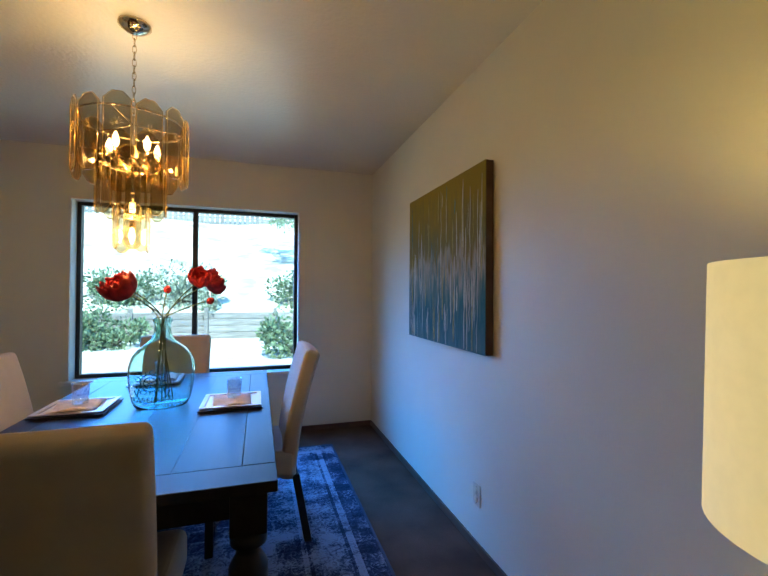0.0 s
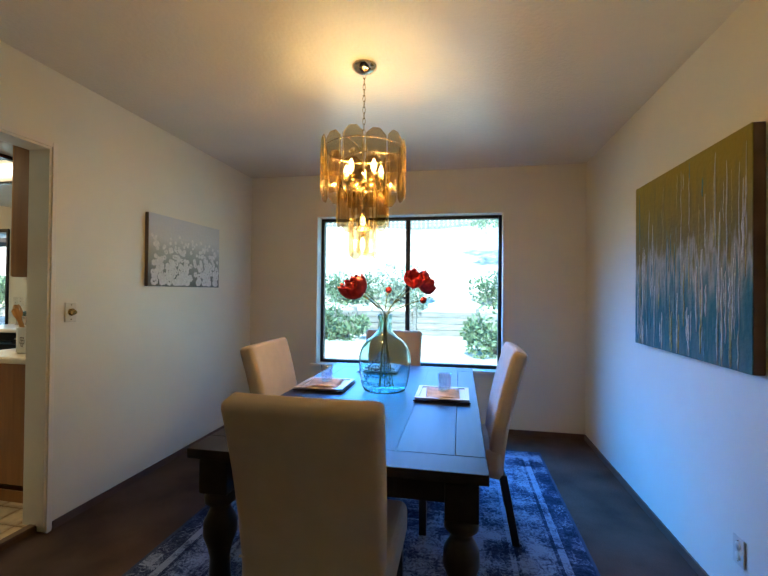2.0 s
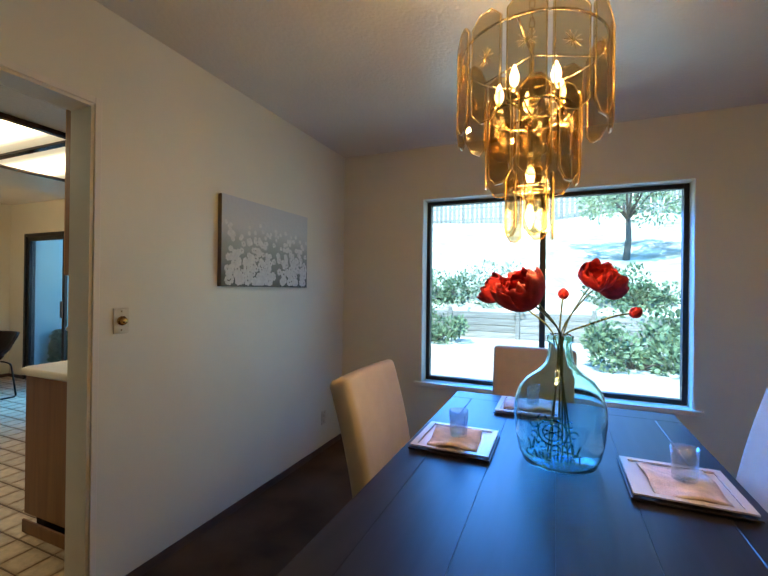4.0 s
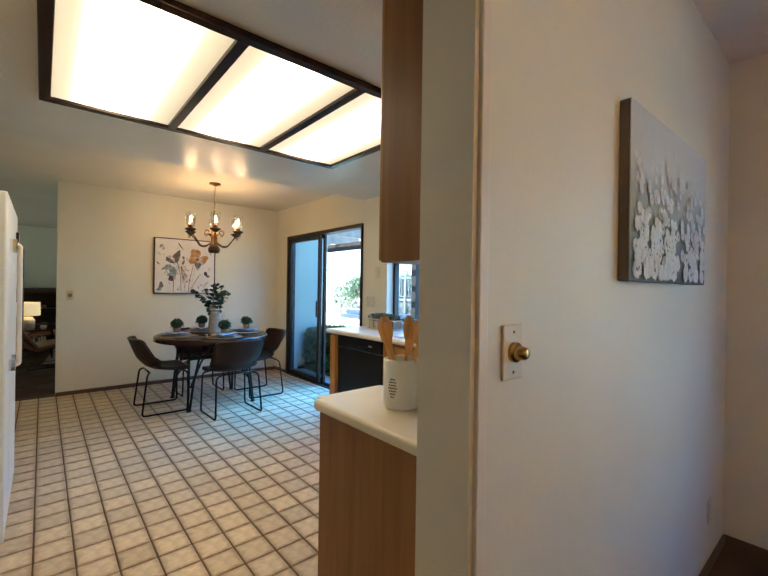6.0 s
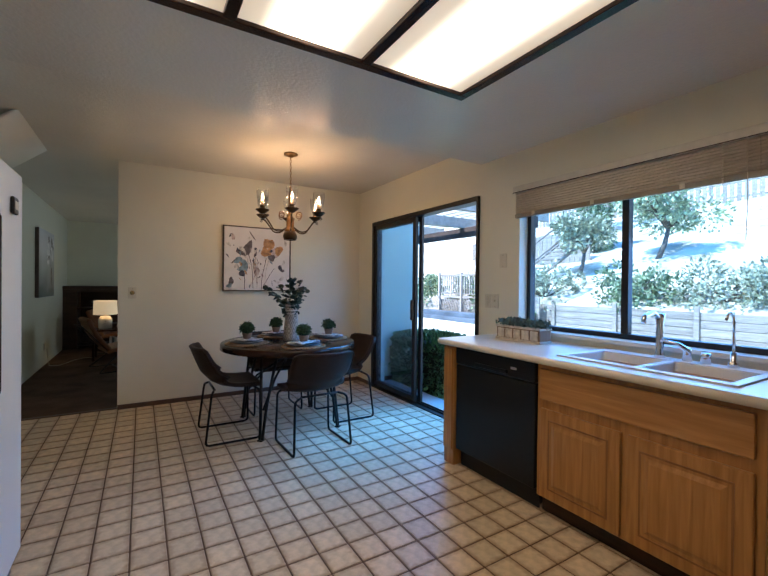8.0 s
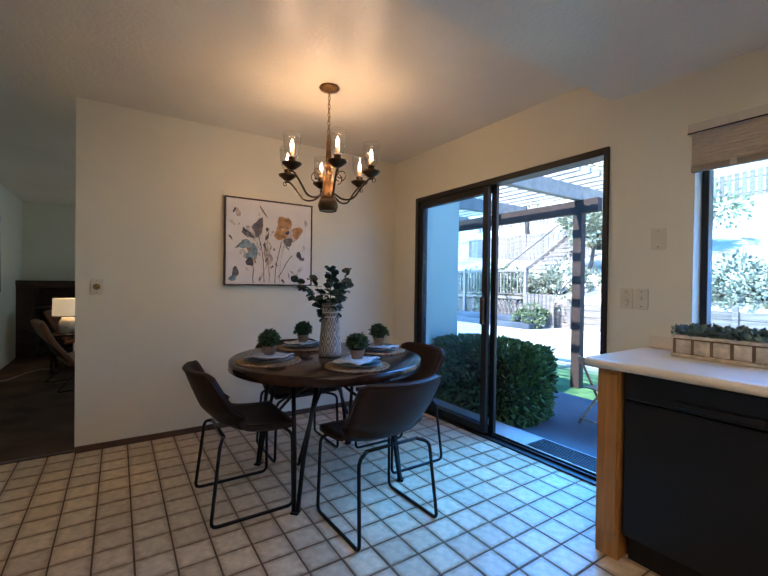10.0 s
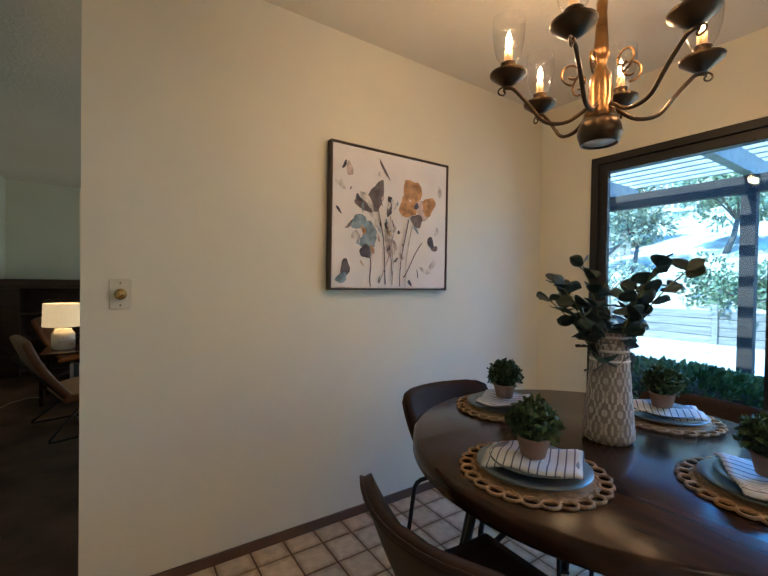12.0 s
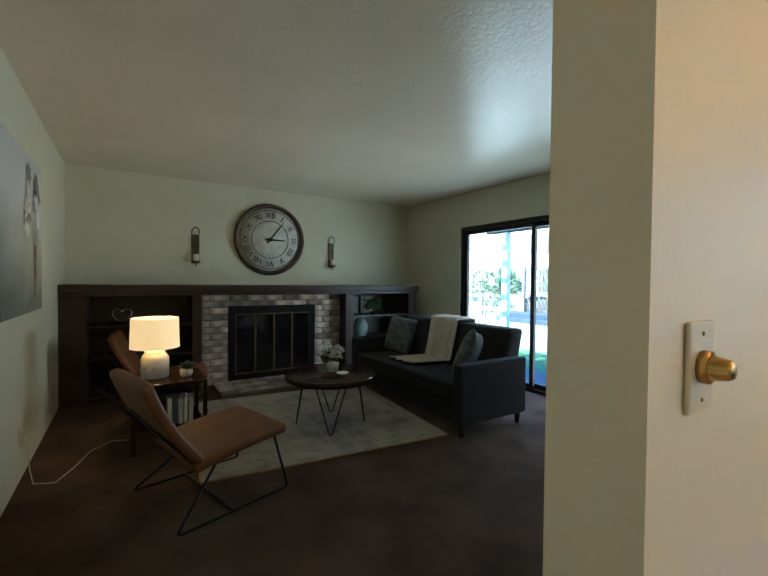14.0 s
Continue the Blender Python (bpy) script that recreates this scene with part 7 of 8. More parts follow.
cft = thing("coffee_table", "round wooden coffee table on black hairpin legs", "coffee table", pose(-10.84, 2.37, 0.008))
part("tabletop", lathe([(0, 0.452), (0.392, 0.452), (0.40, 0.446), (0.40, 0.405), (0.392, 0.40), (0, 0.40)], 56), WALNUT, cft)
for k in range(4):
    a = math.pi / 4 + k * math.pi / 2 + 0.35
    o, s = Vector((math.cos(a), math.sin(a), 0)), Vector((-math.sin(a), math.cos(a), 0))
    part("hairpin_leg", tube(round_path([o * 0.24 + s * 0.13 + Vector((0, 0, 0.40)), o * 0.30 + s * 0.012 + Vector((0, 0, 0.006)), o * 0.30 - s * 0.012 + Vector((0, 0, 0.006)), o * 0.24 - s * 0.13 + Vector((0, 0, 0.40))], 0.012, 3), 0.006, 8), IRON, cft)
hp = thing("flower_pot", "white hydrangeas in a grey pot on the coffee table", "potted plant", pose(-10.88, 2.40, 0.461))
part("pot", lathe([(0, 0), (0.05, 0), (0.06, 0.11), (0.054, 0.11), (0, 0.10)], 28), CLOCK_FACE, hp)
leaf_part("foliage", leaves(220, lambda r: ((r.uniform(-0.07, 0.07), r.uniform(-0.07, 0.07), r.uniform(0.09, 0.16)), (r.uniform(-1, 1), r.uniform(-1, 1), 0.5)), 0.055, 12), BOXWOOD, hp)
for k, (x, y, z) in enumerate(((-0.05, -0.03, 0.19), (0.05, 0.03, 0.18), (0.0, -0.07, 0.165), (0.09, -0.02, 0.15))):
    leaf_part("blossom", leaves(130, lambda r: (ball_leaf(r)[0] * 0.9, ball_leaf(r)[1]), 0.022, 40 + k, 0.8), WHITE_PAINT, hp, "white hydrangea head", pose(x, y, z))
ds = thing("small_dish", "small white dish on the coffee table", "dish", pose(-10.72, 2.42, 0.461), lathe([(0, 0), (0.03, 0), (0.055, 0.014), (0.052, 0.016), (0.028, 0.005), (0, 0.005)], 24), CREAM)

SXA, SXB = -11.85, -9.97
so = thing("sofa", "charcoal upholstered sofa with square arms on wooden feet", "sofa", pose(0, 0, 0))
part("base", box(SXA + 0.10, SXB - 0.10, 3.16, 3.90, 0.10, 0.27, 0.015), NAVY, so)
for a, b in ((SXA + 0.11, (SXA + SXB) / 2 - 0.004), ((SXA + SXB) / 2 + 0.004, SXB - 0.11)):
    part("seat_cushion", box(a, b, 3.12, 3.76, 0.27, 0.425, 0.03, 4), NAVY, so)
    bk = box(a, b, 3.70, 3.90, 0.42, 0.84, 0.04, 4)
    for v in bk.verts:
        v.co.y += (v.co.z - 0.42) * 0.25
    part("back_cushion", bk, NAVY, so)
for x in (SXA, SXB - 0.10):
    part("arm", box(x, x + 0.10, 3.10, 3.90, 0.10, 0.60, 0.02, 3), NAVY, so)
for x in (SXA + 0.05, SXB - 0.05):
    for y in (3.16, 3.84):
        part("foot", lathe([(0, 0), (0.018, 0), (0.028, 0.10), (0, 0.10)], 14), WALNUT, so, m=pose(x, y, 0))
PILLOW = mat("teal_damask", (0.10, 0.13, 0.14), 0.8, vary=0.6, scale=14, bump=0.3, bump_scale=200)


def pillow(m, material, label):
    def f(u, v, side):
        a, b = (u - 0.5) * 2, (v - 0.5) * 2
        bulge = 0.075 * (max(0, 1 - a ** 4) * max(0, 1 - b ** 4)) ** 0.6
        pin = 1 - 0.07 * (1 - abs(a)) * abs(b) - 0.07 * (1 - abs(b)) * abs(a)
        return (0.22 * a * pin, side * bulge, 0.22 * b * pin)
    bm = sheet(lambda u, v: f(u, v, 1), 14, 14)
    b2 = sheet(lambda u, v: f(u, v, -1), 14, 14)
    me = bpy.data.meshes.new("tmp")
    b2.to_mesh(me)
    bm.from_mesh(me)
    b2.free()
    bpy.data.meshes.remove(me)
    bmesh.ops.remove_doubles(bm, verts=bm.verts[:], dist=0.0005)
    bmesh.ops.recalc_face_normals(bm, faces=bm.faces[:])
    return thing("throw_pillow", label, "pillow", m, bm, material, group="throw pillows")


pillow(pose(-11.55, 3.60, 0.63, -14, 6, 8), PILLOW, "grey-green patterned throw pillow on the sofa")
pillow(pose(-10.22, 3.42, 0.625, -20, -14, -55), PILLOW, "teal patterned throw pillow leaning on the sofa arm")
KNIT = mat("cream_knit_throw", (0.60, 0.54, 0.44), 0.95, vary=0.12, scale=40, bump=0.8, bump_scale=180)


def throw_f(u, v):
    x = -11.20 + 0.42 * u + 0.05 * math.sin(3 * v) - 0.12 * max(0, v - 0.6)
    if v < 0.12:
        y, z = 4.045, 0.62 + 0.25 * v / 0.12
    elif v < 0.22:
        y, z = 4.045 - 0.265 * (v - 0.12) / 0.10, 0.87
    elif v < 0.6:
        t = (v - 0.22) / 0.38
        y, z = 3.78 - 0.11 * t, 0.865 - 0.42 * t
    else:
        t = (v - 0.6) / 0.4
        y, z = 3.67 - 0.42 * t, 0.447
    return (x, y - 0.012 * math.sin(22 * u), z + 0.006 * math.sin(17 * u + 5 * v) + 0.004)


thing("knit_throw", "cream knitted throw draped over the sofa back", "blanket", pose(0, 0, 0), sheet(throw_f, 24, 44, 0.012), KNIT)
vs1 = thing("ginger_jar", "pale blue-green ceramic jar on the built-in shelf", "jar", pose(-12.80, 3.75, 0.451), lathe([(0, 0), (0.07, 0), (0.10, 0.06), (0.115, 0.15), (0.09, 0.22), (0.06, 0.25), (0.06, 0.27), (0, 0.27)], 32), mat("celadon_glaze", (0.28, 0.40, 0.37), 0.2, vary=0.2))
for k in range(2):
    thing("standing_picture", "pale picture frame standing on the built-in shelf", "picture frame", pose(-12.90, 3.66 + 0.25 * k, 0.781), box(-0.01, 0.012, -0.10, 0.10, 0, 0.25, 0.003), CLOCK_FACE, group="shelf picture frames")
bt = thing("shelf_plant", "small dark plant on the built-in shelf", "potted plant", pose(-12.72, 3.92, 0.781))
part("pot", lathe([(0, 0), (0.05, 0), (0.06, 0.04), (0, 0.04)], 20), WALNUT, bt)
leaf_part("foliage", leaves(260, lambda r: ((r.uniform(-0.10, 0.10), r.uniform(-0.10, 0.10), r.uniform(0.05, 0.2)), (r.uniform(-1, 1), r.uniform(-1, 1), 0.6)), 0.045, 15), BOXWOOD, bt)
part("stem", tube([(0, 0, 0.03), (0.02, 0.01, 0.08), (0, 0.03, 0.15)], 0.008, 6), STEM, bt)
oc = thing("candle_cup", "small amber cup on the built-in shelf", "cup", pose(-12.75, 1.25, 0.781), lathe([(0, 0), (0.03, 0), (0.036, 0.07), (0.032, 0.07), (0, 0.06)], 20), OCHRE)
wire = thing("wire_ornament", "thin wire heart ornament on the built-in shelf", "ornament", pose(-12.75, 0.80, 0.782), tube([(0, 0.09 * math.sin(t) ** 3, 0.09 + 0.006 * (13 * math.cos(t) - 5 * math.cos(2 * t) - 2 * math.cos(3 * t) - math.cos(4 * t))) for t in np.linspace(0, 2 * math.pi, 31)[:-1]], 0.004, 5, True), STEEL)

# ---- outdoors ----
PATIO_Y = 6.15
PALE_CONCRETE = mat("pale_concrete", (0.36, 0.35, 0.33), 0.85, vary=0.2, scale=2, bump=0.3, bump_scale=60)
patio = structure("patio", boxes((-13.5, 2.5, YFO + 0.0, PATIO_Y, -0.30, -0.085), (XP + 0.01, 2.5, YO + 0.001, YFO, -0.30, -0.085)), SHADE_CONCRETE, "concrete patio slab with blue shade in its colour", "patio")
step = structure("door_step", box(-7.70, -5.0, YO + 0.002, 4.52, -0.084, -0.03, 0.008), PALE_CONCRETE, "low concrete door step", "step")
mt_ = thing("door_mat", "dark grey ribbed door mat on the step", "door mat", pose(-5.95, 4.36, -0.029))
part("mat", box(-0.32, 0.32, -0.12, 0.12, 0, 0.010, 0.004), mat("dark_rubber", (0.05, 0.06, 0.07), 0.9, vary=0.2, bump=0.5, bump_scale=200), mt_)
for k in range(9):
    part("rib", box(-0.30, 0.30, -0.10 + k * 0.025 - 0.004, -0.10 + k * 0.025 + 0.004, 0.0102, 0.014), IRON, mt_)

HEDGE = leaf_mat("hedge_leaves", (0.085, 0.165, 0.05))
BUSH = leaf_mat("bush_leaves", (0.15, 0.19, 0.09))
TREE = leaf_mat("tree_leaves", (0.33, 0.37, 0.21))
VINE = leaf_mat("pale_vine_leaves", (0.30, 0.31, 0.20))
BARK = mat("grey_bark", (0.12, 0.095, 0.075), 0.95, vary=0.3, scale=14, bump=0.8, bump_scale=30)
HEDGE_CORE = mat("dark_hedge_core", (0.03, 0.035, 0.015), 0.9, vary=0.3)


def in_box(sx, sy, sz, shell=0.12):
    """Leaves near the skin of a rounded block."""
    def f(r):
        d = Vector((r.uniform(-1, 1), r.uniform(-1, 1), r.uniform(-1, 1)))
        k = max(abs(d.x), abs(d.y), abs(d.z)) + 1e-6
        q = d / k
        q = q.lerp(q.normalized() * 1.15, 0.35)
        rr = 1 - shell * r.random() ** 1.5
        return Vector((q.x * sx * rr, q.y * sy * rr, q.z * sz * rr)), q + Vector((0, 0, 0.3))
    return f


def hedge(x, y, sx, sy, h, n, label, material=HEDGE, size=0.055, z=-0.09):
    hd = thing("hedge", label, "hedge", pose(x, y, z), kind="")
    # Solid dark block behind the leaves, closing the gaps between them.
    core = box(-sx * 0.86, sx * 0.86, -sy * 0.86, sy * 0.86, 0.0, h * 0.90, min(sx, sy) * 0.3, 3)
    part("hedge_core", core, HEDGE_CORE, hd)
    leaf_part("foliage", leaves(n, in_box(sx, sy, h / 2), size, int(abs(x * 100))), material, hd, "dense small leaves", pose(0, 0, h / 2))
    return hd


hedge(-7.20, 4.86, 0.60, 0.33, 0.72, 6500, "clipped green hedge beside the patio door")

# yard and hillside in one sheet
def ground_z(x, y):
    n1 = noise.noise((x * 0.15, y * 0.15, 0)) * 0.5 + noise.noise((x * 0.5, y * 0.5, 3)) * 0.12
    if y < 13.3:
        return -0.10 + (0.02 * noise.noise((x * 0.4, y * 0.4, 1)) if y > 7 else 0)
    if y < 38:
        t = y - 13.3
        return 0.70 + 0.30 * t + n1 * min(1, t / 3)
    return 0.70 + 0.30 * 24.7 + 0.62 * (min(y, 80) - 38) + n1 * 0.5


def axis_points(stops):
    out = []
    for a, b, n in stops:
        out += list(np.linspace(a, b, n, endpoint=False))
    return out + [stops[-1][1]]


gx = axis_points(((-420, -60, 8), (-60, 40, 70), (40, 420, 8)))
gy = axis_points(((-420, -8, 6), (-8, 13.25, 22), (13.25, 13.35, 1), (13.35, 45, 50), (45, 420, 8)))
gm = bpy.data.meshes.new("ground")
gm.from_pydata([(x, y, (ground_z(x, y) if y > 6 else -0.31)) for y in gy for x in gx], [], [(j * len(gx) + i, j * len(gx) + i + 1, (j + 1) * len(gx) + i + 1, (j + 1) * len(gx) + i) for j in range(len(gy) - 1) for i in range(len(gx) - 1)])


def ground_material():
    m = mat("sun_shade_lawn_and_dry_hill", (0.1, 0.2, 0.05), 0.95, vary=0.0, bump=0.7, bump_scale=25)
    n, link = m.node_tree.nodes, m.node_tree.links.new
    tc, sep, a, b, c = n.new("ShaderNodeTexCoord"), n.new("ShaderNodeSeparateXYZ"), n.new("ShaderNodeTexNoise"), n.new("ShaderNodeTexNoise"), n.new("ShaderNodeMapRange")
    a.inputs["Scale"].default_value, a.inputs["Detail"].default_value = 0.9, 8
    b.inputs["Scale"].default_value, b.inputs["Detail"].default_value = 6, 6
    for k in (a, b):
        link(tc.outputs["Object"], k.inputs["Vector"])
    link(tc.outputs["Object"], sep.inputs[0])
    c.inputs["From Min"].default_value, c.inputs["From Max"].default_value = 12.8, 13.5
    link(sep.outputs["Y"], c.inputs["Value"])
    r1, r2, mix = n.new("ShaderNodeValToRGB"), n.new("ShaderNodeValToRGB"), n.new("ShaderNodeMix")
    # r1: grass near the house, with the pergola's shade put into its green.
    for r, lo, hi in ((r1, (0.03, 0.10, 0.03), (0.08, 0.18, 0.06)), (r2, (0.30, 0.25, 0.17), (0.70, 0.62, 0.47))):
        e = r.color_ramp.elements
        e[0].position, e[0].color, e[1].position, e[1].color = 0.36, (*lo, 1), 0.62, (*hi, 1)
    link(b.outputs["Fac"], r1.inputs[0])
    link(a.outputs["Fac"], r2.inputs[0])
    mix.data_type = "RGBA"
    # Pale past y 7.5 and x -4.2: glaring sun put into the lawn's colour.
    near, pale, sun_shade_turf = n.new("ShaderNodeMapRange"), n.new("ShaderNodeValToRGB"), n.new("ShaderNodeMix")
    near.inputs["From Min"].default_value, near.inputs["From Max"].default_value = 7.5, 8.3
    link(sep.outputs["Y"], near.inputs["Value"])
    e = pale.color_ramp.elements
    e[0].position, e[0].color, e[1].position, e[1].color = 0.36, (0.40, 0.38, 0.29, 1), 0.62, (0.62, 0.58, 0.48, 1)
    link(b.outputs["Fac"], pale.inputs[0])
    sun_shade_turf.data_type = "RGBA"
    side, most = n.new("ShaderNodeMapRange"), n.new("ShaderNodeMath")
    side.inputs["From Min"].default_value, side.inputs["From Max"].default_value = -4.2, -3.4
    link(sep.outputs["X"], side.inputs["Value"])
    most.operation = "MAXIMUM"
    link(near.outputs[0], most.inputs[0])
    link(side.outputs[0], most.inputs[1])
    link(most.outputs[0], sun_shade_turf.inputs["Factor"])
    link(r1.outputs[0], sun_shade_turf.inputs["A"])
    link(pale.outputs[0], sun_shade_turf.inputs["B"])
    link(c.outputs[0], mix.inputs["Factor"])
    link(sun_shade_turf.outputs["Result"], mix.inputs["A"])
    link(r2.outputs[0], mix.inputs["B"])
    link(mix.outputs["Result"], n["Principled BSDF"].inputs["Base Color"])
    return m


gm.materials.append(ground_material())
for p in gm.polygons:
    p.use_smooth = True
tagged(new("ground", gm), "lawn rising to a dry grassy hillside", "ground", "", "structure")

# plank retaining wall
rw = thing("retaining_wall", "weathered timber plank retaining wall below the hillside", "retaining wall", pose(0, 13.2, -0.12))
plank_me = mesh_of("plank", box(-0.99, 0.99, 0, 0.05, 0.0, 0.19, 0.008, 1), FENCE)
post_me = mesh_of("post", box(-0.06, 0.06, -0.06, 0.0, 0, 0.95, 0.01, 1), FENCE)
for i in range(17):
    for k in range(4):
        o = new("plank", plank_me)
        o.parent, o.matrix_basis = rw, pose(-22.5 + i * 2.0, 0.004 * ((i + k) % 3), 0.02 + k * 0.2)
    o = new("post", post_me)
    o.parent, o.matrix_basis = rw, pose(-23.5 + i * 2.0, 0, 0)
# boundary fence along the hilltop
fn = thing("hill_fence", "weathered board fence along the top of the hill", "fence", pose(0, 33, 6.4))
bd = mesh_of("board", box(-0.12, 0.12, 0, 0.03, 0, 1.9, 0.005, 1), FENCE)
for i in range(130):
    o = new("board", bd)
    o.parent, o.matrix_basis = fn, pose(-34 + i * 0.36, 0, 0.1 * math.sin(i * 0.21))
part("rail", boxes((-34.2, 12.6, 0.031, 0.08, 0.5, 0.6), (-34.2, 12.6, 0.031, 0.08, 1.4, 1.5)), FENCE, fn)
part("footing", boxes((-34.2, 12.6, -0.05, 0.10, -1.2, 0.12)), FENCE, fn)


def bush(x, y, r, h, n, seed, material, label, size=0.10, z=None, trail=0.0):
    b = thing("bush", label, "bush", pose(x, y, (ground_z(x, y) if z is None else z) - 0.05))
    rr = random.Random(seed)
    blobs = [(Vector((rr.uniform(-0.85, 0.85) * r, rr.uniform(-0.6, 0.5) * r, rr.uniform(0.1, 0.8) * h)), rr.uniform(0.16, 0.46) * r) for _ in range(14)]

    def place(q):
        c, k = q.choice(blobs)
        d = Vector((q.gauss(0, 1), q.gauss(0, 1), q.gauss(0, 1))).normalized()
        p = c + d * k * q.uniform(0.55, 1.05)
        p.z = max(0.02, p.z)
        if trail and p.y < -0.45:
            p.z -= trail * q.random()
        return p, d + Vector((0, 0, 0.2))
    limbs = bmesh.new()
    for c, k in blobs:
        tube([(0, 0, 0), c * 0.5 + Vector((0, 0, 0.05)), c], [0.025, 0.016, 0.006], 5, False, limbs)
    part("stems", limbs, BARK, b)
    leaf_part("foliage", leaves(n, place, size, seed), material, b)
    return b


rr = random.Random(77)
for k in (0, 2, 3, 4, 6, 7, 9, 10, 12):
    x = -19.5 + k * 1.75 + rr.uniform(-0.4, 0.4)
    bush(x, 13.75 + rr.uniform(-0.1, 0.5), 1.2, 1.0, 2600, 100 + k, VINE if k % 3 else BUSH, "pale trailing shrub spilling over the retaining wall", 0.11, None, 0.75)
for k, (x, y, r, h) in enumerate(((0.9, 9.6, 0.9, 1.0), (1.9, 10.8, 1.0, 1.2), (-3.6, 11.8, 0.9, 0.9), (-4.6, 12.2, 1.0, 1.0), (-12.6, 12.6, 0.6, 0.7))):
    bush(x, y, r, h, 1700, 200 + k, BUSH, "leafy green garden shrub at the edge of the lawn", 0.11)


def tree(x, y, h, crown, n, seed, label, material=TREE, size=0.16, tight=False):
    z = ground_z(x, y)
    t = thing("tree", label, "tree", pose(x, y, z - 0.1))
    rr = random.Random(seed)
    trunk = bmesh.new()
    top = Vector((rr.uniform(-0.3, 0.3), rr.uniform(-0.3, 0.3), h * 0.45))
    tube([Vector((0, 0, 0)), top * 0.5 + Vector((0.06, 0, 0)), top], [0.05 * h ** 0.7, 0.04 * h ** 0.7, 0.03 * h ** 0.7], 8, False, trunk)
    part("trunk", trunk, BARK, t)
    blobs = []
    limb = bmesh.new()
    for k in range(11):
        a = k * 2.4 + rr.uniform(-0.3, 0.3)
        e = Vector((math.cos(a) * crown * rr.uniform(0.3, 0.9), math.sin(a) * crown * rr.uniform(0.3, 0.9), h * rr.uniform(0.5, 0.97)))
        if tight:
            e = Vector((e.x * 0.55, e.y * 0.55, h * (0.15 + 0.075 * k)))
        tube([top * (0.4 if tight else 0.9), top.lerp(e, 0.5) + Vector((0, 0, 0.08 * h)), e], [0.018 * h ** 0.7, 0.011 * h ** 0.7, 0.004], 6, False, limb)
        blobs.append((e, crown * rr.uniform(0.26, 0.46)))
    part("limbs", limb, BARK, t)

    def place(q):
        c, k = q.choice(blobs)
        d = Vector((q.gauss(0, 1), q.gauss(0, 1), q.gauss(0, 0.8))).normalized()
        return c + d * k * q.uniform(0.3, 1.05), d
    leaf_part("crown", leaves(n, place, size, seed), material, t, "crown of small leaves with gaps")
    return t


tree(-15.2, 21.5, 3.4, 1.5, 4200, 1, "dense green conical tree on the hillside", BUSH, 0.14, True)
tree(-10.9, 18.5, 3.0, 1.7, 3200, 2, "small open-crowned tree on the dry hillside")
tree(-13.2, 17.0, 2.6, 1.2, 2200, 6, "young pale-leaved tree on the dry hillside", VINE)
tree(2.1, 19.5, 4.2, 2.9, 5200, 5, "spreading tree on the dry hillside")
tree(-20.5, 23.0, 6.5, 2.6, 5000, 7, "tall green tree beyond the deck")
tree(-18.0, 27.5, 5.0, 2.4, 3500, 8, "green tree beyond the stairs")

# pergola
PALE_TIMBER = mat("pale_painted_timber", (0.42, 0.39, 0.34), 0.8, vary=0.15, scale=9, bump=0.2, bump_scale=60)
DARK_TIMBER = mat("brown_painted_timber", (0.05, 0.034, 0.028), 0.8, vary=0.2, scale=9, bump=0.2, bump_scale=60)
WHITE_RAIL = mat("white_painted_rail", (0.70, 0.68, 0.64), 0.6, vary=0.06)
pg = thing("pergola", "painted timber pergola over the patio with slatted top", "pergola", pose(0, 0, 0))
for x, mt in ((-7.27, DARK_TIMBER), (-12.56, WHITE_RAIL)):
    part("post", box(x - 0.06, x + 0.06, 6.55, 6.65, -0.10, 2.16, 0.006), mt, pg)
    part("beam", box(x - 0.045, x + 0.045, YFO + 0.002, 7.2, 2.33, 2.51, 0.006), PALE_TIMBER, pg, "painted rafter beam")
for x in (-8.6, -9.9, -11.2):
    part("beam", box(x - 0.045, x + 0.045, YFO + 0.002, 7.2, 2.33, 2.51, 0.006), PALE_TIMBER, pg)
part("header", box(-13.0, -7.0, 6.55, 6.65, 2.161, 2.329, 0.006), DARK_TIMBER, pg, "brown header beam")
slat = mesh_of("slat", box(-13.1, -6.85, -0.02, 0.02, 2.511, 2.57, 0.004, 1), PALE_TIMBER)
for k in range(11):
    o = new("slat", slat)
    o.parent, o.matrix_basis = pg, pose(0, 5.08 + k * 0.205, 0)
rl = thing("patio_railing", "white painted railing at the end of the patio", "railing", pose(0, 0, 0))
part("rail", boxes((-15.0, -12.58, 6.57, 6.63, 0.74, 0.80), (-15.0, -12.58, 6.58, 6.62, 0.05, 0.09)), WHITE_RAIL, rl)
for k in range(18):
    part("baluster", box(-14.95 + k * 0.135 - 0.015, -14.95 + k * 0.135 + 0.015, 6.585, 6.615, -0.10 if k % 6 == 0 else 0.09, 0.74), WHITE_RAIL, rl)

# deck with railing, lattice and a flight of stairs behind
dk = thing("garden_deck", "weathered timber deck with railing, lattice skirt and stairs", "deck", pose(-15.2, 14.0, -0.1))
part("floor", box(-2.2, 2.2, -0.9, 1.2, 0.85, 0.95, 0.01), FENCE, dk)
part("top_rail", boxes((-2.2, 2.2, -0.92, -0.84, 1.80, 1.88), (-2.2, 2.2, -0.90, -0.86, 1.02, 1.06)), FENCE, dk)
balu = mesh_of("baluster", box(-0.02, 0.02, -0.90, -0.86, 1.06, 1.80), FENCE)
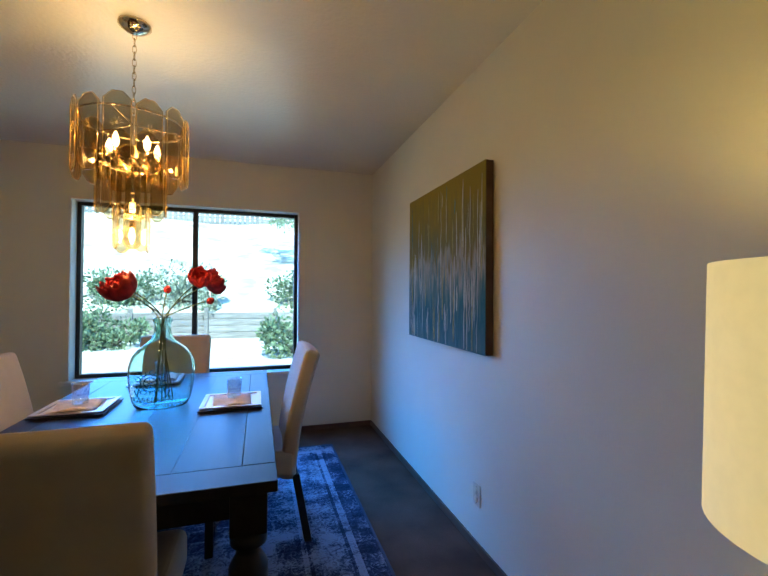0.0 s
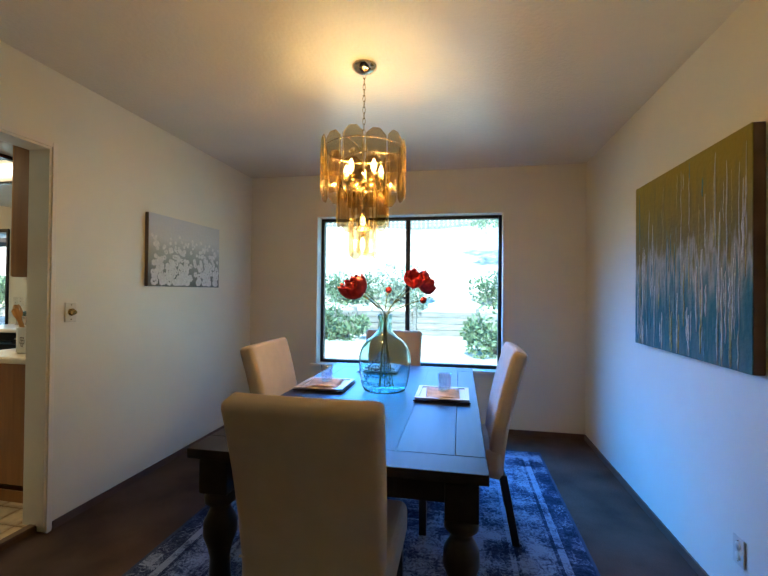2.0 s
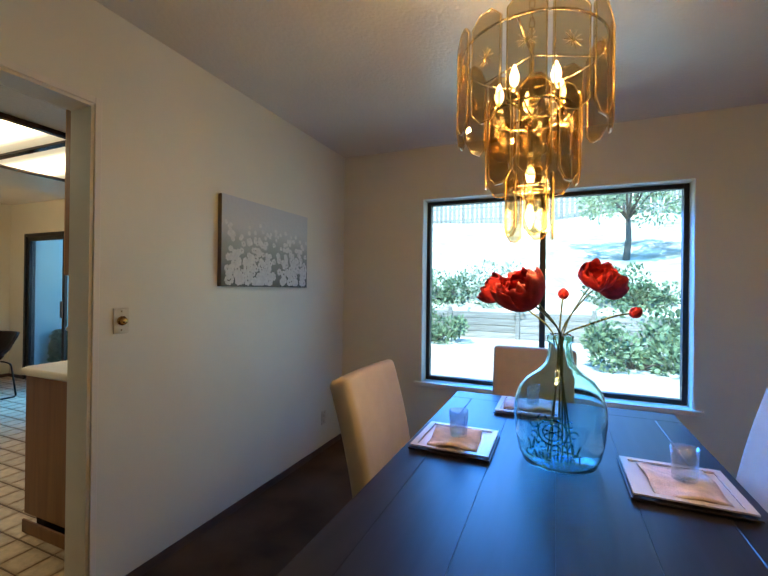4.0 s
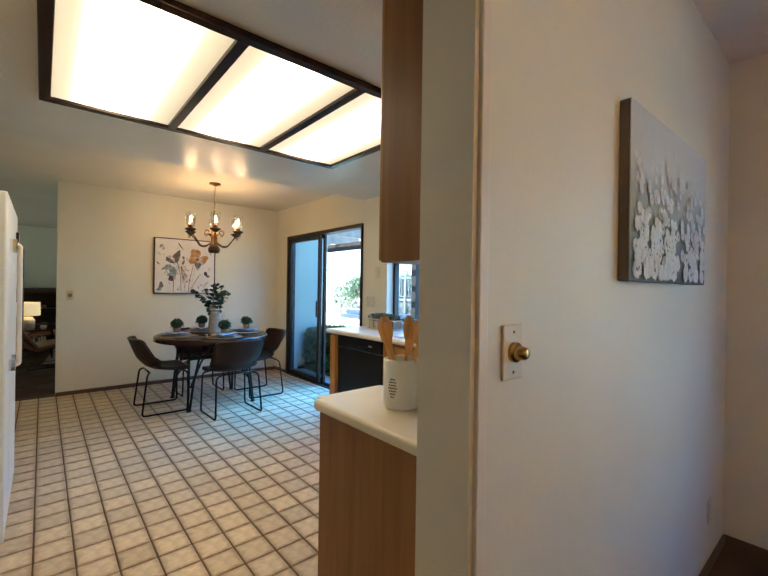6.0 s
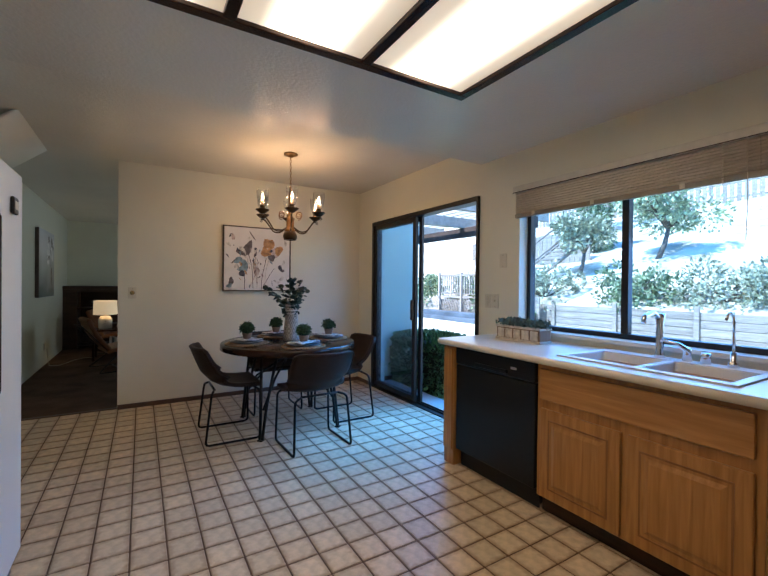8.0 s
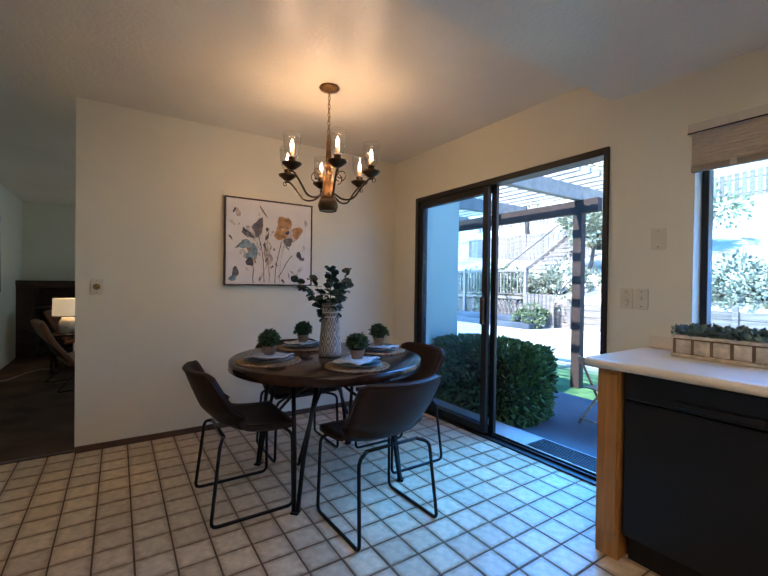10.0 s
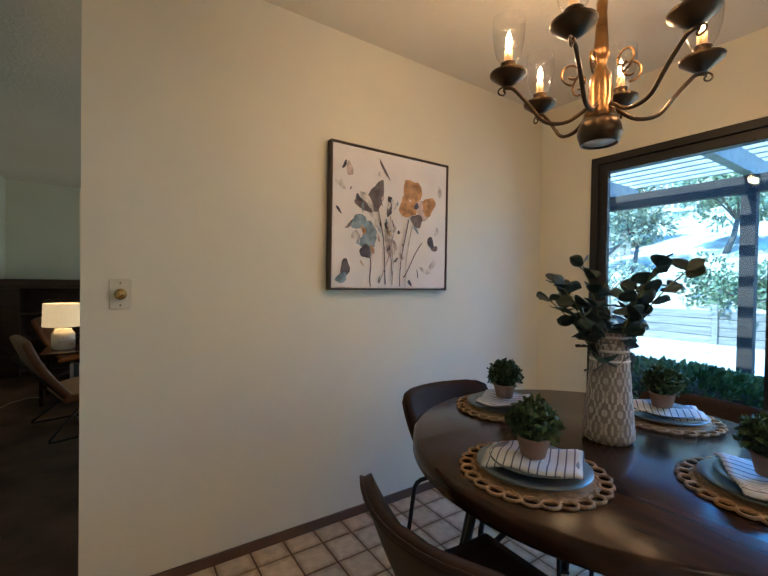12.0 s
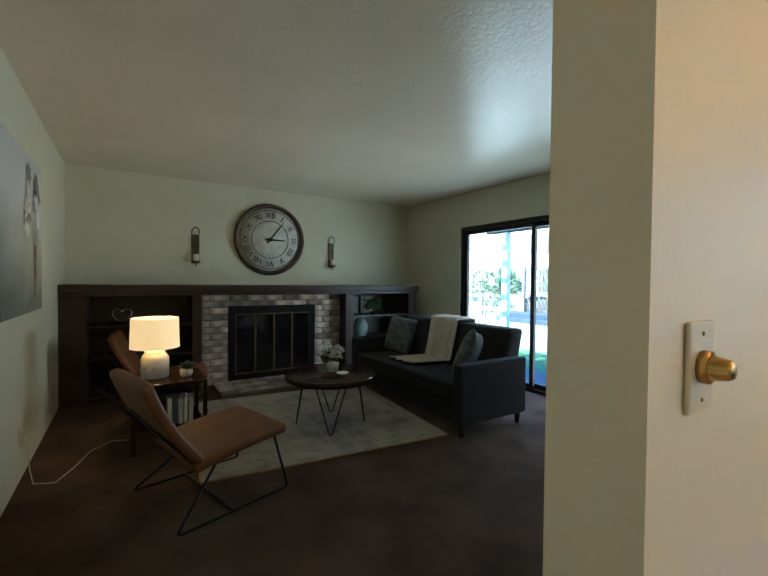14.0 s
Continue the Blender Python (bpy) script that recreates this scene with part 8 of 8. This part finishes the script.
for k in range(30):
    o = new("baluster", balu)
    o.parent, o.matrix_basis = dk, pose(-2.1 + k * 0.145, 0, 0)
for x in (-2.15, -0.7, 0.75, 2.15):
    part("post", box(x - 0.05, x + 0.05, -0.95, -0.85, 0, 1.95, 0.006), FENCE, dk)
lat = bmesh.new()
for k in range(26):
    for s in (-1, 1):
        x = -2.1 + k * 0.165
        tube([(x, -0.88 + 0.012 * s, 0.05), (x + s * 0.42, -0.88 + 0.012 * s, 0.85)], 0.012, 4, False, lat)
part("lattice", lat, FENCE, dk)
part("skirt_boards", boxes(*[(2.25 + 0.14 * k, 2.37 + 0.14 * k, -1.1, -1.06, 0, 1.05) for k in range(8)]), FENCE, dk)
for k in range(14):
    part("step", box(-0.2 + 0.22 * k * 0.4 - 0.5, -0.2 + 0.22 * k * 0.4 + 0.5, 1.2 + 0.24 * k, 1.48 + 0.24 * k, 1.05 + 0.19 * k, 1.10 + 0.19 * k), FENCE, dk)
for s in (-0.62, 0.62):
    part("stringer", tube([(-0.2 + s, 1.2, 1.0), (-0.2 + s + 0.088 * 13, 4.4, 1.05 + 0.19 * 13)], 0.07, 4), FENCE, dk)
    part("handrail", tube([(-0.2 + s, 1.2, 1.9), (-0.2 + s + 0.088 * 13, 4.4, 1.95 + 0.19 * 13)], 0.045, 6), FENCE, dk)
part("platform_step", boxes((-2.4, 3.2, -2.1, -1.2, 0, 0.16), (-2.4, 3.0, -1.75, -1.2, 0.16, 0.32), bevel=0.01), SHADE_CONCRETE, dk)
rf = thing("stair_fence", "tall weathered board fence behind the stairs", "fence", pose(-18.5, 20.0, 1.2))
for k in range(30):
    o = new("board", bd)
    o.parent, o.matrix_basis = rf, pose(-4 + k * 0.27, 0, 0.9 + 0.05 * math.sin(k))
part("rail", boxes((-4.2, 4.0, 0.031, 0.08, 1.4, 1.5), (-4.2, 4.0, -0.05, 0.1, -0.5, 0.92)), FENCE, rf)

# folding chair and table on the patio
TEAK = wood("garden_teak", (0.26, 0.16, 0.09), (0.46, 0.32, 0.20), 0.7, (8, 8, 8))


def folding_chair(m, label):
    c = thing("folding_chair", label, "chair", m, group="patio furniture")
    for s in (-1, 1):
        part("leg", tube([(s * 0.20, 0.24, 0.0), (s * 0.20, -0.20, 0.84)], 0.014, 6), TEAK, c)
        part("leg", tube([(s * 0.175, -0.22, 0.0), (s * 0.175, 0.20, 0.44)], 0.014, 6), TEAK, c)
    for k in range(6):
        part("seat_slat", box(-0.19, 0.19, -0.14 + k * 0.062, -0.14 + k * 0.062 + 0.05, 0.435, 0.45, 0.003), TEAK, c)
    part("back_slat", box(-0.20, 0.20, -0.215, -0.195, 0.74, 0.83, 0.005, m=None), TEAK, c)
    for y, z in ((0.20, 0.06), (-0.18, 0.06)):
        part("stretcher", tube([(-0.19, y, z), (0.19, y, z)], 0.010, 6), TEAK, c)
    return c


folding_chair(pose(-6.25, 5.42, -0.085, 0, 0, -12) @ Matrix.Diagonal((0.90, 0.84, 0.76, 1)), "weathered wooden folding chair on the patio")
ft = thing("folding_table", "small wooden folding table on the patio", "table", pose(-5.70, 5.55, -0.085) @ Matrix.Diagonal((0.9, 0.9, 0.80, 1)))
for k in range(7):
    part("table_slat", box(-0.28, 0.28, -0.27 + k * 0.078, -0.27 + k * 0.078 + 0.068, 0.68, 0.70, 0.003), TEAK, ft)
for s in (-1, 1):
    part("leg", tube([(s * 0.24, -0.24, 0), (s * 0.24, 0.24, 0.68)], 0.014, 6), TEAK, ft)
    part("leg", tube([(s * 0.21, 0.24, 0), (s * 0.21, -0.24, 0.68)], 0.014, 6), TEAK, ft)

# ---- pieces of floor and fireplace ----
G = 0.0040                             # half a joint
tile_kinds = []
tile_rnd = random.Random(21)
for k in range(10):
    bm = box(-PX / 2 + G, PX / 2 - G, -PY / 2 + G, PY / 2 - G, -0.006, 0.0, 0.0028, 1)
    for v in bm.verts:
        v.co.x += tile_rnd.uniform(-0.0016, 0.0016)
        v.co.y += tile_rnd.uniform(-0.0016, 0.0016)
    tile_kinds.append(mesh_of("tile", bm, TILE))
rest = bmesh.new()
near = 0
for i in range(-22, 18):
    for j in range(-9, 19):
        x, y = TILE_X + (i + 0.5) * PX, TILE_Y + (j + 0.5) * PY
        x0, x1 = x - PX / 2 + G, x + PX / 2 - G
        y0, y1 = y - PY / 2 + G, y + PY / 2 - G
        if x1 < XP - 0.02 or x0 > XW + 0.04 or y1 < YS or y0 > YO - 0.02:
            continue
        inside = x0 > XP + 0.001 and x1 < XW - 0.001 and y0 > YS + 0.001 and y1 < YN - 0.001
        if inside and -5.9 < x < -3.25 and 1.25 < y < 3.40 and near < 300:
            o = new("tile", tile_kinds[tile_rnd.randrange(10)])
            o.parent, o.matrix_basis = kitchen_floor, pose(x, y, 0)
            near += 1
        else:
            add_box(rest, max(x0, XP - 0.02), min(x1, XW + 0.04), max(y0, YS), min(y1, YO - 0.02), -0.006, 0.0)
tagged(part("tile_field", rest, TILE, kitchen_floor), kind="stuff")

brick_me = {}


def brick(parent, x0, x1, y0, y1, z0, z1):
    key = (round(x1 - x0, 3), round(y1 - y0, 3), round(z1 - z0, 3))
    if key not in brick_me:
        brick_me[key] = mesh_of("brick", box(0, key[0], 0, key[1], 0, key[2], 0.004, 1), BRICK)
    o = new("brick", brick_me[key])
    o.parent, o.matrix_basis = parent, pose(x0, y0, z0)


rnd = random.Random(9)
course = 0.0775
for k in range(14):
    z0, z1 = k * course + 0.005, (k + 1) * course - 0.005
    for a, b in (((1.562, 1.88), (3.0, 3.378)) if z1 < 0.95 else ((1.562, 3.378),)):
        y = a - (0.11 if k % 2 else 0.0)
        while y < b - 0.02:
            y0, y1 = max(y, a) + 0.005, min(y + 0.22, b) - 0.005
            if y1 - y0 > 0.03:
                brick(fp, BX - 0.02, BX + 0.012 + rnd.choice((0, 0.003, 0.006, 0.009)), y0, y1, z0, z1)
            y += 0.22
for i in range(5):
    for j in range(8):
        y0 = 1.705 + j * 0.193
        brick(hearth, BX + 0.005 + i * 0.115, BX + 0.112 + i * 0.115, y0, y0 + 0.183, 0.018, 0.034)
